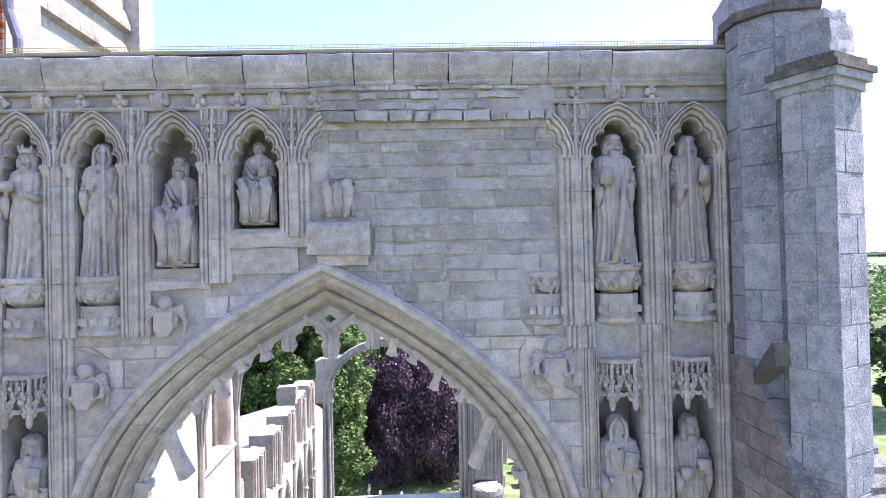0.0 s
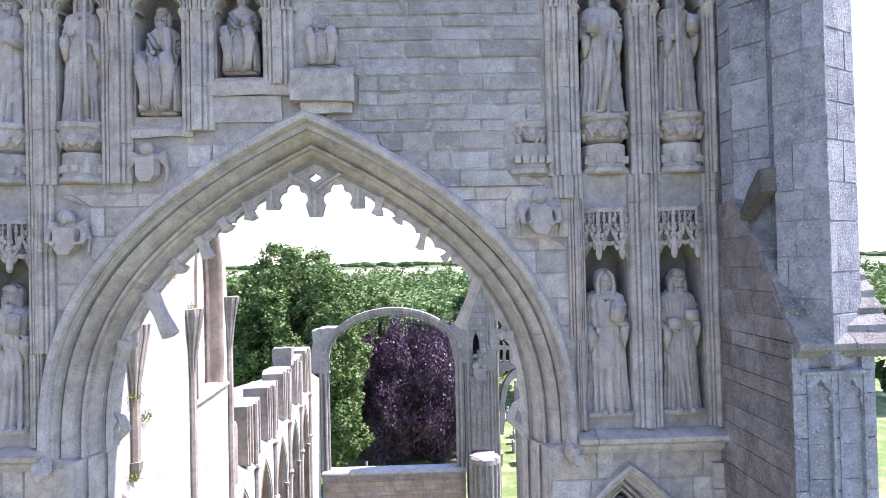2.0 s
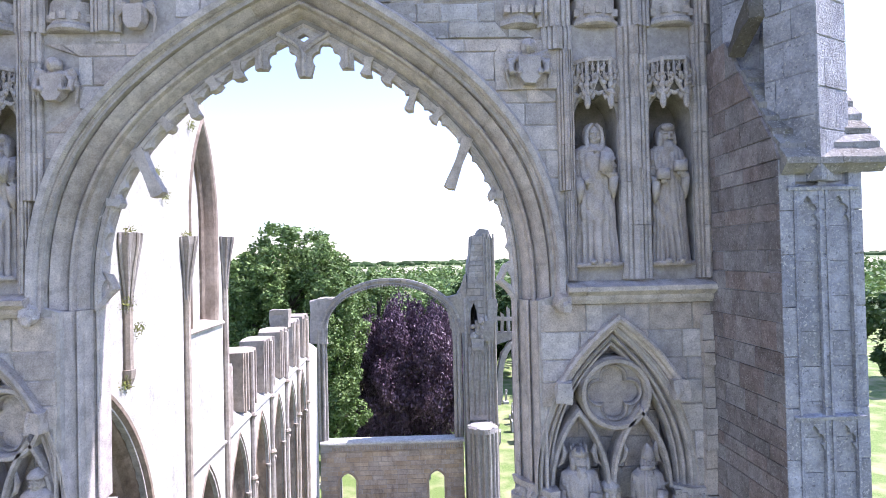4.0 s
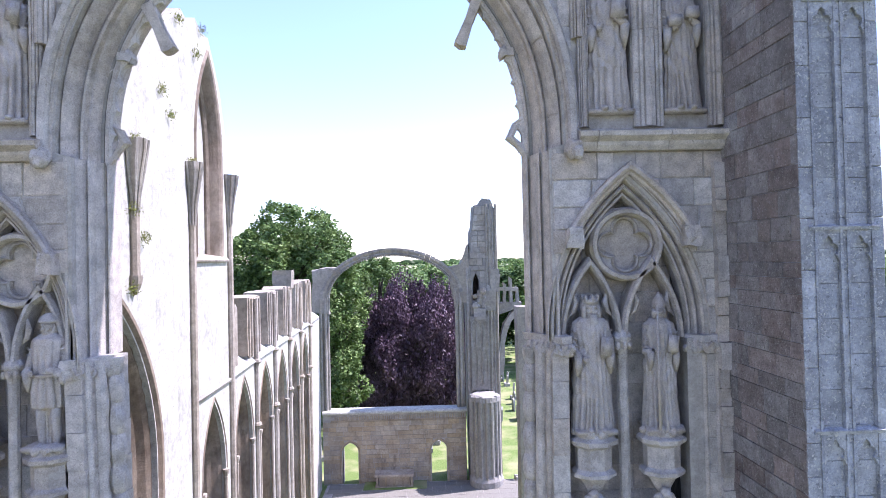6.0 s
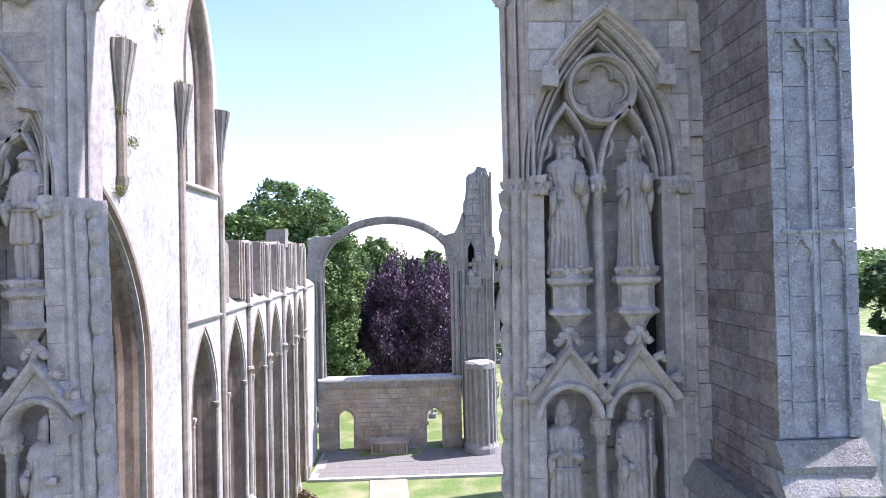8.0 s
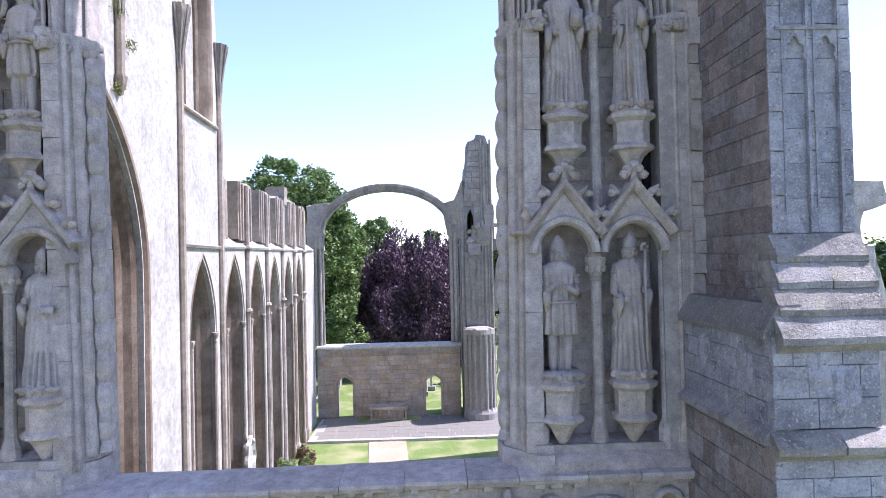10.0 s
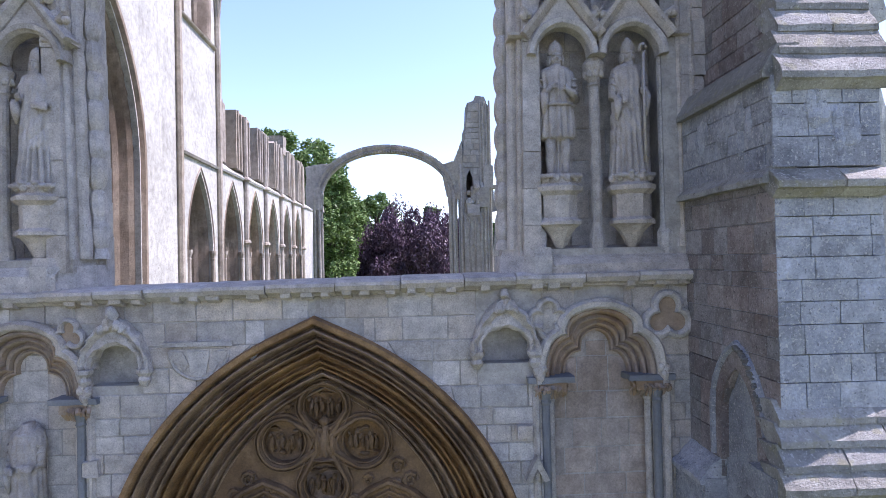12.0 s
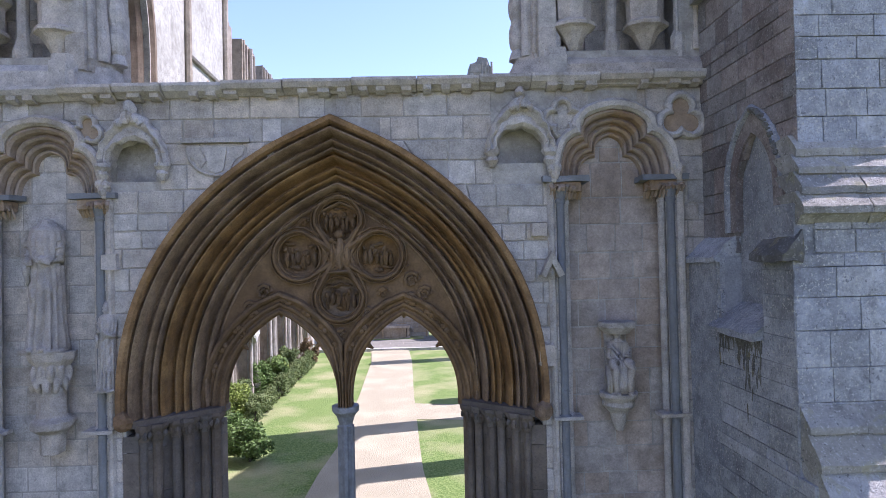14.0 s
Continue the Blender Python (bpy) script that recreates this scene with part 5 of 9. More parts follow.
def pedestal(cx, z0, z1, w=0.27, cy=0.08):
    """Half-octagon bracket on which a statue stands."""
    h = z1 - z0
    bm = bmesh.new()
    lathe(bm, [(0.04, z0), (0.07, z0 + 0.04), (w * 0.5, z0 + h * 0.22), (w * 0.72, z0 + h * 0.30), (w * 0.92, z0 + h * 0.33), (w * 0.92, z0 + h * 0.38), (w * 0.72, z0 + h * 0.43), (w * 0.74, z0 + h * 0.74), (w * 0.98, z0 + h * 0.80), (w, z0 + h * 0.86), (w * 0.8, z0 + h * 0.9), (w * 0.72, z1)], cx, cy, 8, math.pi * 0.875, math.pi * 2.875 + 0.001, 1.0, 0.9)
    for i in range(6):
        a = math.pi * (1.05 + 0.9 * i / 5)
        ball(bm, (cx + w * 0.78 * math.cos(a), cy + w * 0.7 * math.sin(a), z1 - 0.02), (0.045, 0.04, 0.045), 6, 5)
    rough_up(bm, 0.008, 20, cx)
    tagged(part("statue_pedestal", bm, CARVED), "moulded octagonal stone bracket under a statue", "pedestal", "statue brackets")


for cx in (2.76, 3.52, -3.10, -3.90):
    pedestal(cx, 9.48, 10.22)
for cx in (2.66, 3.46, -2.93, -3.72):
    pedestal(cx, 6.5, 7.28)

# ---- nave north wall: local x looks into the nave, y runs east ----
nave = empty("wall_north", "pale sunlit roofless nave wall with pointed arcade", "wall", kind="structure")
nave.location = (-4.12, 0, 0)
nave.rotation_euler = (0, 0, math.atan(SK))
NM = Matrix.Translation((-4.12, 0, 0)) @ Matrix.Rotation(math.atan(SK), 4, "Z")
PY = [7.1, 9.9, 12.5, 15.1, 17.7, 20.2, 22.6]         # wall shafts
BAY = [(a + b) / 2 for a, b in zip(PY, PY[1:])]
bm = bmesh.new()
holes = [opening(y + 0.05, 1.75, -0.1, 6.7, 8.72, 8, 0.02) for y in BAY]
holes.append(opening(3.2, 4.0, -0.1, 8.3, 11.75, 12))
LAN = opening(8.42, 1.75, 12.3, 14.9, 17.25, 10)
holes.append(LAN)
outer = [(1.1, -0.2), (25.9, -0.2), (25.9, 9.1), (9.98, 9.1), (9.98, 12.4), (9.9, 14.4), (9.78, 15.6), (9.4, 16.6), (8.9, 17.3), (8.5, 17.75), (8.0, 17.7), (7.6, 17.9), (7.2, 17.6), (6.7, 17.75), (6.2, 17.3), (5.4, 17.1), (4.9, 16.7), (4.0, 16.6), (3.2, 16.2), (1.1, 16.0)]
plate(bm, outer, holes, -1.0, 0.0, "x")
part("masonry", bm, NAVE, nave)
# wall behind the arches, its colour darkened for the gloom of the recess
bm = bmesh.new()
box(bm, -2.6, -1.7, 1.2, 25.8, -0.2, 8.9)
box(bm, -1.8, -0.9, 5.2, 25.8, 8.85, 9.0)
part("blocking_wall", bm, ARCADE, nave, "plastered wall that blocks the old arcade")
bm = bmesh.new()
box(bm, -0.5, -0.34, 7.2, 9.7, 12.25, 17.5)
part("lancet_back", bm, NAVE, nave)
# moulded arches of the arcade
for k, y in enumerate(BAY):
    c = y + 0.05
    bm = bmesh.new()
    sweep(bm, opening(c, 1.75, -0.1, 6.7, 8.72, 10, 0.02), [(-0.56, -1.2), (-0.56, -1.0), (-0.52, -0.93), (-0.48, -0.97), (-0.45, -0.84), (-0.41, -0.76), (-0.37, -0.80), (-0.33, -0.64), (-0.29, -0.55), (-0.25, -0.59), (-0.21, -0.43), (-0.16, -0.33), (-0.12, -0.37), (-0.07, -0.19), (-0.03, -0.10), (0.0, -0.12), (0.03, -0.01), (0.07, 0.03), (0.10, -0.02), (0.10, -0.1), (0.0, -1.2)], axis="x")
    part("arcade_arch", bm, ARCADE, nave)
    for o, d in ((-0.02, 0.0),):
        for sg in (-1, 1):
            bm = bmesh.new()
            lathe(bm, [(0.09, 0), (0.09, 0.5), (0.055, 0.62), (0.05, 6.5), (0.06, 6.55), (0.05, 6.58), (0.09, 6.7), (0.09, 6.76)], d, c + sg * (0.875 + o), 8)
            part("arcade_shaft", bm, SHAFT, nave)
# small traceried window in the first blocked bay
bm = bmesh.new()
sweep(bm, opening(BAY[0] + 0.05, 0.75, 3.0, 5.2, 6.0, 8), [(-0.02, 0.02), (0.0, 0.06), (0.06, 0.06), (0.08, 0.0)], axis="x", base=-1.7)
w1 = tagged(part("window_1", bm, SHAFT), "small pointed window in the blocked arcade", "window", kind="structure")
w1.matrix_world = NM
bm = bmesh.new()
plate(bm, opening(BAY[0] + 0.05, 0.73, 3.0, 5.2, 5.98, 8), [], -1.699, -1.68, "x")
part("pane", bm, noisy("dark_window_glass", (0.02, 0.022, 0.025), (0.04, 0.042, 0.045), 3, rough=0.2, bump=0), w1)
# great west bay arch
bm = bmesh.new()
sweep(bm, opening(3.2, 4.0, -0.1, 8.3, 11.75, 16), [(-0.62, -0.9), (-0.62, -0.8), (-0.55, -0.7), (-0.50, -0.74), (-0.45, -0.58), (-0.38, -0.5), (-0.33, -0.55), (-0.28, -0.38), (-0.21, -0.3), (-0.17, -0.35), (-0.11, -0.18), (-0.05, -0.10), (-0.01, -0.15), (0.03, 0.0), (0.08, 0.07), (0.14, 0.08), (0.17, 0.03), (0.17, -0.03), (0.05, -0.9)], axis="x")
part("west_arch", bm, ARCADE, nave)
# lancet window order
bm = bmesh.new()
sweep(bm, LAN, [(-0.22, -0.36), (-0.22, -0.28), (-0.17, -0.22), (-0.13, -0.25), (-0.08, -0.12), (-0.03, -0.02), (0.02, 0.03), (0.09, 0.05), (0.12, 0.0), (0.0, -0.36)], axis="x")
part("lancet_arch", bm, ARCADE, nave)
bm = bmesh.new()
sweep(bm, [(7.2, 12.15), (9.75, 12.15)], [(0.0, 0.0), (0.02, 0.07), (0.06, 0.09), (0.16, 0.0), (0.22, -0.3), (0.0, -0.3)], axis="x")
part("lancet_sill", bm, SHAFT, nave)
# string below the clerestory and sloping sill
bm = bmesh.new()
sweep(bm, [(7.15, 8.94), (9.85, 8.94)], [(0, -0.02), (0.02, 0.06), (0.08, 0.08), (0.12, -0.02)], axis="x")
rough_up(bm, 0.02, 8)
part("string_course", bm, RUIN, nave)
bm = bmesh.new()
sweep(bm, [(9.9, 8.98), (25.6, 9.1)], [(0, -0.02), (0.0, 0.05), (0.06, 0.07), (0.12, 0.0), (0.45, -0.45), (0.45, -0.95), (0, -0.95)], axis="x")
bmesh.ops.subdivide_edges(bm, edges=bm.edges[:], cuts=5, use_grid_fill=True)
rough_up(bm, 0.03, 4)
part("clerestory_sill", bm, NAVE, nave)


def shaft_line(y, z0, z1, flare=False, r=0.085):
    s = new("wall_shaft")
    s.parent = nave
    bm = bmesh.new()
    z = z0
    ring = []
    while z < z1:
        ring.append((r * (1.0 if int(z * 10) % 7 else 1.05), z))
        z += 0.34
    prof = ([(r * 2.0, -0.1), (r * 2.0, 0.5), (r * 1.4, 0.65)] if z0 < 0.3 else [(r * 0.3, z0 - 0.35), (r * 1.3, z0 - 0.15), (r * 1.5, z0)]) + [(q, zz) for q, zz in ring if zz > z0 + 0.7 or z0 > 0.3] + [(r, z1)]
    lathe(bm, prof, 0.05, y, 8)
    part("shaft", bm, SHAFT, s)
    if flare:
        bm = bmesh.new()
        pr = [(0.08, 0.0), (0.10, 0.35), (0.155, 0.8), (0.23, 1.25), (0.25, 1.42)]
        lathe(bm, [(a, z1 + b - 0.1) for a, b in pr], 0.04, y, 12)
        for k in range(6):         # rib mouldings
            g_ = math.pi * (-0.5 + k / 5)
            tube(bm, [(0.04 + a * math.cos(g_), y + a * math.sin(g_), z1 + b - 0.1) for a, b in pr], [0.02, 0.024, 0.03, 0.034, 0.03], 6)
        rough_up(bm, 0.03, 5, y)
        part("vault_springer", bm, RUIN, s, "broken flared springer of the lost vault")
    return s


shaft_line(4.27, 11.95, 13.05, True, 0.09)
shaft_line(7.1, 0.0, 13.1, True)
shaft_line(9.9, 0.0, 13.2, True)
for y in PY[2:]:
    shaft_line(y, 0.0, 11.0, False, 0.08)
    bm = bmesh.new()
    for zz in (7.05, 9.02):
        lathe(bm, [(0.09, zz - 0.06), (0.15, zz), (0.12, zz + 0.07), (0.08, zz + 0.1)], 0.06, y, 8)
    part("shaft_ring", bm, SHAFT, nave)
# stubs of the clerestory windows
rnd = random.Random(9)
for i, y in enumerate(PY[1:]):
    for ya, yb in (((y + 0.05, y + 0.72) if i == 0 else (y - 0.72, y + 0.72)),):
        top = 11.0 + 0.06 * i + rnd.uniform(-0.06, 0.06)
        bm = bmesh.new()
        plate(bm, [(ya, 9.3), (yb, 9.3), (yb, top - rnd.uniform(0, 0.1)), (yb - 0.3, top + rnd.uniform(-0.05, 0.05)), (ya + 0.3, top + rnd.uniform(-0.05, 0.1)), (ya, top - rnd.uniform(0, 0.1))], [], -0.85, -0.02, "x")
        bmesh.ops.subdivide_edges(bm, edges=bm.edges[:], cuts=2, use_grid_fill=True)
        rough_up(bm, 0.03, 5, y)
        c = part("clerestory_stub", bm, SHAFT, nave, "broken stub of a clerestory pier")
        for k in range(5):
            q = ya + 0.12 + (yb - ya - 0.24) * k / 4
            bm = bmesh.new()
            lathe(bm, [(0.05, 9.25), (0.05, top - rnd.uniform(0.0, 0.15))], 0.0, q, 7)
            part("moulding", bm, SHAFT, c)
    if i < len(PY) - 2:
        for q in (y + 0.95, y + 1.3, y + 1.66):
            if i == 0 and q < y + 1.2:
                continue
            bm = bmesh.new()
            box(bm, -0.62, -0.4, q - 0.07, q + 0.07, 9.3, 10.85 + rnd.uniform(-0.15, 0.1))
            rough_up(bm, 0.02, 6, q)
            part("mullion_stub", bm, SHAFT, nave)
# arched recess at the west end of the clerestory
bm = bmesh.new()
plate(bm, [(9.95, 9.2), (11.0, 9.2), (11.0, 11.05), (9.95, 10.95)], [opening(10.32, 0.42, 9.5, 10.5, 10.75, 6)], -0.9, -0.5, "x")
part("recess_wall", bm, RUIN, nave)
bm = bmesh.new()
box(bm, -0.9, -0.1, 19.0, 19.7, 11.0, 11.75)
bmesh.ops.subdivide_edges(bm, edges=bm.edges[:], cuts=3, use_grid_fill=True)
rough_up(bm, 0.06, 4)
part("wall_top_stone", bm, RUIN, nave)
# aisle roof behind the clerestory
bm = bmesh.new()
for i in range(14):
    a, b = i / 14, (i + 1) / 14
    plate(bm, [(-1.0 - 6 * a, 9.6 - 1.6 * a), (-1.0 - 6 * b - 0.1, 9.6 - 1.6 * b - 0.03), (-1.0 - 6 * b - 0.1, 9.55 - 1.6 * b - 0.03), (-1.0 - 6 * a, 9.5 - 1.6 * a)], [], 10.0, 27.0, "y")
r = tagged(part("roof", bm, LEAD), "grey slate roof of the north aisle", "roof", kind="structure")
r.matrix_world = NM
# carved wall tablet
bm = bmesh.new()
pts = [(12.1 + 0.42 * (1 + 0.08 * math.cos(8 * a)) * math.cos(a), 2.55 + 0.62 * (1 + 0.08 * math.cos(8 * a)) * math.sin(a)) for a in [2 * math.pi * i / 48 for i in range(48)]]
sweep(bm, pts, [(-0.05, 0.0), (-0.05, 0.1), (0.03, 0.12), (0.12, 0.02)], closed=True, axis="x", base=0.1)
plate(bm, [(12.1 + 0.36 * math.cos(a), 2.55 + 0.54 * math.sin(a)) for a in [2 * math.pi * i / 32 for i in range(32)]], [], 0.0, 0.14, "x")
tab = tagged(part("wall_tablet", bm, NAVE), "oval carved stone memorial tablet on the nave pier", "tablet")
tab.matrix_world = NM

# tufts growing from the wall
WEED = noisy("wall_weed", (0.10, 0.13, 0.03), (0.20, 0.20, 0.06), 6, bump=0)
rnd = random.Random(31)
for y, z in ((4.3, 14.35), (7.1, 14.4), (4.15, 11.7), (7.9, 17.7), (6.4, 17.4), (5.5, 15.6), (4.6, 12.6), (5.9, 15.2), (7.5, 17.0), (4.2, 13.1), (5.2, 16.9)):
    bm = bmesh.new()
    for i in range(110):
        p = Vector((0.05, y, z)) + Vector((rnd.gauss(0.03, 0.04), rnd.gauss(0, 0.09), rnd.gauss(0.02, 0.06)))
        d = Vector((rnd.gauss(0, 1), rnd.gauss(0, 1), rnd.gauss(0.4, 1))).normalized() * 0.05
        w = d.orthogonal().normalized() * 0.012
        bm.faces.new([bm.verts.new(p + w), bm.verts.new(p + d), bm.verts.new(p - w)])
    tf = tagged(part("wall_weed", bm, WEED), "small green weed growing from the wall", "weed", "wall weeds", "stuff")
    tf.matrix_world = NM

# ---- screen wall ----
for i in range(11):
    bm = bmesh.new()
    box(bm, -4.6 + 1.14 * i, -4.6 + 1.14 * (i + 1) - 0.015, 22.05, 22.33, -0.1, 0.062)
    part("kerb_stone", bm, NAVE, terrace)
screen = empty("wall_screen", "weathered brown stone screen wall with two doorways", "wall", kind="structure")
D1, D2 = opening(-3.38, 0.84, -0.1, 1.55, 2.2, 8, 0.05), opening(1.45, 0.84, -0.1, 1.55, 2.2, 8, 0.05)
bm = bmesh.new()
plate(bm, [(-4.85, -0.1)] + D1 + D2 + [(2.95, -0.1), (2.95, 3.9), (-4.85, 3.9)], [], 26.42, 27.1)
part("core", bm, MORTAR, screen)
bm = bmesh.new()
sweep(bm, [(-4.85, 3.72), (3.0, 3.72)], [(0.0, 0.0), (0.03, -0.10), (0.10, -0.13), (0.17, -0.10), (0.22, 0.0), (0.22, 0.72), (0.0, 0.72)], base=26.4)
part("coping", bm, NAVE, screen)
bm = bmesh.new()
sweep(bm, [(-4.4, 3.35), (2.95, 3.35)], [(0.0, 0.02), (0.0, -0.03), (0.04, -0.06), (0.08, -0.03), (0.08, 0.02)], base=26.4)
for i in range(60):
    x = -4.2 + 7.0 * i / 59
    box(bm, x, x + 0.05, 26.37, 26.42, 3.43, 3.62)
part("cresting", bm, SCREEN, screen, "worn band of small blind arches")
for D in (D1, D2):
    bm = bmesh.new()
    sweep(bm, D, [(0.0, 0.3), (0.0, 0.06), (0.05, -0.02), (0.11, -0.05), (0.15, 0.02), (0.15, 0.3)], base=26.4)
    part("door_surround", bm, SCREEN, screen)
stones(screen, SCREEN, (0, 26.4, 0), 0, -4.85, 2.95, 0.0, 3.34, holes=[hole_of(D1, 0.1), hole_of(D2, 0.1)], course=(0.22, 0.32), length=(0.4, 0.9), seed=3, joint=0.02, limit=220)
# altar block on its patch of grass
bm = bmesh.new()
box(bm, -1.80, -0.17, 25.62, 26.12, 0.0, 0.62)
alt = tagged(part("stone_tomb", bm, SCREEN), "low brown stone tomb chest against the screen", "tomb")
for k in range(5):
    x = -1.93 + 0.455 * k
    bm = bmesh.new()
    box(bm, x, x + 0.10, 25.52, 26.18, 0.0, 0.62)
    bmesh.ops.bevel(bm, geom=bm.edges[:], offset=0.015, segments=1)
    part("pilaster", bm, SCREEN, alt)
bm = bmesh.new()
box(bm, -2.0, 0.03, 25.46, 26.24, -0.02, 0.12)
part("plinth", bm, SCREEN, alt)
bm = bmesh.new()
box(bm, -2.02, 0.05, 25.44, 26.26, 0.62, 0.74)
bmesh.ops.bevel(bm, geom=bm.edges[:], offset=0.02, segments=2)
part("lid", bm, SCREEN, alt)
bm = bmesh.new()
box(bm, -2.6, 0.75, 25.2, 26.38, 0.02, 0.075)
tagged(part("grass_patch", bm, GRASS), "strip of grass at the foot of the tomb", "grass", kind="structure")

# ---- crossing arch ----
cross = empty("crossing_arch", "ruined round crossing arch standing free against the sky", "arch", kind="structure")
AR = [(-0.95 + 3.5 * math.cos(a), 10.0 + 2.35 * math.sin(a)) for a in [math.pi * (1 - i / 36) for i in range(37)]]
for i in range(36):
    bm = bmesh.new()
    sweep(bm, AR[i:i + 2], [(0.02, 27.2), (0.0, 26.62), (0.10, 26.50), (0.16, 26.54), (0.30, 26.44), (0.42, 26.46), (0.42, 27.2)])
    part("voussoir", bm, RUIN, cross)
for i in range(70):
    a = math.pi * (0.97 - 0.94 * i / 69)
    bm = bmesh.new()
    ball(bm, (-0.95 + 3.52 * math.cos(a), 26.52, 10.0 + 2.37 * math.sin(a)), (0.05, 0.07, 0.06), 6, 4)
    part("bead", bm, RUIN, cross)
for x0, x1, z1 in ((-4.95, -4.45, 10.1), (2.52, 2.95, 10.2)):
    for k in range(4):
        bm = bmesh.new()
        x = x0 + (x1 - x0) * (k + 0.5) / 4
        lathe(bm, [(0.09, 3.9), (0.085, 9.3), (0.12, 9.6), (0.13, z1)], x, 26.6 + 0.1 * (k % 2), 8)
        part("jamb_shaft", bm, RUIN, cross)
bm = bmesh.new()
plate(bm, [(-5.3, 9.3), (-4.5, 9.2), (-4.5, 10.6), (-4.2, 11.3), (-3.9, 11.75), (-4.9, 11.75), (-5.3, 11.6)], [], 26.5, 27.4)
bmesh.ops.subdivide_edges(bm, edges=bm.edges[:], cuts=3, use_grid_fill=True)
rough_up(bm, 0.09, 2.5)
part("broken_haunch", bm, RUIN, cross)
bm = bmesh.new()
plate(bm, [(2.45, 9.9), (3.3, 9.6), (3.3, 12.9), (3.05, 12.3), (2.8, 11.75), (2.3, 11.65), (1.9, 11.7), (2.2, 11.2)], [], 26.5, 27.3)
bmesh.ops.subdivide_edges(bm, edges=bm.edges[:], cuts=3, use_grid_fill=True)
rough_up(bm, 0.09, 2.5, 4)
part("broken_haunch", bm, RUIN, cross)

# ---- crossing pier ----
tower = empty("crossing_pier", "tall ruined crossing pier with a stair turret", "ruin", kind="structure")
bm = bmesh.new()
plate(bm, [(3.12, -0.1), (4.9, -0.1), (4.9, 13.4), (4.8, 14.8), (4.6, 15.35), (4.1, 15.4), (4.0, 15.15), (3.62, 15.0), (3.55, 14.0), (3.4, 13.4), (3.36, 12.6), (3.12, 12.0)], [[(3.5, 9.8), (3.5, 10.9), (3.68, 11.3), (3.86, 10.9), (3.86, 9.8)]], 26.55, 28.3)
bmesh.ops.subdivide_edges(bm, edges=bm.edges[:], cuts=2, use_grid_fill=True)
rough_up(bm, 0.05, 3)
part("body", bm, RUIN, tower)
bm = bmesh.new()
box(bm, 3.3, 4.1, 28.25, 28.6, 9.4, 11.7)
part("stair_back", bm, RUIN, tower)
# broken lower face standing forward, with ragged ledges
for x0, x1, y0, z0, z1 in ((3.34, 4.30, 26.34, 4.9, 8.9), (3.52, 4.2, 26.22, 8.75, 9.35), (4.0, 4.75, 26.3, 9.2, 10.3), (4.45, 4.95, 26.35, 10.2, 11.5)):
    bm = bmesh.new()
    box(bm, x0, x1, y0, 26.6, z0, z1)
    bmesh.ops.subdivide_edges(bm, edges=bm.edges[:], cuts=3, use_grid_fill=True)
    rough_up(bm, 0.05, 3.5, x0)
    part("broken_face", bm, RUIN, tower)
stones(tower, RUIN, (0, 26.5, 0), 0, 3.3, 4.3, 4.8, 15.0, holes=[rect_hole(3.46, 3.9, 9.7, 11.35), lambda z: (3.0, 3.34 + (z - 12) * 0.12) if z > 12 else None], course=(0.25, 0.4), length=(0.3, 0.6), seed=71, joint=0.009, thick=0.12, limit=130, soft=0.6)
for k in range(7):
    x = 4.3 + 0.09 * k
    bm = bmesh.new()
    lathe(bm, [(0.06, 0.0), (0.06, 15.1 - 0.15 * (k % 3))], x, 26.48 + 0.04 * (k % 2), 7)
    rough_up(bm, 0.02, 4, x)
    part("shaft", bm, RUIN, tower)
for x in (3.2, 3.28):
    bm = bmesh.new()
    lathe(bm, [(0.07, 0.0), (0.07, 11.6)], x, 26.5, 7)
    part("shaft", bm, RUIN, tower)
# panel tracery on the pier face
for x in (3.5, 3.8, 4.1):
    for z0, z1 in ((5.2, 7.2), (7.25, 8.7)):
        bm = bmesh.new()
        sweep(bm, opening(x, 0.22, z0, z1 - 0.3, z1 - 0.08, 6), [(0.0, 0.0), (0.0, -0.06), (0.05, -0.06), (0.05, 0.0)], base=26.33)
        part("panel", bm, RUIN, tower)
# broken corbel, openwork and arch springing towards the south
bm = bmesh.new()
rnd = random.Random(4)
for i in range(16):
    ball(bm, (3.7 + rnd.uniform(-0.2, 1.0), 26.4 + rnd.uniform(-0.1, 0.1), 9.5 + rnd.uniform(-0.25, 0.9)), (rnd.uniform(0.08, 0.2), 0.14, rnd.uniform(0.1, 0.3)), 7, 5)
rough_up(bm, 0.06, 5)
part("broken_corbel", bm, RUIN, tower, "broken carved corbel work")
bm = bmesh.new()
sweep(bm, [(4.85, 5.6), (4.95, 7.4), (5.2, 8.4), (5.6, 9.0), (6.1, 9.4)], [(0, 26.7), (0, 27.3), (-0.3, 27.3), (-0.3, 26.7)])
plate(bm, [(4.8, 8.9), (6.2, 9.35), (6.25, 9.6), (4.8, 9.6)], [], 26.7, 27.3)
for x_, z_ in ((4.95, 11.2), (5.3, 10.6), (5.65, 10.9), (6.0, 10.4)):
    plate(bm, [(x_ - 0.08, 9.5), (x_ + 0.08, 9.5), (x_ + 0.08, z_), (x_ - 0.08, z_ + 0.1)], [], 26.75, 27.1)
plate(bm, [(4.9, 10.3), (6.0, 10.2), (6.0, 10.4), (4.9, 10.5)], [], 26.75, 27.1)
bmesh.ops.subdivide_edges(bm, edges=bm.edges[:], cuts=2, use_grid_fill=True)
rough_up(bm, 0.06, 3)
part("aisle_springer", bm, RUIN, tower)
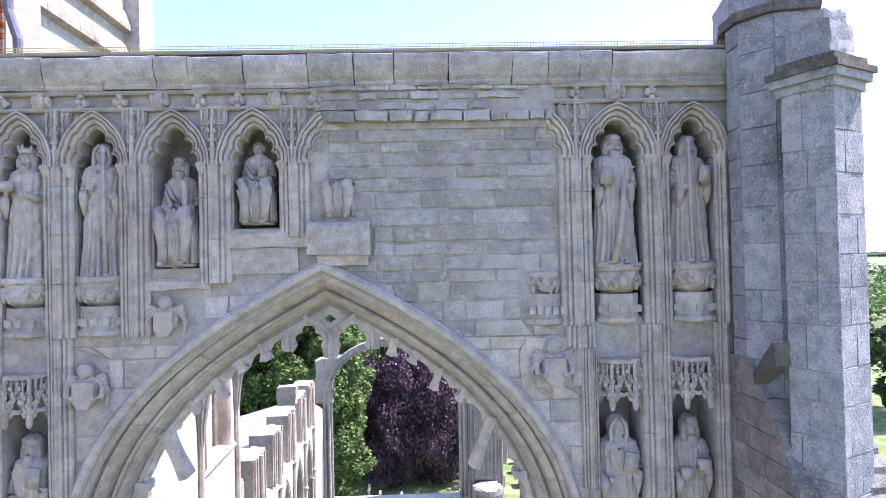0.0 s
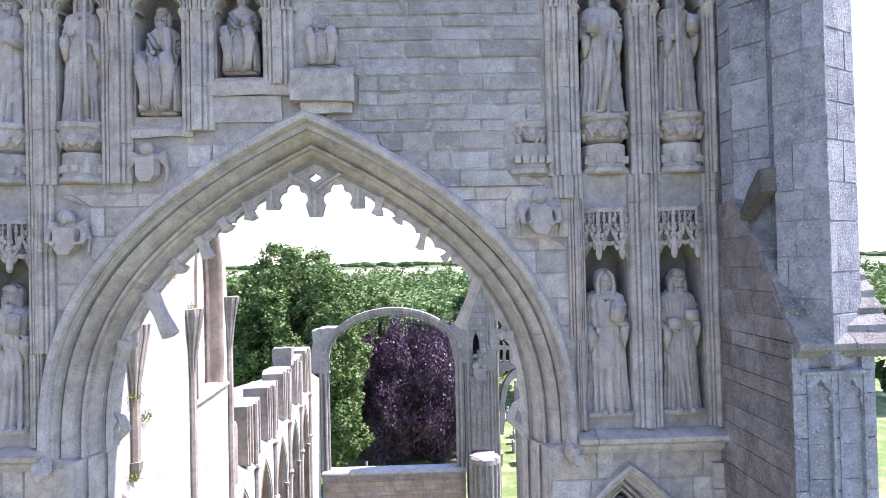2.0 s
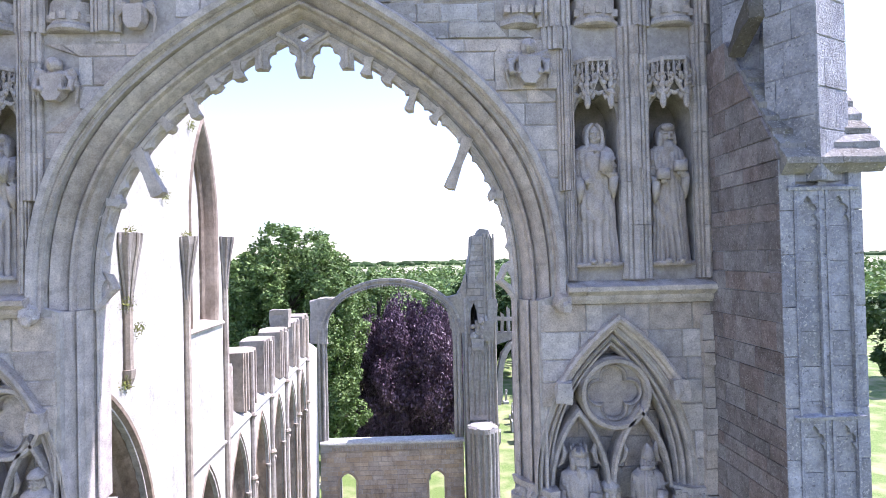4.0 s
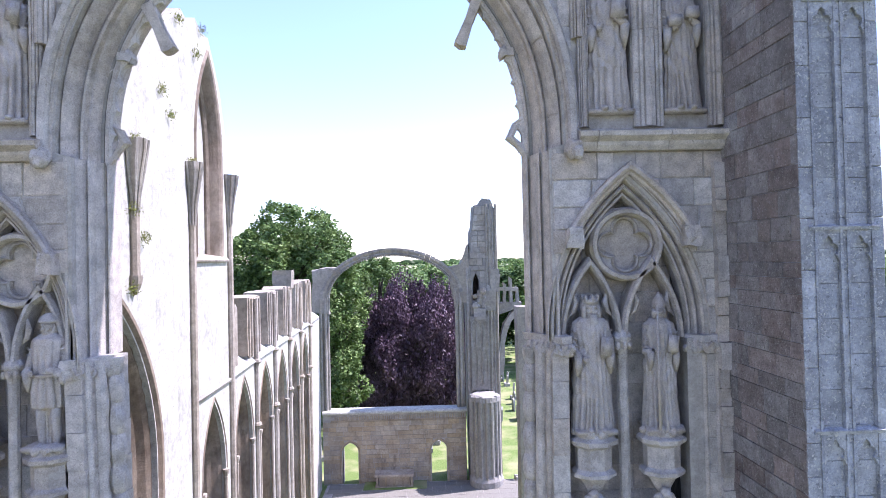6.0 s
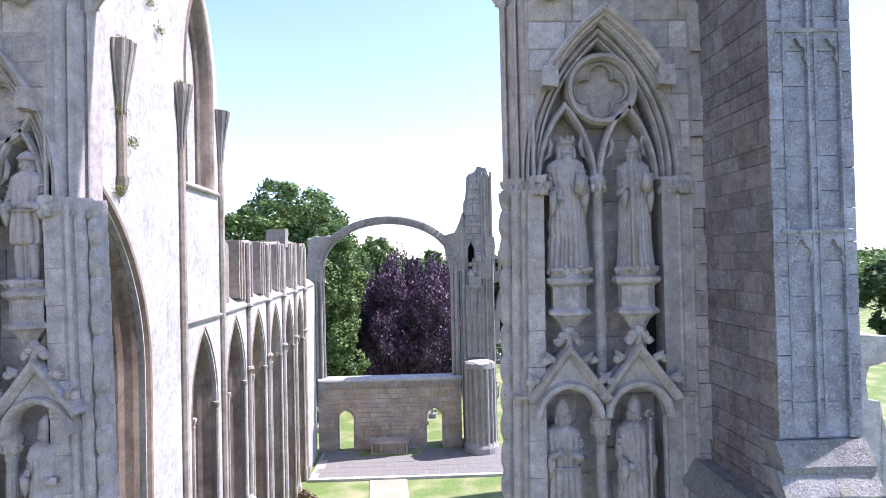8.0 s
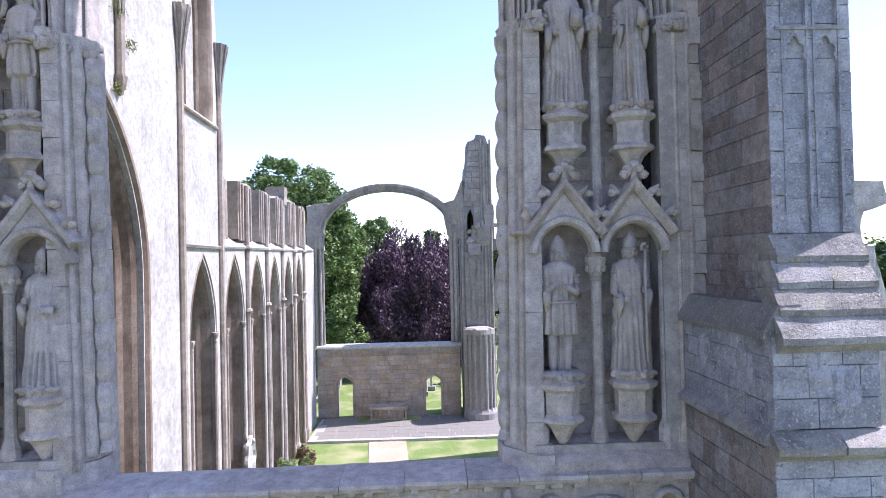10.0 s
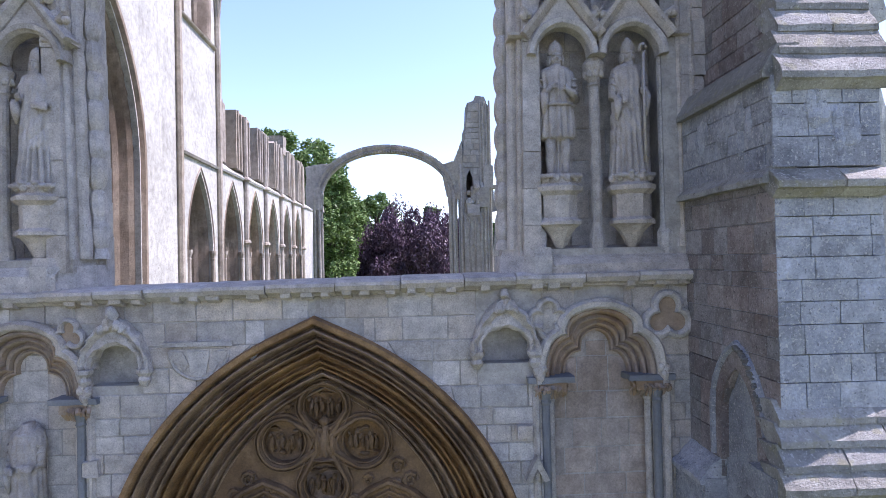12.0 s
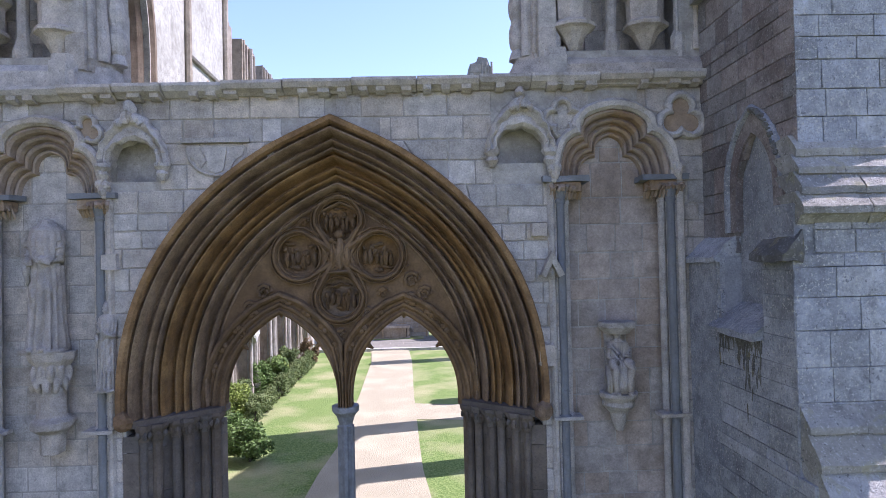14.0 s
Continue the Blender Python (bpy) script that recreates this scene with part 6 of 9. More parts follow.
# great clustered pier in front
pier = empty("clustered_pier", "broken clustered brown stone nave pier", "pier", kind="structure")
bm = bmesh.new()
lathe(bm, [(0.92, -0.2), (0.92, 0.35), (0.84, 0.5), (0.74, 0.62), (0.72, 4.55), (0.66, 4.7)], 3.95, 25.7, 16)
part("core", bm, RUIN, pier)
bm = bmesh.new()
lathe(bm, [(0.80, 4.5), (0.80, 4.74), (0.66, 4.82), (0.3, 4.86), (0.02, 4.84)], 3.95, 25.7, 14)
rough_up(bm, 0.07, 3)
part("broken_top", bm, RUIN, pier)
for k in range(16):
    a = 2 * math.pi * k / 16
    bm = bmesh.new()
    lathe(bm, [(0.13, 0.0), (0.13, 0.45), (0.09, 0.6), (0.085, 4.72 + 0.05 * (k % 3))], 3.95 + 0.74 * math.cos(a), 25.7 + 0.74 * math.sin(a), 7)
    part("shaft", bm, RUIN, pier)

# ---- south side: slender pier stumps that throw shadows over the path ----
for x, y, top_z in ((4.75, 6.75, 13.2), (4.75, 10.0, 12.0), (4.75, 12.35, 5.4), (5.14, 20.0, 9.95)):
    bm = bmesh.new()
    plate(bm, [(-0.25, -0.4), (0.25, -0.4), (0.32, 0.0), (0.25, 0.4), (-0.25, 0.4), (-0.32, 0.0)], [], -0.1, top_z, "z")
    bmesh.ops.subdivide_edges(bm, edges=bm.edges[:], cuts=4, use_grid_fill=True)
    rough_up(bm, 0.05, 3, y)
    ob = tagged(part("nave_pier", bm, RUIN), "slender ruined pier of the lost south arcade", "pier", "south piers", "structure")
    ob.location = (x, y, 0)
# wall out of view, its outline shaped to cast the shade on lawn and path
bm = bmesh.new()
plate(bm, [(6.8, 12.6), (6.8, 8.1)] + arch(8.375, 3.1, 8.1, 9.3, 10) + [(9.95, 8.1), (9.95, 11.5), (9.0, 11.2), (8.2, 11.6), (7.4, 11.9)], [], 4.5, 5.0, "x")
plate(bm, [(3.4, 9.8), (4.4, 9.1), (5.6, 8.8), (6.7, 8.3), (6.7, 12.6), (5.6, 12.9), (4.6, 12.3), (3.6, 11.0)], [], 4.5, 5.0, "x")
tagged(part("arcade_wall", bm, RUIN), "unseen broken wall added over the south piers to shade the lawn", "wall", kind="structure")
# pale fragment of the south aisle front beyond the buttress
bm = bmesh.new()
plate(bm, [(5.95, 0), (8.2, 0), (8.1, 7.0), (7.2, 7.3), (6.6, 7.9), (6.42, 8.4), (6.42, 8.6), (6.28, 8.62), (6.32, 9.0), (6.6, 9.1), (6.55, 9.35), (6.0, 9.38), (5.98, 9.6), (5.92, 9.6)], [], 0.3, 1.0)
bmesh.ops.subdivide_edges(bm, edges=bm.edges[:], cuts=4, use_grid_fill=True)
rough_up(bm, 0.05, 4)
tagged(part("aisle_fragment", bm, NAVE), "ragged pale fragment of the south aisle wall", "ruin", kind="structure")

# ---- parish church tower beside the front ----
ctower = empty("church_tower", "pale stone church tower with string courses", "tower", kind="structure")
bm = bmesh.new()
box(bm, -12, -5.75, 2.6, 7.5, 15.0, 30.0)
part("body", bm, NAVE, ctower)
# plain mass out of view, added to block sky from the front's left side
bm = bmesh.new()
box(bm, -13.5, -7.2, -5.5, 2.5, -0.2, 27.0)
part("west_stage", bm, RUIN, ctower)
BRICK = stone("red_brick", (0.30, 0.12, 0.08), (0.38, 0.17, 0.12), stain=(0.2, 0.15, 0.12), per_piece=0.2)
stones(ctower, BRICK, (0, 2.55, 0), 0, -8.0, -5.42, 17.5, 23.5, course=(0.075, 0.085), length=(0.2, 0.24), seed=2, joint=0.012, limit=200, name="brick")
bm = bmesh.new()
box(bm, -8.0, -5.4, 2.57, 3.4, 17.0, 23.5)
part("brick_core", bm, MORTAR, ctower)
for z, d in ((21.5, 0.16), (22.25, 0.16), (23.6, 0.2)):
    bm = bmesh.new()
    for i in range(8):
        y0, y1 = 3.4 + 0.5 * i, 3.4 + 0.5 * (i + 1) - 0.01
        plate(bm, [(-5.8, z), (-5.75 + d, z + 0.06), (-5.75 + d, z + 0.16), (-5.7, z + 0.5), (-5.8, z + 0.55)], [], y0, y1, "y")
    part("string_course", bm, SHAFT, ctower)
bm = bmesh.new()
box(bm, -5.8, -5.42, 6.9, 7.6, 15, 30)
part("corner_buttress", bm, NAVE, ctower)
bm = bmesh.new()
tube(bm, [(-5.28, 2.45, 24), (-5.28, 2.45, 20.95), (-5.14, 2.45, 20.5), (-5.1, 2.45, 15.9)], [0.07, 0.07, 0.07, 0.07], 10)
pipe = tagged(part("drainpipe", bm, noisy("painted_iron", (0.11, 0.11, 0.14), (0.15, 0.15, 0.19), 8, rough=0.5)), "dark purple-grey iron drainpipe on the tower", "pipe")
bm = bmesh.new()
lathe(bm, [(0.085, 21.2), (0.095, 21.22), (0.095, 21.3), (0.085, 21.32)], -5.28, 2.45, 12)
part("collar", bm, noisy("painted_iron_collar", (0.11, 0.11, 0.14), (0.15, 0.15, 0.19), 8, rough=0.5), pipe)

# ---- trees ----
def leaf_arrays(tips, n, leaf, seed, droop=0.0):
    """Corners of n small leaf quads scattered over the shells of the clumps in tips, as an array of (n, 4, 3)."""
    g = np.random.default_rng(seed)
    C = np.array([tuple(t[0]) for t in tips])
    R = np.array([t[1] for t in tips])
    k = g.integers(0, len(tips), n)

    def unit(v):
        return v / np.maximum(np.linalg.norm(v, axis=1, keepdims=True), 1e-6)
    d = unit(g.normal(size=(n, 3)) * (1, 1, 0.9) + (0, 0, 0.15))
    p = C[k] + d * (R[k] * g.uniform(0.7, 1.08, n))[:, None] * (1, 1, 1 + 1.3 * droop)
    u = unit(g.normal(size=(n, 3)) * (1, 1, 0.5) + (0, 0, -2 * droop))
    w = unit(np.cross(u, d + g.normal(size=(n, 3)) * 0.5))
    s = (leaf * g.uniform(0.6, 1.4, n))[:, None]
    return np.stack([p + u * s, p + w * s * 0.55, p - u * s, p - w * s * 0.55], 1)


def leaf_object(name, quads, material, parent=None):
    n = len(quads)
    me = bpy.data.meshes.new(name)
    me.vertices.add(n * 4)
    me.vertices.foreach_set("co", quads.reshape(-1).astype(np.float32))
    me.loops.add(n * 4)
    me.loops.foreach_set("vertex_index", np.arange(n * 4, dtype=np.int32))
    me.polygons.add(n)
    me.polygons.foreach_set("loop_start", np.arange(0, n * 4, 4, dtype=np.int32))
    me.update(calc_edges=True)
    me.materials.append(material)
    ob = new(name, me)
    if parent is not None:
        ob.parent = parent
    return ob


def tree(at, h, r, material, label, seed, n=9000, leaf=0.28, crown_z=0.55, lumps=40, droop=0.0, lump=(0.16, 0.32)):
    t = empty("tree", label, "tree", at)
    rnd = random.Random(seed)
    c = Vector((0, 0, h * crown_z))
    tips = []
    for i in range(lumps):
        q_ = 1 - 2 * (i + 0.5) / lumps
        a_ = i * 2.39996 + rnd.uniform(-0.4, 0.4)
        d = Vector((math.sqrt(1 - q_ * q_) * math.cos(a_), math.sqrt(1 - q_ * q_) * math.sin(a_), q_ + rnd.uniform(-0.1, 0.1))).normalized()
        k = rnd.choice((rnd.uniform(0.45, 0.7), rnd.uniform(0.72, 0.98), rnd.uniform(0.78, 0.95)))
        tips.append((c + Vector((d.x * r[0], d.y * r[1], d.z * r[2])) * k, rnd.uniform(*lump) * min(r)))
    # each lump breaks up into sprays of its own
    sprays = []
    for o, rr in tips:
        out_ = (o - c).normalized()
        for i in range(9):
            d = (Vector((rnd.gauss(0, 1), rnd.gauss(0, 1), rnd.gauss(0, 1))) + out_ * 1.1 + Vector((0, 0, 0.5 - 1.2 * droop))).normalized()
            sprays.append((o + d * rr * rnd.uniform(0.7, 1.15), rr * rnd.uniform(0.24, 0.46)))
    bm = bmesh.new()
    tube(bm, [(0, 0, -0.2), (0.05, 0, h * 0.2), (-0.05, 0.1, h * 0.45), (0.1, 0, h * 0.8)], [0.04 * h, 0.028 * h, 0.02 * h, 0.006 * h], 8)
    part("trunk", bm, BARK, t)
    for o, rr in tips[::3]:
        bm = bmesh.new()
        z = max(h * 0.15, min(o.z * 0.7, h * 0.6))
        tube(bm, [(0, 0, z), o * 0.5 + Vector((0, 0, z * 0.5 + 0.25)), o], [0.012 * h, 0.008 * h, 0.002 * h], 5)
        part("limb", bm, BARK, t)
    leaf_object("crown", np.concatenate([leaf_arrays(sprays, int(n * 0.8), leaf, seed, droop), leaf_arrays(tips, int(n * 0.35), leaf, seed + 1, droop)]), material, t)
    return t


tree((-10.0, 41, 0), 16.1, (5.6, 5.2, 6.9), LEAF, "broad green sycamore tree behind the ruin", 3, n=80000, leaf=0.14, crown_z=0.57, lumps=120)
tree((-0.3, 41.5, 0), 10.4, (6.3, 4.8, 5.7), PURPLE, "dark purple weeping copper beech behind the screen", 5, crown_z=0.42, n=110000, leaf=0.10, lumps=190, droop=0.8, lump=(0.13, 0.22))
tree((-5.3, 34, 0), 12.4, (1.9, 2.4, 6.0), LEAF, "narrow leafy green tree beside the crossing arch", 7, n=32000, leaf=0.12, lumps=55, lump=(0.3, 0.5))
tree((-3.3, 47, 0), 13.3, (2.6, 3, 4.8), LEAF, "light feathery green tree behind the beech", 21, n=16000, leaf=0.14, lumps=30, lump=(0.2, 0.4))
tree((1.2, 49, 0), 11.6, (3.6, 3, 4.6), LEAF, "spreading green tree behind the beech", 11, n=22000, leaf=0.15, lumps=40)
tree((-8.5, 60, 0), 13.0, (5, 5, 5.6), LEAF, "green tree at the back of the churchyard", 9, n=16000, leaf=0.24)
tree((8.5, 64, 0), 11.0, (5, 5, 4.8), LEAF2, "dark green tree at the back of the churchyard", 13, n=14000, leaf=0.26)
tree((15, 58, 0), 11.0, (4.5, 5, 4.8), LEAF, "green churchyard tree beyond the pier", 15, n=14000, leaf=0.26)
tree((24, 16, 0), 9.0, (2.6, 3, 4.2), LEAF2, "dark green churchyard tree beside the lawn", 17, n=14000, leaf=0.16)
tree((52, 52, 0), 10.5, (6, 6, 5), LEAF2, "dark green tree on the far lawn", 19, n=14000, leaf=0.28)

# woods stretching away to the horizon
wood = []
rnd = random.Random(20)
for i in range(520):
    y = 70 + 430 * rnd.random() ** 1.6
    x = rnd.uniform(-0.75, 0.95) * y * 0.9
    if y < 85 and abs(x) < 4:
        continue
    hgt = rnd.uniform(7, 11.5)
    if x > 40 and y < 95:
        continue
    tips = [(Vector((x + rnd.gauss(0, 2.2), y + rnd.gauss(0, 2.2), hgt * rnd.uniform(0.35, 0.9))), rnd.uniform(1.2, 2.2)) for k in range(9)]
    wood.append(leaf_arrays(tips, 170 if y < 180 else 90, 0.5 if y < 180 else 0.9, 1000 + i))
tagged(leaf_object("far_woods", np.concatenate(wood), LEAF), "green woods reaching back to the horizon", "woods", kind="stuff")
bm = bmesh.new()
for i in range(420):
    x = -1900 + 3900 * i / 419 + rnd.uniform(-4, 4)
    y = rnd.uniform(1250, 1750)
    ball(bm, (x, y, 2), (rnd.uniform(8, 22), 6, rnd.uniform(4, 10)), 7, 5)
me = bpy.data.meshes.new("far_hedges")
bm.to_mesh(me)
bm.free()
me.materials.append(LEAF2)
tagged(new("far_hedges", me), "far line of hedges and trees on the skyline", "hedge", kind="stuff")
# pale ripe field in front of the skyline
bm = bmesh.new()
box(bm, -1800, 900, 640, 1000, -0.3, -0.1)
box(bm, 300, 2600, 420, 560, -0.3, -0.12)
tagged(part("crop_field", bm, noisy("ripe_crop", (0.42, 0.40, 0.27), (0.52, 0.48, 0.33), 0.05, bump=0)), "pale ripe crop field below the skyline", "field", kind="structure")


# ---- shrubs and hedge along the nave wall ----
def shrub(at, r, material, label, seed, n=1500, leaf=0.06, name="shrub"):
    rnd = random.Random(seed)
    s = empty(name, label, "shrub", at)
    tips = []
    while len(tips) < 26:
        v = Vector((rnd.uniform(-1, 1), rnd.uniform(-1, 1), rnd.uniform(0.0, 1)))
        if v.x ** 2 + v.y ** 2 + (v.z - 0.45) ** 2 * 2.4 < 1:
            tips.append((Vector((v.x * r[0] * 0.8, v.y * r[1] * 0.8, (0.12 + 0.78 * v.z) * r[2])), rnd.uniform(0.26, 0.42) * min(r)))
    leaf_object("foliage", leaf_arrays(tips, n, leaf, seed), material, s)
    bm = bmesh.new()
    for i in range(6):
        o = tips[i * 2][0]
        tube(bm, [(0, 0, -0.05), o * 0.6, o], [0.025, 0.015, 0.006], 5)
    part("stem", bm, BARK, s)
    return s


BUSH = noisy("bush_leaf", (0.13, 0.20, 0.035), (0.31, 0.37, 0.10), 3, rough=0.6, bump=0, per_piece=0.4, trans=0.25)
HEDGE = noisy("hedge_leaf", (0.10, 0.145, 0.05), (0.22, 0.27, 0.11), 4, rough=0.6, bump=0, per_piece=0.4, trans=0.2)
for i, (x, y, r, hh, m_) in enumerate(((-2.95, 6.75, 0.55, 0.85, LEAF), (-3.6, 7.4, 0.5, 0.75, LEAF), (-4.35, 8.6, 0.45, 0.7, HEDGE), (-4.3, 9.9, 0.5, 1.15, BUSH), (-4.6, 11.2, 0.5, 0.8, HEDGE), (-4.35, 12.6, 0.5, 1.2, LEAF), (-4.25, 13.9, 0.55, 1.25, LEAF), (-4.55, 15.2, 0.5, 0.9, BUSH), (-4.4, 16.8, 0.5, 1.0, HEDGE))):
    shrub((x, y, 0), (r, r, hh), m_, "leafy green garden shrub beside the nave wall", 60 + i, n=6500, leaf=0.036)
for i in range(20):
    y = 9.7 + 0.43 * i
    if 4 < i < 7 or i == 13:
        continue
    hh = 0.62 + 0.08 * math.sin(i * 2.1)
    shrub((-3.72 - 0.006 * i, y, 0), (0.28, 0.33, hh), HEDGE, "clipped low green hedge plant along the lawn", 90 + i, n=2600, leaf=0.024, name="hedge_plant")
shrub((-3.9, 18.2, 0), (0.45, 0.4, 1.2), noisy("dry_shrub", (0.16, 0.11, 0.06), (0.24, 0.17, 0.10), 4, bump=0, per_piece=0.3), "dry brown shrub at the foot of the wall", 120, n=1200)

# ---- gravestones ----
GRAVE = stone("gravestone", (0.30, 0.29, 0.26), (0.40, 0.385, 0.35), stain=(0.12, 0.12, 0.1), per_piece=0.25)
meshes = []
for k in range(3):
    bm = bmesh.new()
    if k == 0:
        plate(bm, [(-0.28, -0.05)] + arch(0, 0.56, 0.75, 1.0, 8) + [(0.28, -0.05)], [], -0.06, 0.06)
    elif k == 1:
        plate(bm, [(-0.3, -0.05), (-0.3, 0.8), (-0.18, 0.86), (0, 0.95), (0.18, 0.86), (0.3, 0.8), (0.3, -0.05)], [], -0.06, 0.06)
    else:
        for q in ((-0.07, 0.07, -0.07, 0.07, 0.2, 1.3), (-0.28, 0.28, -0.06, 0.06, 0.85, 1.0), (-0.3, 0.3, -0.25, 0.25, -0.05, 0.2)):
            box(bm, *q)
    bmesh.ops.recalc_face_normals(bm, faces=bm.faces)
    me = bpy.data.meshes.new("gravestone")
    bm.to_mesh(me)
    bm.free()
    me.materials.append(GRAVE)
    meshes.append(me)
rnd = random.Random(15)
spots = [(rnd.uniform(5.5, 22), rnd.uniform(22, 52)) for i in range(46)] + [(rnd.uniform(-6, 4), rnd.uniform(29.5, 36)) for i in range(22)] + [(rnd.uniform(9, 36), rnd.uniform(4, 22)) for i in range(46)] + [(rnd.uniform(5.6, 8.6), rnd.uniform(31, 62)) for i in range(26)]
for x, y in spots:
    k = rnd.randrange(3)
    ob = new("gravestone", meshes[k])
    ob.matrix_world = pose(x, y, 0, rnd.uniform(-4, 4), rnd.uniform(-4, 4), 90 + rnd.uniform(-8, 8))
    tagged(ob, ("upright grey gravestone with a rounded head", "upright weathered gravestone with a shaped head", "small stone grave cross on a plinth")[k] + " in the grass", "gravestone", "gravestones")
# paving of the terrace
for r_ in range(6):
    y0 = 22.35 + 0.63 * r_
    x = -4.5 + rnd.uniform(0, 0.4)
    while x < 7.8:
        w = rnd.uniform(0.6, 1.1)
        bm = bmesh.new()
        box(bm, x + 0.008, min(x + w, 7.9) - 0.008, y0 + 0.008, y0 + 0.622, 0.03, 0.058 + rnd.uniform(0, 0.006))
        part("paving_slab", bm, PAVE, terrace)
        x += w

# ---- west door ----
DOORM = [(0, 0), (0.02, 0.05), (0.06, 0.075), (0.11, 0.07), (0.14, 0.03), (0.15, -0.03), (0.19, -0.05), (0.24, -0.03), (0.27, 0.02), (0.29, 0.06), (0.33, 0.085), (0.38, 0.085), (0.42, 0.05), (0.44, -0.01), (0.47, -0.06), (0.54, -0.085), (0.60, -0.06), (0.63, 0.0), (0.65, 0.05), (0.70, 0.10), (0.78, 0.115), (0.84, 0.09), (0.87, 0.03), (0.88, -0.04), (0.92, -0.07), (0.97, -0.05)]
TYMP = stone("dark_brown_tympanum_stone", (0.14, 0.086, 0.045), (0.235, 0.15, 0.08), stain=(0.04, 0.028, 0.02), stain_amt=0.55, per_piece=0.03, grit=0.9)
doorway = empty("doorway", "deep brown moulded double doorway with carved tympanum", "doorway", kind="structure")
dpath = DPATH
for k, (w0, w1) in enumerate(((0.0, 0.25), (0.25, 0.5), (0.5, 0.74))):
    y0, y1 = 0.66 - 0.68 * w0 / 0.74, 0.66 - 0.68 * w1 / 0.74
    prof = [(w0 + u * (w1 - w0), y0 + (y1 - y0) * u - e * 0.8) for u, e in DOORM] + [(w1, y1), (w1, 0.75), (w0, 0.75)]
    bm = bmesh.new()
    sweep(bm, dpath, prof)
    part("arch_order", bm, BROWN, doorway)
bm = bmesh.new()
sweep(bm, DPATH, [(0.74, 0.1), (0.74, -0.04), (0.76, -0.09), (0.81, -0.10), (0.83, -0.02), (0.83, 0.1)])
part("hood_mould", bm, BROWN, doorway)
for sg in (-1, 1):
    bm = bmesh.new()
    ball(bm, (-0.02 + sg * 2.22, -0.06, 2.62), (0.1, 0.09, 0.11), 8, 6)
    rough_up(bm, 0.02, 15)
    part("hood_stop", bm, BROWN, doorway)

# tympanum over the two lights, with four sunk roundels
QC = [(-0.04, 4.74, 0.255), (-0.50, 4.33, 0.27), (0.42, 4.32, 0.27), (-0.04, 3.84, 0.26)]
LA = arch(-0.74, 1.30, 2.55, 3.66, 12, 0.03)
RA = arch(0.70, 1.24, 2.55, 3.62, 12, 0.03)
bm = bmesh.new()
oa = arch(-0.02, 2.98, 2.55, 5.03, 20, 0.08)
plate(bm, oa + RA[::-1] + LA[::-1], [[(x + (r - 0.025) * math.cos(a), z + (r - 0.025) * math.sin(a)) for a in [2 * math.pi * i / 28 for i in range(28)]] for x, z, r in QC], 0.60, 0.72)
part("tympanum", bm, TYMP, doorway)
for x, z, r in QC:
    bm = bmesh.new()
    plate(bm, [(x + r * math.cos(a), z + r * math.sin(a)) for a in [2 * math.pi * i / 28 for i in range(28)]], [], 0.70, 0.74)
    part("roundel_back", bm, BROWN, doorway)
for A, nm in ((LA, 0), (RA, 1)):
    bm = bmesh.new()
    rim = [(min(x, -0.006) if nm == 0 else max(x, -0.002), z) for x, z in widened(A, 0.27)]
    loft(bm, A, rim, [(o / 0.27, d) for o, d in ((0.0, 0.74), (0.0, 0.60), (0.02, 0.555), (0.045, 0.55), (0.06, 0.58), (0.08, 0.59), (0.105, 0.555), (0.13, 0.55), (0.15, 0.585), (0.18, 0.588), (0.195, 0.53), (0.22, 0.505), (0.25, 0.515), (0.265, 0.56), (0.27, 0.62))])
    la = part("light_arch", bm, TYMP, doorway)
    for i in range(4, len(A) - 5, 2):
        p, q = Vector(A[i]), Vector(A[i + 1])
        d = (q - p).normalized()
        n = Vector((-d.y, d.x))
        c = p + n * 0.165
        bm = bmesh.new()
        for k_ in (-1, 1):
            ball(bm, (c.x + d.x * 0.03 * k_, 0.565, c.y + d.y * 0.03 * k_), (0.028 + 0.02 * abs(d.x), 0.035, 0.022 + 0.02 * abs(d.y)), 7, 5)
        part("leaf", bm, TYMP, la)
    for i in (7, 12, 17):
        p = Vector(A[i])
        d = (Vector(A[i + 1]) - Vector(A[i - 1])).normalized()
        n = Vector((d.y, -d.x))
        bm = bmesh.new()
        e = p + n * (0.07 if i != 12 else 0.05)
        tube(bm, [(p.x - n.x * 0.03, 0.66, p.y - n.y * 0.03), (e.x, 0.66, e.y)], [0.05, 0.012], 6)
        part("cusp", bm, TYMP, la)
def lobes(r_extra):
    """Outline of the four joined roundels."""
    pts = []
    mid = Vector((-0.04, 4.32))
    for i in range(96):
        a = 2 * math.pi * i / 96
        d = Vector((math.cos(a), math.sin(a)))
        best = 0
        for x, z, r in QC:
            c = Vector((x, z)) - mid
            b = d.dot(c)
            disc = (r + r_extra) ** 2 - (c.length_squared - b * b)
            if disc > 0:
                best = max(best, b + math.sqrt(disc))
        pts.append((mid.x + d.x * best, mid.y + d.y * best))
    return pts


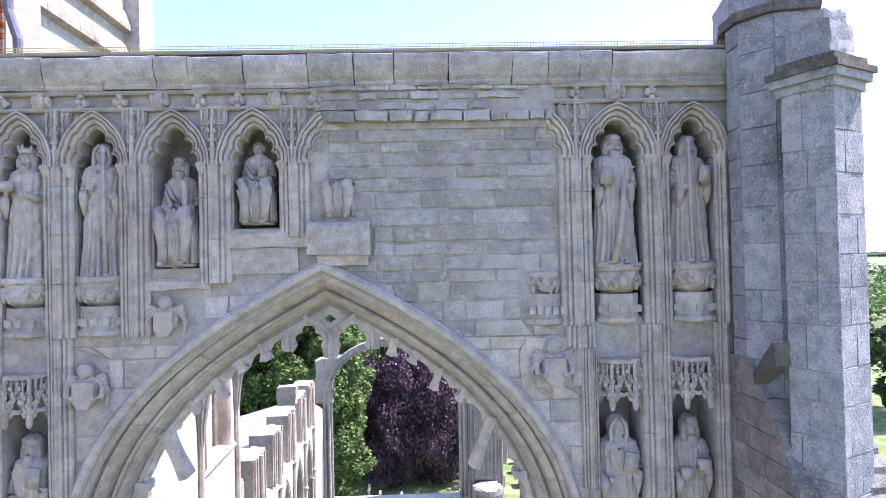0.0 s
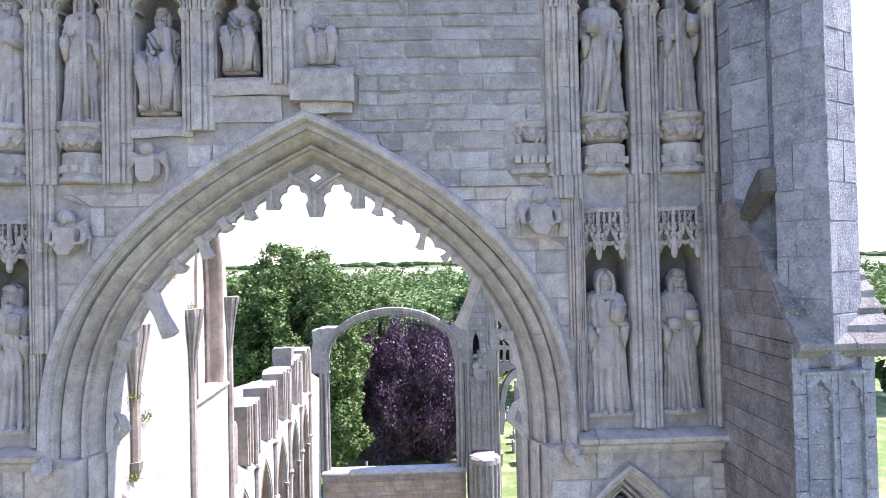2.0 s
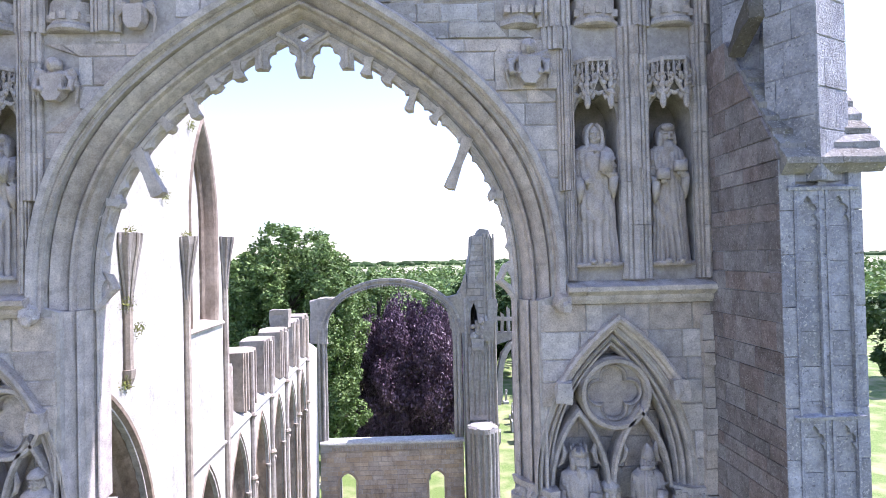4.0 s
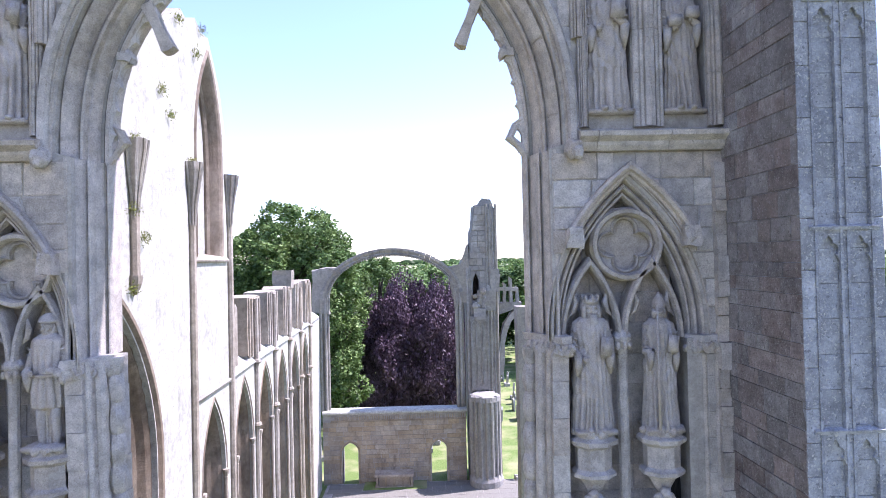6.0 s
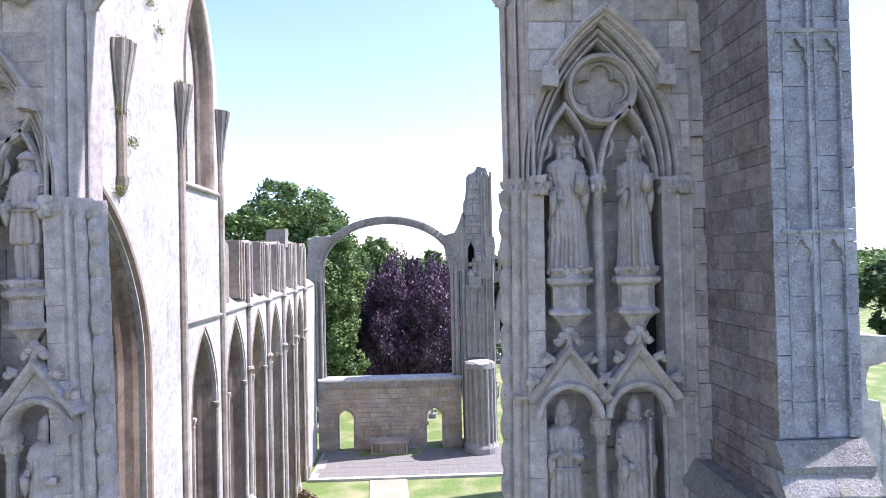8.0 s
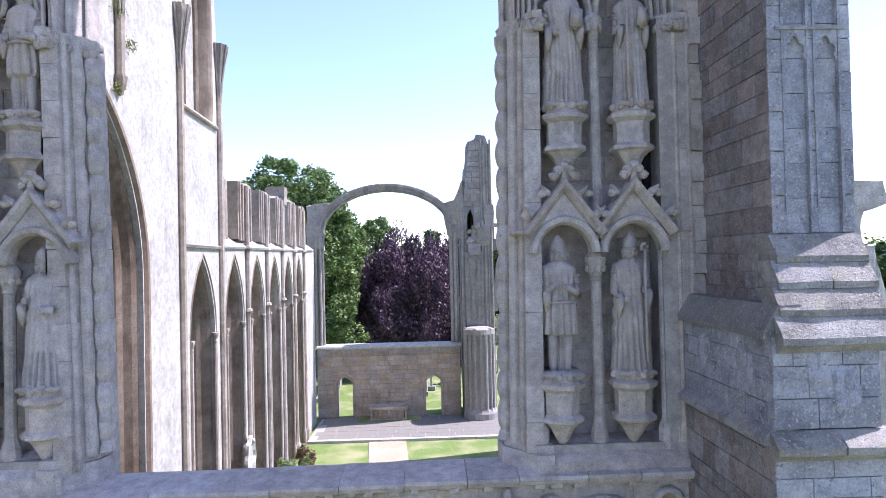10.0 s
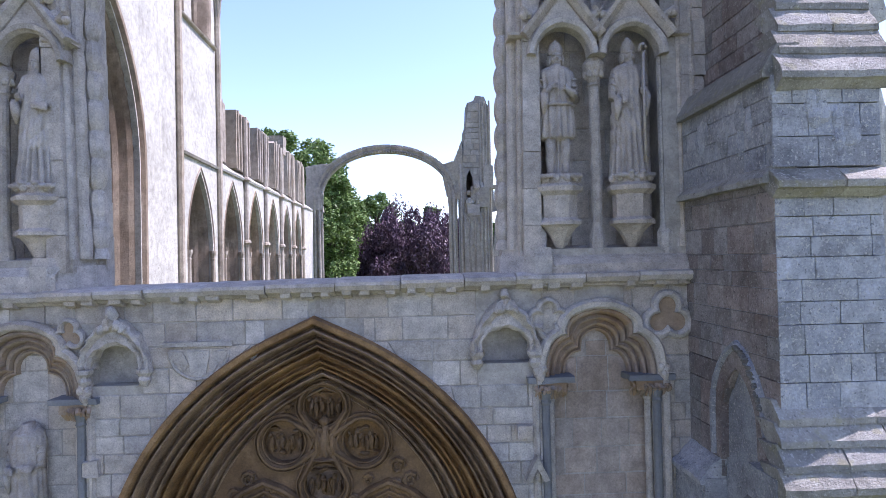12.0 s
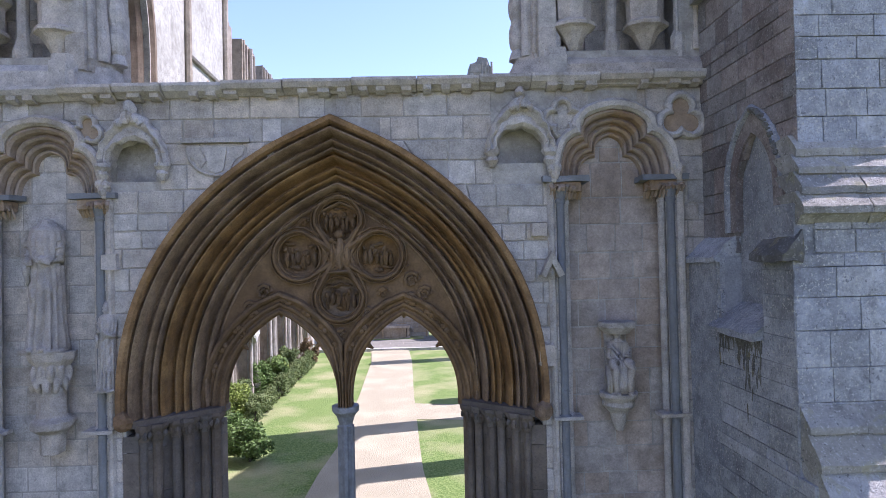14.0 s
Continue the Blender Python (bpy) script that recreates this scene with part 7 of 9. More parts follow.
bm = bmesh.new()
sweep(bm, lobes(0.0)[::-1], [(-0.012, 0.62), (-0.012, 0.55), (0.006, 0.51), (0.026, 0.515), (0.036, 0.565), (0.045, 0.57), (0.055, 0.54), (0.068, 0.55), (0.072, 0.62)], closed=True)
quat = part("quatrefoil", bm, TYMP, doorway, "carved quatrefoil with small relief scenes")
for x, z, r in QC:
    bm = bmesh.new()
    circ = [(x + (r - 0.018) * math.cos(a), z + (r - 0.018) * math.sin(a)) for a in [2 * math.pi * i / 28 for i in range(28)]]
    sweep(bm, circ, [(-0.014, 0.68), (-0.012, 0.60), (0.0, 0.565), (0.012, 0.57), (0.016, 0.61)], closed=True)
    part("ring", bm, TYMP, quat)
rnd = random.Random(12)
bm = bmesh.new()
for x, z, r in QC:                     # eroded relief: lumps standing in each roundel
    for i in range(6):
        xx, zz = x + (i - 2.5) * 0.062 + rnd.uniform(-0.015, 0.015), z - 0.05 + rnd.uniform(-0.03, 0.05)
        rz = rnd.uniform(0.07, 0.11)
        ball(bm, (xx, 0.68, zz), (rnd.uniform(0.026, 0.036), 0.085, rz), 8, 6)
        ball(bm, (xx + rnd.uniform(-0.02, 0.02), 0.65, zz + rz + 0.01), (0.024, 0.05, 0.028), 7, 5)
    for i in range(5):
        xx, zz = x + rnd.uniform(-0.15, 0.15), z + rnd.choice((-0.16, 0.13)) + rnd.uniform(-0.03, 0.03)
        ball(bm, (xx, 0.69, zz), (rnd.uniform(0.04, 0.07), 0.05, rnd.uniform(0.015, 0.03)), 8, 6)
for xx, zz, rx, rz in ((-0.11, 4.33, 0.035, 0.15), (-0.02, 4.34, 0.055, 0.2), (0.07, 4.30, 0.04, 0.15), (-0.03, 4.57, 0.045, 0.05), (-0.12, 4.50, 0.03, 0.035), (-0.04, 4.13, 0.15, 0.025)):
    ball(bm, (xx, 0.56, zz), (rx, 0.085, rz), 9, 7)
rough_up(bm, 0.02, 15)
part("relief", bm, TYMP, quat)
# scrolling foliage in the spandrels of the tympanum
for cx, cz, r in ((0.80, 4.02, 0.10), (0.95, 3.86, 0.09), (0.78, 3.80, 0.07), (0.70, 4.18, 0.06), (-0.92, 3.92, 0.09), (-1.08, 3.74, 0.08), (0.28, 3.64, 0.07), (-0.36, 3.66, 0.07), (0.46, 3.88, 0.06), (-0.04, 3.42, 0.05), (-0.04, 3.30, 0.04), (1.08, 3.55, 0.07), (-1.18, 3.45, 0.07), (0.5, 4.72, 0.05), (-0.45, 4.72, 0.05)):
    bm = bmesh.new()
    pts, rad = [], []
    for i in range(15):
        a = i * 0.75
        q = r * (1 - i / 17)
        pts.append((cx + q * math.cos(a), 0.575, cz + q * math.sin(a)))
        rad.append(0.03 * (1 - i / 25))
    tube(bm, pts, rad, 5)
    part("scroll", bm, TYMP, doorway)

# jambs: clustered shafts with a band of leaf capitals, and the middle shaft
JAMB = stone("door_jamb_stone", (0.105, 0.085, 0.07), (0.185, 0.155, 0.128), stain=(0.07, 0.065, 0.06), stain_amt=0.5, per_piece=0.12)
for sg in (-1, 1):
    x0 = -0.02
    bm = bmesh.new()
    pts = [(x0 + sg * 1.40, 0.75), (x0 + sg * 1.42, 0.62), (x0 + sg * 1.62, 0.46), (x0 + sg * 1.66, 0.40), (x0 + sg * 1.88, 0.26), (x0 + sg * 1.94, 0.14), (x0 + sg * 2.1, 0.02), (x0 + sg * 2.25, 0.0), (x0 + sg * 2.25, 0.75)]
    z = -0.2
    while z < 2.44:
        zz = min(2.45, z + random.uniform(0.3, 0.5))
        plate(bm, pts if sg < 0 else pts[::-1], [], z, zz - 0.006, "z")
        z = zz
    part("jamb", bm, JAMB, doorway)
    for k, (o, y, r) in enumerate(((1.47, 0.56, 0.055), (1.56, 0.46, 0.045), (1.70, 0.36, 0.06), (1.80, 0.27, 0.045), (1.95, 0.14, 0.055), (2.05, 0.04, 0.04))):
        bm = bmesh.new()
        lathe(bm, [(r * 1.8, -0.1), (r * 1.8, 0.3), (r * 1.3, 0.42), (r, 0.48), (r, 2.36), (r * 1.25, 2.38)], x0 + sg * o, y, 9)
        rough_up(bm, 0.008, 9, k)
        part("shaft", bm, JAMB, doorway, "slim dark shaft" if k in (1, 3) else "")
        bm = bmesh.new()
        lathe(bm, [(r * 1.1, 2.36), (r * 1.5, 2.46), (r * 2.1, 2.52), (r * 2.1, 2.56)], x0 + sg * o, y, 8)
        for i in range(6):
            a = 2 * math.pi * i / 6
            ball(bm, (x0 + sg * o + r * 1.5 * math.cos(a), y + r * 1.5 * math.sin(a), 2.45), (0.03, 0.03, 0.045), 6, 4)
        rough_up(bm, 0.015, 16, k + sg)
        part("capital", bm, JAMB, doorway)
    bm = bmesh.new()
    pts = [(x0 + sg * 1.36, 0.75), (x0 + sg * 1.38, 0.52), (x0 + sg * 1.60, 0.34), (x0 + sg * 1.85, 0.14), (x0 + sg * 2.12, -0.04), (x0 + sg * 2.2, -0.04), (x0 + sg * 2.2, 0.75)]
    plate(bm, pts if sg < 0 else pts[::-1], [], 2.54, 2.615, "z")
    part("abacus", bm, JAMB, doorway)
bm = bmesh.new()
lathe(bm, [(0.13, -0.1), (0.13, 0.25), (0.10, 0.35), (0.075, 0.4), (0.075, 2.3), (0.09, 2.32), (0.08, 2.35), (0.11, 2.44), (0.16, 2.50), (0.16, 2.56)], -0.01, 0.66, 10)
for sx, sy in ((-0.06, 0.0), (0.06, 0.0), (0, -0.06)):
    lathe(bm, [(0.04, 0.4), (0.04, 2.33)], -0.01 + sx, 0.66 + sy, 7)
part("middle_shaft", bm, stone("blue_grey_shaft_stone", (0.2, 0.205, 0.215), (0.27, 0.275, 0.285), per_piece=0.05), doorway, "blue-grey clustered middle shaft of the doorway")

# ---- lower stage: blind arches, roundels, empty niches ----
TAN = stone("tan_moulded_stone", (0.29, 0.21, 0.145), (0.41, 0.315, 0.23), stain=(0.13, 0.08, 0.06), stain_amt=0.6, per_piece=0.08)
SLATE = stone("slate_grey_abacus_stone", (0.17, 0.175, 0.185), (0.24, 0.245, 0.25), per_piece=0.05, grit=0.4)


def trefoil(cx, zs, a, cusp, h, n=16):
    """Trefoiled head of half width a: two low side lobes meeting a pointed top lobe at the cusps."""
    left = []
    for p0, p1, p2, i0 in (((-a, 0), (-a * 0.97, cusp[1] * 0.95), (-cusp[0], cusp[1]), 0), ((-cusp[0], cusp[1]), (-cusp[0] * 1.12, cusp[1] + (h - cusp[1]) * 0.85), (0, h), 1)):
        for i in range(i0, n):
            u = i / (n - 1)
            left.append(tuple(p0[k] * (1 - u) ** 2 + p1[k] * 2 * u * (1 - u) + p2[k] * u * u for k in (0, 1)))
    return [(cx + x, zs + z) for x, z in left] + [(cx - x, zs + z) for x, z in reversed(left[:-1])]


def base_niche(cx, m):
    n = empty("blind_niche", "tall blind niche with a moulded trefoiled head", "niche", (0, 0, 0), "lower niches", "structure")
    D = 0.12 if cx > 0 else 0.03
    inner = trefoil(cx, 5.0 + D, 0.35, (0.16, 0.24), 0.47)
    outer = trefoil(cx, 5.0 + D, 0.62, (0.37, 0.46), 0.74)
    prof = [(-0.02, 0.22), (0.0, 0.19), (0.03, 0.15), (0.1, 0.14), (0.15, 0.17), (0.2, 0.175), (0.24, 0.11), (0.33, 0.09), (0.40, 0.115), (0.46, 0.13), (0.5, 0.06), (0.58, 0.035), (0.66, 0.06), (0.72, 0.08), (0.76, 0.0), (0.85, -0.03), (0.94, -0.02), (1.0, 0.02)]
    for i0, i1 in ((0, 10), (10, 20), (20, 30), (30, 40), (40, 50), (50, 60)):
        bm = bmesh.new()
        loft(bm, inner[i0:i1 + 1], outer[i0:i1 + 1], prof)
        part("moulded_stone", bm, TAN, n)
    bm = bmesh.new()
    sweep(bm, outer, [(-0.01, 0.05), (-0.01, -0.04), (0.02, -0.085), (0.07, -0.10), (0.10, -0.05), (0.105, 0.05)])
    for sg in (-1, 1):
        for o, z, r in ((0.67, 5.02, 0.055), (0.70, 5.08, 0.05), (0.64, 5.09, 0.05), (0.68, 4.97, 0.035)):
            ball(bm, (cx + sg * o, -0.06, z + D), (r, r, r * 1.1), 8, 6)
    rough_up(bm, 0.012, 9, cx)
    part("hood_mould", bm, CARVED, n)
    for sg in (-1, 1):
        bm = bmesh.new()
        box(bm, min(cx + sg * 0.29, cx + sg * 0.80), max(cx + sg * 0.29, cx + sg * 0.80), -0.07, 0.2, 4.945 + D, 5.005 + D)
        bmesh.ops.subdivide_edges(bm, edges=bm.edges[:], cuts=2, use_grid_fill=True)
        rough_up(bm, 0.014, 9, cx)
        part("abacus", bm, SLATE, n)
        bm = bmesh.new()
        rnd = random.Random(5 + sg)
        box(bm, min(cx + sg * 0.38, cx + sg * 0.68), max(cx + sg * 0.38, cx + sg * 0.68), -0.02, 0.2, 4.84 + D, 4.945 + D)
        for i in range(11):
            x = cx + sg * (0.36 + 0.035 * i)
            y = 0.08 - 0.12 * min(1, i / 6)
            tube(bm, [(x, y + 0.04, 4.76 + D), (x, y + 0.01, 4.82 + D), (x + rnd.uniform(-0.02, 0.02), y - 0.03, 4.90 + D), (x + rnd.uniform(-0.03, 0.03), y - 0.05, 4.87 + D), (x, y - 0.04, 4.84 + D)], [0.012, 0.02, 0.024, 0.022, 0.012], 6)
        rough_up(bm, 0.014, 22, cx)
        part("capital", bm, TAN, n, "leafy carved capital")
        for o, y, rr in ((0.535, 0.09, 0.04), (0.605, 0.0, 0.045)):
            bm = bmesh.new()
            lathe(bm, [(rr, -0.1), (rr, 2.48), (rr * 1.6, 2.5), (rr * 1.6, 2.53), (rr, 2.56), (rr, 4.70 + D), (rr * 1.3, 4.73 + D), (rr * 1.1, 4.76 + D), (rr * 1.7, 4.86 + D)], cx + sg * o, y, 10)
            part("shaft", bm, SLATE if rr > 0.042 else CARVED, n)
        bm = bmesh.new()
        xa, xb = sorted((cx + sg * 0.67, cx + sg * 0.75))
        plate(bm, [(xa, 0.03), (xa, -0.02), (xa + 0.03, -0.045), (xb - 0.02, -0.045), (xb, -0.01), (xb, 0.03)], [], 0.0, 4.945 + D, "z")
        part("roll", bm, CARVED, n)
        bm = bmesh.new()
        box(bm, min(cx + sg * 0.42, cx + sg * 0.74), max(cx + sg * 0.42, cx + sg * 0.74), -0.07, 0.14, 2.50, 2.535)
        part("ledge", bm, CARVED, n)


for cx, m in BASE:
    base_niche(cx, m)


def blind_hood(cx, w, zs, za):
    b = empty("blind_arch", "small blind arch under a heavy eroded gable", "arch", (0, 0, 0), "small blind arches", "structure")
    inn = arch(cx, w, zs, zs + w * 0.52, 16, 0.02)
    out = arch(cx, w + 0.26, zs, za, 16, -0.02)
    bm = bmesh.new()
    loft(bm, inn, out, [(0.0, 0.1), (0.0, -0.05), (0.12, -0.09), (0.3, -0.085), (0.45, -0.06), (0.6, -0.09), (0.8, -0.12), (0.95, -0.10), (1.0, 0.03)])
    for i in range(5):
        ball(bm, (cx + (i - 2) * 0.05, -0.10, za - 0.10 - 0.03 * abs(i - 2)), (0.045, 0.05, 0.06), 8, 6)
    ball(bm, (cx, -0.09, za - 0.0), (0.06, 0.06, 0.07), 8, 6)
    bmesh.ops.subdivide_edges(bm, edges=bm.edges[:], cuts=1, use_grid_fill=True)
    rough_up(bm, 0.03, 11, cx)
    part("gable", bm, CARVED, b, "eroded lumpy stone gable")
    for sg in (-1, 1):
        bm = bmesh.new()
        lathe(bm, [(0.03, zs - 0.17), (0.07, zs - 0.1), (0.05, zs - 0.06), (0.085, zs - 0.02), (0.085, zs + 0.02)], cx + sg * (w / 2 + 0.06), -0.05, 8)
        rough_up(bm, 0.012, 14, cx)
        part("stop", bm, CARVED, b)


blind_hood(2.02, 0.50, 5.40, 6.02)
blind_hood(-2.10, 0.50, 5.32, 5.92)


def roundel(cx, cz, r, foils):
    bm = bmesh.new()
    pts = []
    ring_r, off = (r * 0.56, r * 0.50) if foils == 3 else (r * 0.48, r * 0.56)
    for i in range(72):
        a = 2 * math.pi * i / 72 + math.pi / 2
        best = 0.0
        for k in range(foils):
            b = off * math.cos(a - math.pi / 2 - 2 * math.pi * k / foils)
            disc = ring_r ** 2 - off ** 2 + b * b
            if disc > 0:
                best = max(best, b + math.sqrt(disc))
        pts.append((cx + best * math.cos(a), cz + best * math.sin(a)))
    q = r / 0.22
    sweep(bm, pts, [(-0.045 * q, 0.03), (-0.045 * q, -0.03), (-0.03 * q, -0.06), (0.0, -0.075), (0.022 * q, -0.06), (0.035 * q, -0.03), (0.035 * q, 0.03)], closed=True)
    o = part("roundel", bm, CARVED, lower, "moulded foiled roundel")
    bm = bmesh.new()
    plate(bm, pts, [], -0.012, 0.02)
    part("back", bm, TAN if foils == 3 else CARVED, o)
    if foils == 3:
        return
    bm = bmesh.new()
    sm = [(cx + (x - cx) * 0.55, cz + (z - cz) * 0.55) for x, z in pts]
    sweep(bm, sm, [(-0.015, 0.03), (-0.015, 0.0), (0.0, -0.02), (0.015, 0.0), (0.015, 0.03)], closed=True)
    part("inner_foil", bm, CARVED, o)


roundel(2.49, 5.75, 0.19, 4)
roundel(3.79, 5.74, 0.235, 3)
roundel(-2.58, 5.70, 0.145, 3)
# cut-down shield panel, a little gable bracket and side blocks
bm = bmesh.new()
plate(bm, [(-1.60, 5.55), (-0.88, 5.55), (-0.88, 5.6), (-1.60, 5.6)], [], -0.05, 0.02)
part("label_mould", bm, CARVED, lower)
bm = bmesh.new()
ringp = [(-1.24 + 0.31 * math.cos(a), 5.50 + 0.30 * math.sin(a)) for a in [math.radians(180 + 180 * i / 16) for i in range(17)]]
sweep(bm, ringp[::-1], [(-0.02, 0.02), (-0.02, -0.02), (0.0, -0.03), (0.02, -0.01), (0.02, 0.02)])
for sg in (-1, 1):
    plate(bm, [(-1.24 + sg * 0.30, 5.5), (-1.24 + sg * 0.17, 5.5), (-1.24 + sg * 0.10, 5.36), (-1.24 + sg * 0.16, 5.28), (-1.24 + sg * 0.20, 5.36), (-1.24 + sg * 0.29, 5.42)][::sg], [], -0.03, 0.02)
plate(bm, [(-1.36, 5.5), (-1.12, 5.5), (-1.16, 5.26), (-1.24, 5.22), (-1.32, 5.26)], [], -0.03, 0.02)
plate(bm, [(-1.24 + 0.30 * math.cos(a), 5.52 + 0.31 * math.sin(a)) for a in [math.radians(180 + 180 * i / 16) for i in range(17)]], [], -0.012, 0.02)
part("shield_panel", bm, CARVED, lower, "cut-down carved shield in a roundel")
bm = bmesh.new()
sweep(bm, [(2.22, 4.05), (2.32, 4.25), (2.42, 4.05)], [(-0.03, 0.05), (-0.03, -0.12), (0.03, -0.14), (0.03, 0.05)])
ball(bm, (2.32, -0.03, 4.08), (0.05, 0.06, 0.08), 7, 5)
part("gable_bracket", bm, CARVED, lower)
for x, z, h in ((2.26, 3.2, 0.22), (-2.36, 4.3, 0.16), (2.2, 4.55, 0.14)):
    bm = bmesh.new()
    box(bm, x - 0.08, x + 0.08, -0.07, 0.03, z - h / 2, z + h / 2)
    bmesh.ops.subdivide_edges(bm, edges=bm.edges[:], cuts=2, use_grid_fill=True)
    rough_up(bm, 0.02, 10, x)
    part("stump", bm, CARVED, lower)

# ---- buttress ----
SIDE = stone("brownish_side_stone", (0.235, 0.205, 0.195), (0.34, 0.305, 0.29), stain=(0.12, 0.075, 0.065), stain_amt=0.65, per_piece=0.22, speck=0.35, pits=0.7, grit=1.0, bump=1.0)
butt = empty("buttress", "tall weathered grey stone buttress with sloping set-offs", "buttress", kind="structure")


def prism(name, poly, z0, z1, material, parent, sub=0, amp=0.0):
    bm = bmesh.new()
    plate(bm, poly, [], z0, z1, "z")
    if sub:
        bmesh.ops.subdivide_edges(bm, edges=bm.edges[:], cuts=sub, use_grid_fill=True)
        rough_up(bm, amp, 6, z0)
    return part(name, bm, material, parent)


def rect(x0, x1, y0, y1):
    return [(x0, y0), (x1, y0), (x1, y1), (x0, y1)]


BJOINT = stone("buttress_joint", (0.28, 0.285, 0.305), (0.38, 0.385, 0.41), stain_amt=0.6, per_piece=0.0)
# cores stand a joint's depth behind the facing stones
prism("core", rect(4.262, 5.0, -1.296, 1.1), 7.8, 14.75, BJOINT, butt)
prism("core", rect(4.11, 4.92, -1.62, 1.1), 4.2, 5.6, BJOINT, butt)
prism("core", rect(4.032, 4.92, -1.62, 1.1), 5.42, 7.9, BJOINT, butt)
prism("core", rect(3.862, 5.3, -1.838, 1.1), 2.3, 3.56, BJOINT, butt)
prism("core", rect(3.862, 5.3, -1.838, -1.42), 3.56, 4.22, BJOINT, butt)
prism("core", rect(3.862, 5.3, -0.66, 1.1), 3.56, 4.22, BJOINT, butt)
prism("core", rect(4.09, 5.3, -1.838, 1.1), 3.56, 4.62, BJOINT, butt)
prism("core", rect(3.852, 5.7, -2.038, 1.1), -0.2, 2.44, BJOINT, butt)
ANG = math.radians(62)
FC = Vector((4.56, -1.45))
S = 0.48
LC = FC + S * Vector((-math.cos(ANG), math.sin(ANG)))
RC = FC + S * Vector((math.sin(ANG), math.cos(ANG)))
BC = LC + RC - FC
shaft_poly = [(FC.x, FC.y + 0.012), (RC.x - 0.012, RC.y), (BC.x, BC.y), (LC.x + 0.012, LC.y)]
prism("core", shaft_poly, 14.4, 18.58, BJOINT, butt)
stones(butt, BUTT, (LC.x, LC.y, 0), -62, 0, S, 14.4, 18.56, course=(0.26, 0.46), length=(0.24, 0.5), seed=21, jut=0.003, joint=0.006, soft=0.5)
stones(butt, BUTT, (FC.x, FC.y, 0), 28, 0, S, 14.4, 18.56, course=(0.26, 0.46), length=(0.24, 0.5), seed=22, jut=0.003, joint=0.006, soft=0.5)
for k, (g, z0, z1) in enumerate(((0.03, 18.54, 18.62), (0.075, 18.62, 18.70), (0.10, 18.70, 18.76), (0.04, 18.76, 18.84))):
    mid = (FC + BC) / 2
    poly = [tuple(Vector(p) + (Vector(p) - mid).normalized() * g * 1.3) for p in (FC, RC, BC, LC)]
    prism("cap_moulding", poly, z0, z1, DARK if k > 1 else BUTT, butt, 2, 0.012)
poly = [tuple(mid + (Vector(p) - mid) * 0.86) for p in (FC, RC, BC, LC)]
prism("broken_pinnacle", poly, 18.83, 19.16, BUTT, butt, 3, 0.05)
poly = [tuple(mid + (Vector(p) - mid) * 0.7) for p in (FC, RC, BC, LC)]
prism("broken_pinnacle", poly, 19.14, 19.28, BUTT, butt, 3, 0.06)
# stair turret behind the shaft
tp = [(4.5, 0.2), (4.36, -0.14), (4.28, -0.16), (4.26, -0.42), (4.48, -0.72), (4.86, -0.78), (5.1, -0.4), (5.1, 1.1), (4.6, 1.1)]
prism("turret_core", [(x + 0.012, y + 0.008) for x, y in tp], 13.6, 19.55, BJOINT, butt)
for (xa, ya), (xb, yb), sd in (((4.26, -0.16), (4.26, -0.42), 31), ((4.26, -0.42), (4.48, -0.72), 32), ((4.48, -0.72), (4.86, -0.78), 33)):
    L = math.hypot(xb - xa, yb - ya)
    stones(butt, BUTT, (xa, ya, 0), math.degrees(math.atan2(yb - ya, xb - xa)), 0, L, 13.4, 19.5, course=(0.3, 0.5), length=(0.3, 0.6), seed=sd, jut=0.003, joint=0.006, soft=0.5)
prism("turret_cap", [(4.4, 0.3), (4.22, -0.1), (4.2, -0.44), (4.46, -0.78), (4.9, -0.84), (5.15, -0.4), (5.15, 0.9), (4.6, 0.9)], 19.5, 19.6, DARK, butt, 2, 0.02)
prism("turret_cap", [(4.5, 0.3), (4.34, -0.1), (4.32, -0.4), (4.52, -0.68), (4.86, -0.72), (5.05, -0.4), (5.05, 0.9), (4.65, 0.9)], 19.6, 20.1, BUTT, butt, 3, 0.03)
# facing stones, stage by stage: front and side
for k, (x0, x1, yf, z0, z1, co, ln) in enumerate(((4.25, 5.0, -1.345, 8.72, 14.6, (0.26, 0.5), (0.22, 0.4)), (4.02, 4.92, -1.68, 7.1, 7.86, (0.2, 0.3), (0.3, 0.6)), (4.02, 4.92, -1.68, 5.1, 7.0, (0.15, 0.26), (0.2, 0.52)), (3.85, 5.3, -1.85, 2.4, 4.23, (0.16, 0.3), (0.25, 0.6)), (3.84, 5.7, -2.05, -0.1, 2.5, (0.26, 0.36), (0.4, 0.75)))):
    pan = []
    if k == 0:
        pan = [rect_hole(4.40, 4.60, 8.6, 14.32), rect_hole(4.68, 4.88, 8.6, 14.32)]
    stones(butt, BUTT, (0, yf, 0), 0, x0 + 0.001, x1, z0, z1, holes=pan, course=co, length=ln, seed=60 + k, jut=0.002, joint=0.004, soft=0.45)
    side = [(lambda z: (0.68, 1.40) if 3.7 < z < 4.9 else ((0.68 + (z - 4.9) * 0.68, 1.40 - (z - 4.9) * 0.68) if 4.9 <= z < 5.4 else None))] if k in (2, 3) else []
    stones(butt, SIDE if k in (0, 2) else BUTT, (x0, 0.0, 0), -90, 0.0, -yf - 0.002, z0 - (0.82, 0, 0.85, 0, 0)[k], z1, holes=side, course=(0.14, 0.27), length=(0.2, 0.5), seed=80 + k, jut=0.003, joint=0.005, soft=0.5)
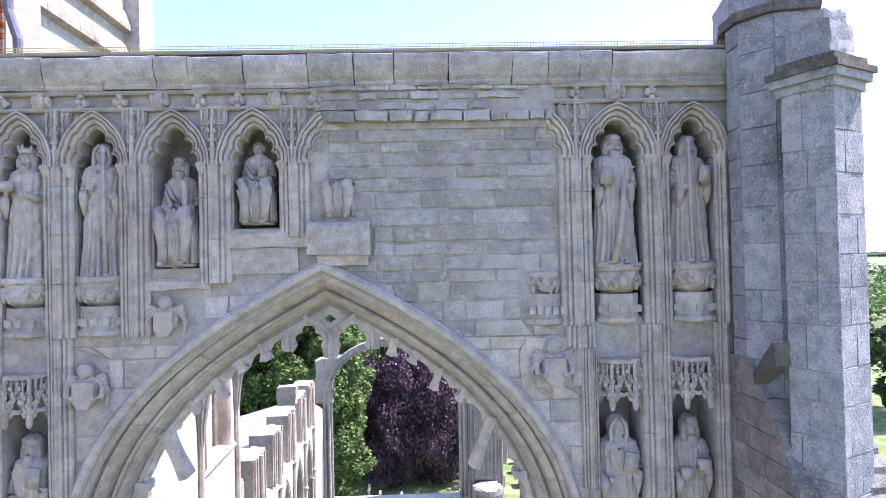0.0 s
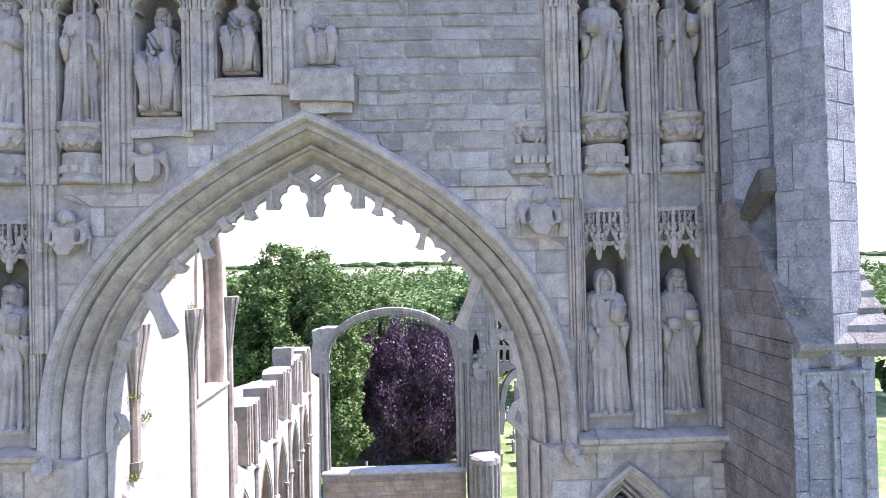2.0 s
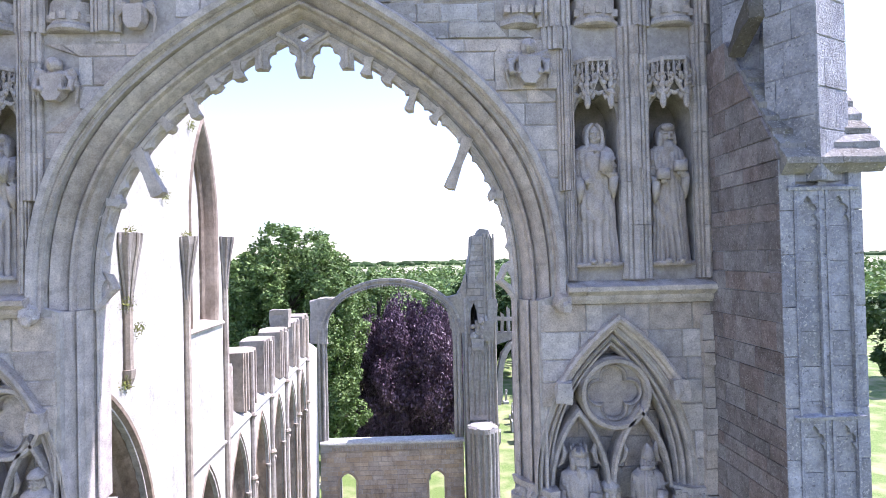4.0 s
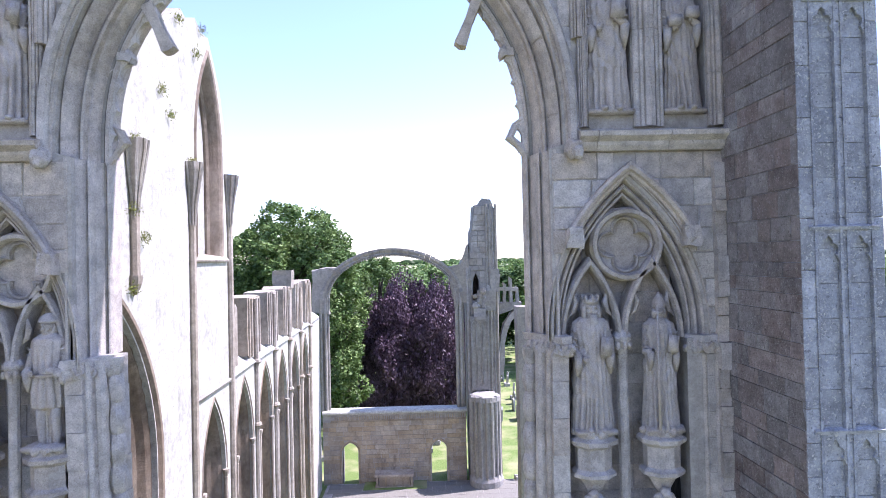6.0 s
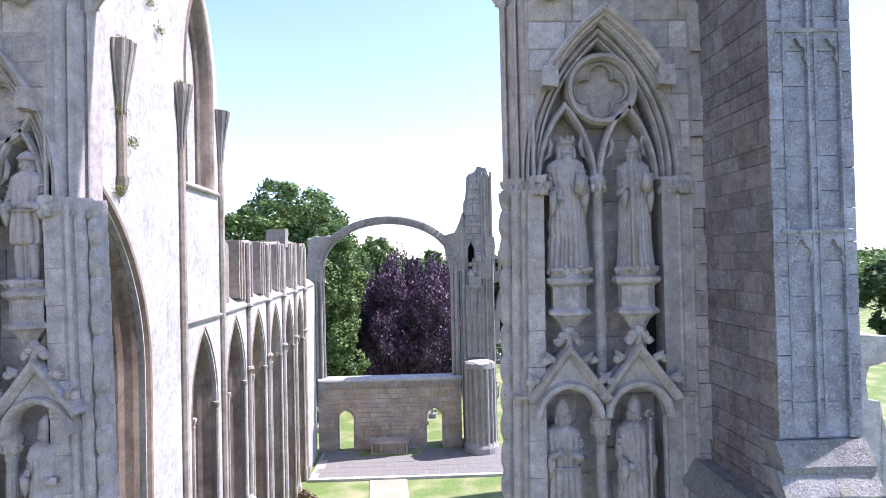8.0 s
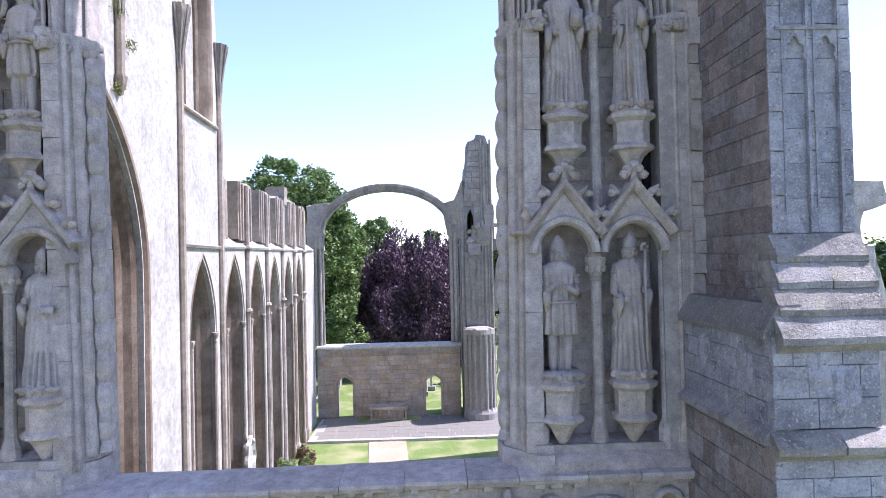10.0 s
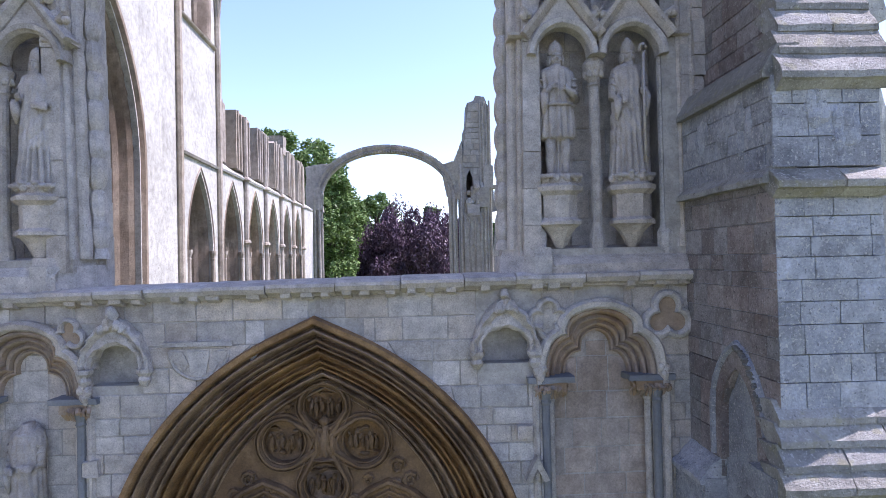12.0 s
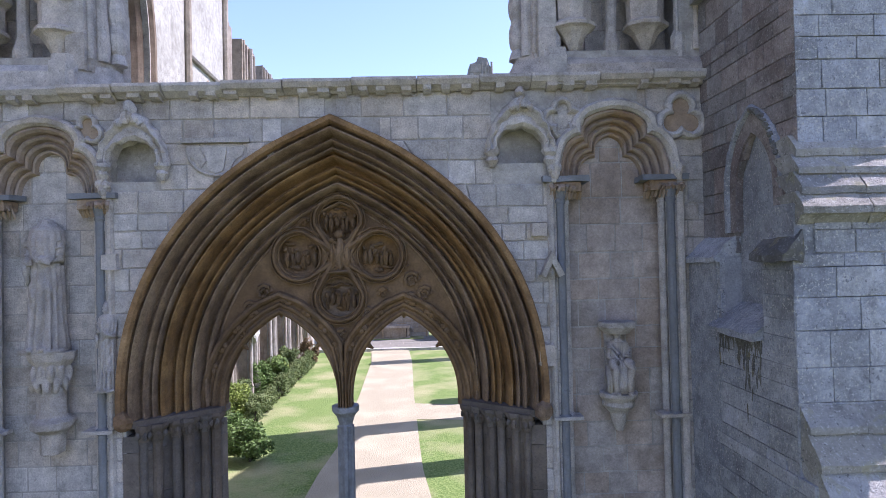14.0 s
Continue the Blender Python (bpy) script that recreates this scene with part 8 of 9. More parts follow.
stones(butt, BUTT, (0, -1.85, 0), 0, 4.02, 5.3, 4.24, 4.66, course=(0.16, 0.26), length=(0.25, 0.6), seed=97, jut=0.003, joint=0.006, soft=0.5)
# panel tracery on the front of the tall stage
for zt, zb in ((14.32, 12.36), (12.30, 10.58), (10.52, 8.9)):
    for cx in (4.50, 4.78):
        bm = bmesh.new()
        plate(bm, [(cx - 0.10, zt - 0.28), (cx - 0.10, zt), (cx + 0.10, zt), (cx + 0.10, zt - 0.28)] + cusped(cx, 0.19, zt - 0.22, zt - 0.05, 3, 0.028, 24)[::-1], [], -1.35, -1.30)
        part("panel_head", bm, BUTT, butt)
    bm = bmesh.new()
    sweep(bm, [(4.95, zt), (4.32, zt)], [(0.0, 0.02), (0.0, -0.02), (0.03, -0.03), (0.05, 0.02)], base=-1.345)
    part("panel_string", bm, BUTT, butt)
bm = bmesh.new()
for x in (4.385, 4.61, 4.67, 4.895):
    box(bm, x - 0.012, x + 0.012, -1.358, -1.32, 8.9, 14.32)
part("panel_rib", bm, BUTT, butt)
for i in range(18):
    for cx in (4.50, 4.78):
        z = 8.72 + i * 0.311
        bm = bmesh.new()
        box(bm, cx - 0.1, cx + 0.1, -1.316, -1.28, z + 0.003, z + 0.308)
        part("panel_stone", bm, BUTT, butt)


def setoff(x0, x1, y0, y1, z0, z1, n, left=0.0, seed=0, over=0.03):
    """A sloping set-off of n overlapping stone courses, falling to the front; left: how far it also falls to the side."""
    rnd = random.Random(seed)
    for i in range(n):
        a, b = i / n, (i + 1) / n
        ya, yb = y0 + (y1 - y0) * a, y0 + (y1 - y0) * b
        za, zb = z0 + (z1 - z0) * a, z0 + (z1 - z0) * b
        xa, xb = x0 + left * a, x1
        x = xa - (0.0 if left else 0.02)
        while x < xb - 0.05:
            xe = min(xb + 0.03, x + rnd.uniform(0.45, 0.9))
            if xb - xe < 0.2:
                xe = xb + 0.03
            bm = bmesh.new()
            plate(bm, [(ya - over, za - 0.055), (ya - over, za), (yb - over * 0.2, zb - 0.03), (yb + 0.25, zb - 0.05), (ya + 0.05, za - 0.13), (ya - over * 0.35, za - 0.065)], [], x + 0.003, xe - 0.003, "x")
            bmesh.ops.subdivide_edges(bm, edges=bm.edges[:], cuts=2, use_grid_fill=True)
            rough_up(bm, 0.012, 8, x + za)
            part("weathering_stone", bm, SLOPE, butt)
            x = xe


setoff(4.285, 5.14, -1.42, -0.72, 14.60, 15.62, 7, seed=1)
setoff(4.05, 4.98, -1.74, -1.36, 7.86, 8.74, 4, left=0.19, seed=2, over=0.04)
setoff(4.0, 5.0, -1.76, -1.66, 6.98, 7.12, 1, seed=3, over=0.05)
setoff(3.88, 5.4, -1.90, -1.62, 4.60, 5.24, 4, left=0.12, seed=4, over=0.05)
setoff(3.88, 5.8, -2.15, -1.78, 2.42, 3.16, 3, seed=5, over=0.06)
# gable side of the upper set-off
bm = bmesh.new()
plate(bm, [(-1.34, 14.4), (-1.34, 14.60), (-0.70, 15.54), (-0.36, 15.9), (0.0, 15.9), (0.0, 14.4)], [], 4.262, 4.6, "x")
part("gable_side", bm, BJOINT, butt)
stones(butt, SIDE, (4.25, 0.0, 0), -90, 0.0, 1.36, 14.6, 15.96, holes=[lambda z: (1.40 - (z - 14.6) * 0.69, 3.0)], course=(0.2, 0.3), length=(0.25, 0.55), seed=91, jut=0.003, joint=0.006, soft=0.5)
bm = bmesh.new()
plate(bm, [(-0.66, 15.74), (-0.64, 15.82), (-1.0, 16.2), (-1.05, 16.2), (-1.05, 15.98)], [], 4.19, 4.34, "x")
bmesh.ops.subdivide_edges(bm, edges=bm.edges[:], cuts=3, use_grid_fill=True)
rough_up(bm, 0.02, 9)
part("mossy_moulding", bm, DARK, butt, "mossy broken moulding")
# mouldings that run back along the side face
for z0, z1, x0, d in ((7.84, 8.12, 4.07, 0.12), (6.98, 7.14, 4.02, 0.09)):
    bm = bmesh.new()
    pr = [(x0 - d, z0), (x0 - d, z0 + 0.05), (x0 + 0.02, z1), (x0 + 0.2, z1), (x0 + 0.2, z0)]
    v0 = [bm.verts.new((x, -1.67, z)) for x, z in pr]
    v1 = [bm.verts.new((x, 0.0, z)) for x, z in pr]
    for i in range(5):
        bm.faces.new((v0[i], v0[(i + 1) % 5], v1[(i + 1) % 5], v1[i]))
    bm.faces.new(v0)
    bm.faces.new(v1)
    bmesh.ops.subdivide_edges(bm, edges=bm.edges[:], cuts=5, use_grid_fill=True)
    rough_up(bm, 0.012, 9, z0)
    part("side_moulding", bm, SLOPE, butt, "lichened side moulding")
# worn relief in the band of panels
def relief(face, u0, u1, z0, z1, n, seed):
    rnd = random.Random(seed)
    bm = bmesh.new()
    for i in range(n):
        u, z = u0 + (u1 - u0) * (i + 0.5) / n, (z0 + z1) / 2
        for k in range(3):
            du, dz = rnd.uniform(-0.08, 0.08), rnd.uniform(-0.18, 0.18)
            c = (u + du, -1.675, z + dz) if face == "front" else (4.02, -(u + du), z + dz)
            rr = (rnd.uniform(0.05, 0.09), 0.03, rnd.uniform(0.1, 0.2)) if face == "front" else (0.03, rnd.uniform(0.05, 0.09), rnd.uniform(0.1, 0.2))
            ball(bm, c, rr, 8, 6)
    rough_up(bm, 0.02, 9, seed)
    part("worn_relief", bm, BUTT, butt, "eroded carved relief")


relief("front", 4.2, 4.8, 7.2, 7.8, 2, 5)
relief("side", 0.3, 1.45, 7.2, 7.8, 3, 6)
# blind arch in the side, with ledges grown dark
bm = bmesh.new()
box(bm, 4.07, 4.13, -1.44, -0.64, 3.57, 5.5)
part("recess_back", bm, BUTT, butt)
bm = bmesh.new()
for z in range(7):
    box(bm, 4.0, 4.075, -1.44, -1.37 - 0.03 * (z % 2), 3.6 + 0.22 * z, 3.814 + 0.22 * z)
part("recess_jamb", bm, stone("tan_jamb_stone", (0.25, 0.20, 0.155), (0.34, 0.28, 0.22), stain_amt=0.5, per_piece=0.15), butt, "tan stones of the recess jamb")
bm = bmesh.new()
plate(bm, [(-1.50, 4.45)] + arch(-1.04, 0.90, 4.86, 5.62, 10) + [(-0.58, 4.45), (-0.72, 4.45)] + arch(-1.04, 0.62, 4.86, 5.36, 10)[::-1] + [(-1.36, 4.45)], [], 3.995, 4.09, "x")
part("arch_ring", bm, SIDE, butt, "smooth chamfered ring of a blind arch")
bm = bmesh.new()
sweep(bm, [(-1.44, 4.80)] + arch(-1.04, 0.80, 4.86, 5.52, 10) + [(-0.64, 4.45)], [(0.02, 0.06), (0.02, -0.03), (0.04, -0.055), (0.07, -0.06), (0.085, -0.03), (0.09, 0.05)], axis="x", base=4.02)
rough_up(bm, 0.012, 12)
part("blind_arch", bm, BUTT, butt, "pointed hood over a blind arch")
for (x0, x1, y0, y1, z0, z1, nm) in ((3.80, 4.06, -0.66, -0.02, 4.16, 4.46, "sloped_ledge"), (3.73, 3.92, -1.88, -1.40, 4.18, 4.42, "mossy_ledge"), (3.74, 4.06, -1.40, -0.60, 3.50, 3.78, "mossy_ledge")):
    bm = bmesh.new()
    v = [bm.verts.new(p) for p in ((x0, y0, z0), (x0, y1, z0), (x1, y1, z0), (x1, y0, z0), (x0, y0, z0 + 0.05), (x0, y1, z0 + 0.05), (x1, y1, z1), (x1, y0, z1))]
    for f in ((0, 1, 2, 3), (4, 5, 6, 7), (0, 1, 5, 4), (1, 2, 6, 5), (2, 3, 7, 6), (3, 0, 4, 7)):
        bm.faces.new([v[i] for i in f])
    bmesh.ops.subdivide_edges(bm, edges=bm.edges[:], cuts=3, use_grid_fill=True)
    rough_up(bm, 0.03, 9, x0 + y0)
    part(nm, bm, DARK if y0 < -1.5 else BUTT, butt)
rnd = random.Random(52)
bm = bmesh.new()
for i in range(170):
    yy = -0.98 + rnd.gauss(0, 0.17) if i % 3 else rnd.uniform(-1.36, -0.62)
    zz = 3.53 - abs(rnd.gauss(0, 0.14 + 0.10 * math.sin(9 * yy)))
    ball(bm, (3.85, yy, zz), (0.010, rnd.uniform(0.006, 0.014), rnd.uniform(0.03, 0.10)), 6, 4)
for i in range(60):
    u = rnd.uniform(0, 1)
    ball(bm, (3.965, -1.07 - 0.40 * u, 5.55 - 0.46 * u * u + rnd.uniform(-0.01, 0.02)), (0.03, 0.02, 0.016), 6, 4)
rough_up(bm, 0.01, 20)
tagged(part("moss", bm, DARK, butt, "black crusts of dry moss"), kind="stuff")
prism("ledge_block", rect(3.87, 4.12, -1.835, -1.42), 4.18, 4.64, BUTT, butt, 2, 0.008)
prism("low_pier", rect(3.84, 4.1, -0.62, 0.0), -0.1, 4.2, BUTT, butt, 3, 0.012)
# toothed ragged edge where the front meets the buttress
rnd = random.Random(77)
z = 6.4
while z < 13.1:
    h = rnd.uniform(0.12, 0.3)
    w = rnd.uniform(0.10, 0.2)
    bm = bmesh.new()
    box(bm, 4.13, 4.13 + w, -0.06 - rnd.uniform(0, 0.05), 0.05, z, z + h - 0.008)
    bmesh.ops.subdivide_edges(bm, edges=bm.edges[:], cuts=1, use_grid_fill=True)
    rough_up(bm, 0.012, 12, z)
    part("tooth_stone", bm, CARVED, front)
    z += h

# ---- statues: each one plain weathered stone mesh ----
STAND = [(0.0, 0.135, 0.115, 0), (0.015, 0.16, 0.125, 0), (0.10, 0.155, 0.12, 0), (0.25, 0.145, 0.112, 0), (0.42, 0.142, 0.108, 0), (0.54, 0.132, 0.10, 0), (0.62, 0.13, 0.098, 0), (0.70, 0.142, 0.10, 0), (0.77, 0.155, 0.098, 0), (0.81, 0.15, 0.09, 0), (0.835, 0.11, 0.075, 0), (0.855, 0.06, 0.055, 0), (0.88, 0.045, 0.048, 0)]
SIT = [(0.0, 0.15, 0.08, -0.06), (0.02, 0.155, 0.085, -0.06), (0.15, 0.145, 0.08, -0.06), (0.32, 0.15, 0.09, -0.06), (0.42, 0.16, 0.12, -0.06), (0.47, 0.155, 0.11, -0.03), (0.52, 0.135, 0.095, 0.0), (0.6, 0.132, 0.092, 0.02), (0.69, 0.148, 0.092, 0.02), (0.75, 0.142, 0.085, 0.02), (0.78, 0.10, 0.07, 0.02), (0.805, 0.06, 0.055, 0.02), (0.83, 0.05, 0.05, 0.02)]


def robe(bm, levels, h, seed, folds, n=104, m=72, mantle=True):
    """Draped body: rounded folds with sharp valleys, a mantle with a slanting hem over it."""
    rnd = random.Random(seed)
    ph, side = rnd.uniform(0, 6), rnd.choice((-1, 1))
    fr = [l[0] for l in levels]
    rings = []
    for j in range(m + 1):
        f = levels[-1][0] * (j / m)
        k = min(max(i for i in range(len(fr)) if fr[i] <= f + 1e-9), len(fr) - 2)
        u = (f - fr[k]) / (fr[k + 1] - fr[k])
        rx, ry, cy = [levels[k][q] * (1 - u) + levels[k + 1][q] * u for q in (1, 2, 3)]
        ring = []
        for i in range(n):
            a = 2 * math.pi * i / n
            ca, sa = math.cos(a), math.sin(a)
            wob = noise.noise(Vector((ca * 1.6, sa * 1.6, f * 1.7 + seed)))
            th = folds * a * 0.5 + ph + 1.9 * wob + 0.5 * side * f
            hang = abs(math.sin(th)) ** 0.75 - 0.6
            hem = 0.30 + 0.13 * side * ca + 0.05 * math.sin(3 * a + ph)
            amp = 0.46 * (1 - 0.5 * min(1, f / 0.6))
            r = 1 + amp * hang
            if mantle and f > hem and f < 0.76:
                # swags slung from one shoulder to the other hip
                q = math.sin(13 * (f + 0.16 * side * ca * (1 if sa < 0.2 else 0.2)) * 1.9 + 1.2 * wob + ph)
                cov = min(1, (f - hem) / 0.012)
                fade = max(0.0, min(1.0, (0.76 - f) / 0.16))
                r = (1 - cov) * r + cov * (1.06 + 0.12 * fade * (abs(q) ** 0.7 - 0.5) + 0.55 * amp * hang * (1 - fade * 0.3))
            elif f >= 0.7:
                r = 1 + 0.12 * hang * max(0, (0.86 - f) / 0.16)
            r += 0.035 * noise.noise(Vector((ca * 3, sa * 3, f * 9 + seed)))
            ring.append(bm.verts.new((rx * h * r * ca, cy * h + ry * h * r * sa, f * h)))
        rings.append(ring)
    for p, q in zip(rings, rings[1:]):
        for i in range(n):
            bm.faces.new((p[i], p[(i + 1) % n], q[(i + 1) % n], q[i]))
    bm.faces.new(rings[0])
    bm.faces.new(rings[-1])


def locks(bm, c, rad, seed, strands=9, depth=0.16, point=0.0, n=30, m=16):
    """A mass of hair or beard with waved strands cut into it."""
    rings = []
    for j in range(1, m):
        el = -math.pi / 2 + math.pi * j / m
        ring = []
        for i in range(n):
            a = 2 * math.pi * i / n
            wv = abs(math.sin(strands * a / 2 + 1.1 * math.sin(4 * el + seed) + seed))
            k = 1 + depth * (wv ** 0.8 - 0.6) + 0.12 * noise.noise(Vector((math.cos(a) * 2, math.sin(a) * 2, el * 2 + seed)))
            tp = 1 - point * max(0, -math.sin(el))
            ring.append(bm.verts.new((c[0] + rad[0] * k * tp * math.cos(el) * math.cos(a), c[1] + rad[1] * k * tp * math.cos(el) * math.sin(a), c[2] + rad[2] * (1 + 0.5 * (k - 1)) * math.sin(el))))
        rings.append(ring)
    for p, q in zip(rings, rings[1:]):
        for i in range(n):
            bm.faces.new((p[i], p[(i + 1) % n], q[(i + 1) % n], q[i]))
    bm.faces.new(rings[0])
    bm.faces.new(rings[-1])


def statue_head(bm, hc, h, head, seed):
    ball(bm, hc, (0.052 * h, 0.060 * h, 0.078 * h), 18, 14)
    ball(bm, hc + Vector((0, -0.062 * h, -0.006 * h)), (0.009 * h, 0.015 * h, 0.024 * h), 8, 6)
    ball(bm, hc + Vector((0, -0.050 * h, -0.040 * h)), (0.018 * h, 0.012 * h, 0.006 * h), 8, 5)
    for sg in (-1, 1):
        tube(bm, [hc + Vector((sg * 0.008 * h, -0.060 * h, 0.019 * h)), hc + Vector((sg * 0.026 * h, -0.054 * h, 0.022 * h)), hc + Vector((sg * 0.042 * h, -0.040 * h, 0.014 * h))], [0.007 * h, 0.009 * h, 0.006 * h], 6)
        ball(bm, hc + Vector((sg * 0.028 * h, -0.045 * h, -0.016 * h)), (0.015 * h, 0.012 * h, 0.013 * h), 8, 6)
    if head in ("beard", "crown"):
        locks(bm, hc + Vector((0, 0.020 * h, 0.006 * h)), (0.076 * h, 0.066 * h, 0.092 * h), seed, 18, 0.42)
        for sg in (-1, 1):
            locks(bm, hc + Vector((sg * 0.060 * h, -0.006 * h, -0.028 * h)), (0.024 * h, 0.034 * h, 0.062 * h), seed + sg, 9, 0.35, n=18, m=10)
        locks(bm, hc + Vector((0, -0.030 * h, 0.062 * h)), (0.052 * h, 0.036 * h, 0.030 * h), seed + 3, 14, 0.45, n=26, m=10)
        locks(bm, hc + Vector((0, -0.044 * h, -0.092 * h)), (0.046 * h, 0.036 * h, 0.066 * h), seed + 5, 14, 0.34, 0.45)
        for sg in (-1, 1):
            tube(bm, [hc + Vector((sg * 0.004 * h, -0.062 * h, -0.030 * h)), hc + Vector((sg * 0.030 * h, -0.054 * h, -0.044 * h)), hc + Vector((sg * 0.036 * h, -0.046 * h, -0.075 * h))], [0.008 * h, 0.011 * h, 0.006 * h], 6)
    if head == "crown":
        lathe(bm, [(0.066 * h, hc.z + 0.048 * h), (0.071 * h, hc.z + 0.058 * h), (0.070 * h, hc.z + 0.082 * h), (0.058 * h, hc.z + 0.080 * h)], hc.x, hc.y, 16)
        for i in range(7):
            a = 2 * math.pi * i / 7 - math.pi / 2
            ball(bm, (hc.x + 0.066 * h * math.cos(a), hc.y + 0.066 * h * math.sin(a), hc.z + 0.088 * h), (0.014 * h, 0.014 * h, 0.022 * h), 6, 5)
    elif head == "mitre":
        lathe(bm, [(0.056 * h, hc.z + 0.028 * h), (0.064 * h, hc.z + 0.035 * h), (0.066 * h, hc.z + 0.060 * h), (0.050 * h, hc.z + 0.105 * h), (0.006 * h, hc.z + 0.150 * h)], hc.x, hc.y, 16, sx=1.0, sy=0.8)
        for sg in (-1, 1):
            locks(bm, hc + Vector((sg * 0.054 * h, 0.004 * h, -0.012 * h)), (0.018 * h, 0.034 * h, 0.045 * h), seed + sg, 9, 0.35, n=16, m=8)
        locks(bm, hc + Vector((0, -0.042 * h, -0.080 * h)), (0.036 * h, 0.028 * h, 0.040 * h), seed + 5, 12, 0.3, 0.4, n=22, m=10)
    elif head == "hood":
        locks(bm, hc + Vector((0, 0.024 * h, 0.004 * h)), (0.076 * h, 0.068 * h, 0.098 * h), seed, 4, 0.08)
        for sg in (-1, 1):
            tube(bm, [hc + Vector((sg * 0.012 * h, -0.040 * h, 0.084 * h)), hc + Vector((sg * 0.050 * h, -0.036 * h, 0.045 * h)), hc + Vector((sg * 0.062 * h, -0.030 * h, -0.02 * h)), hc + Vector((sg * 0.055 * h, -0.040 * h, -0.085 * h)), hc + Vector((sg * 0.010 * h, -0.080 * h, -0.125 * h))], [0.012 * h, 0.016 * h, 0.018 * h, 0.020 * h, 0.016 * h], 8)
        locks(bm, hc + Vector((0, 0.0, -0.105 * h)), (0.105 * h, 0.080 * h, 0.045 * h), seed + 2, 8, 0.14)
    elif head == "hat":
        lathe(bm, [(0.060 * h, hc.z + 0.030 * h), (0.084 * h, hc.z + 0.040 * h), (0.082 * h, hc.z + 0.052 * h), (0.06 * h, hc.z + 0.08 * h), (0.02 * h, hc.z + 0.105 * h)], hc.x, hc.y + 0.01 * h, 16)
        locks(bm, hc + Vector((0, 0.022 * h, -0.02 * h)), (0.066 * h, 0.052 * h, 0.065 * h), seed, 14, 0.3)
    elif head == "bare":
        locks(bm, hc + Vector((0, 0.018 * h, 0.014 * h)), (0.064 * h, 0.062 * h, 0.076 * h), seed, 18, 0.2)


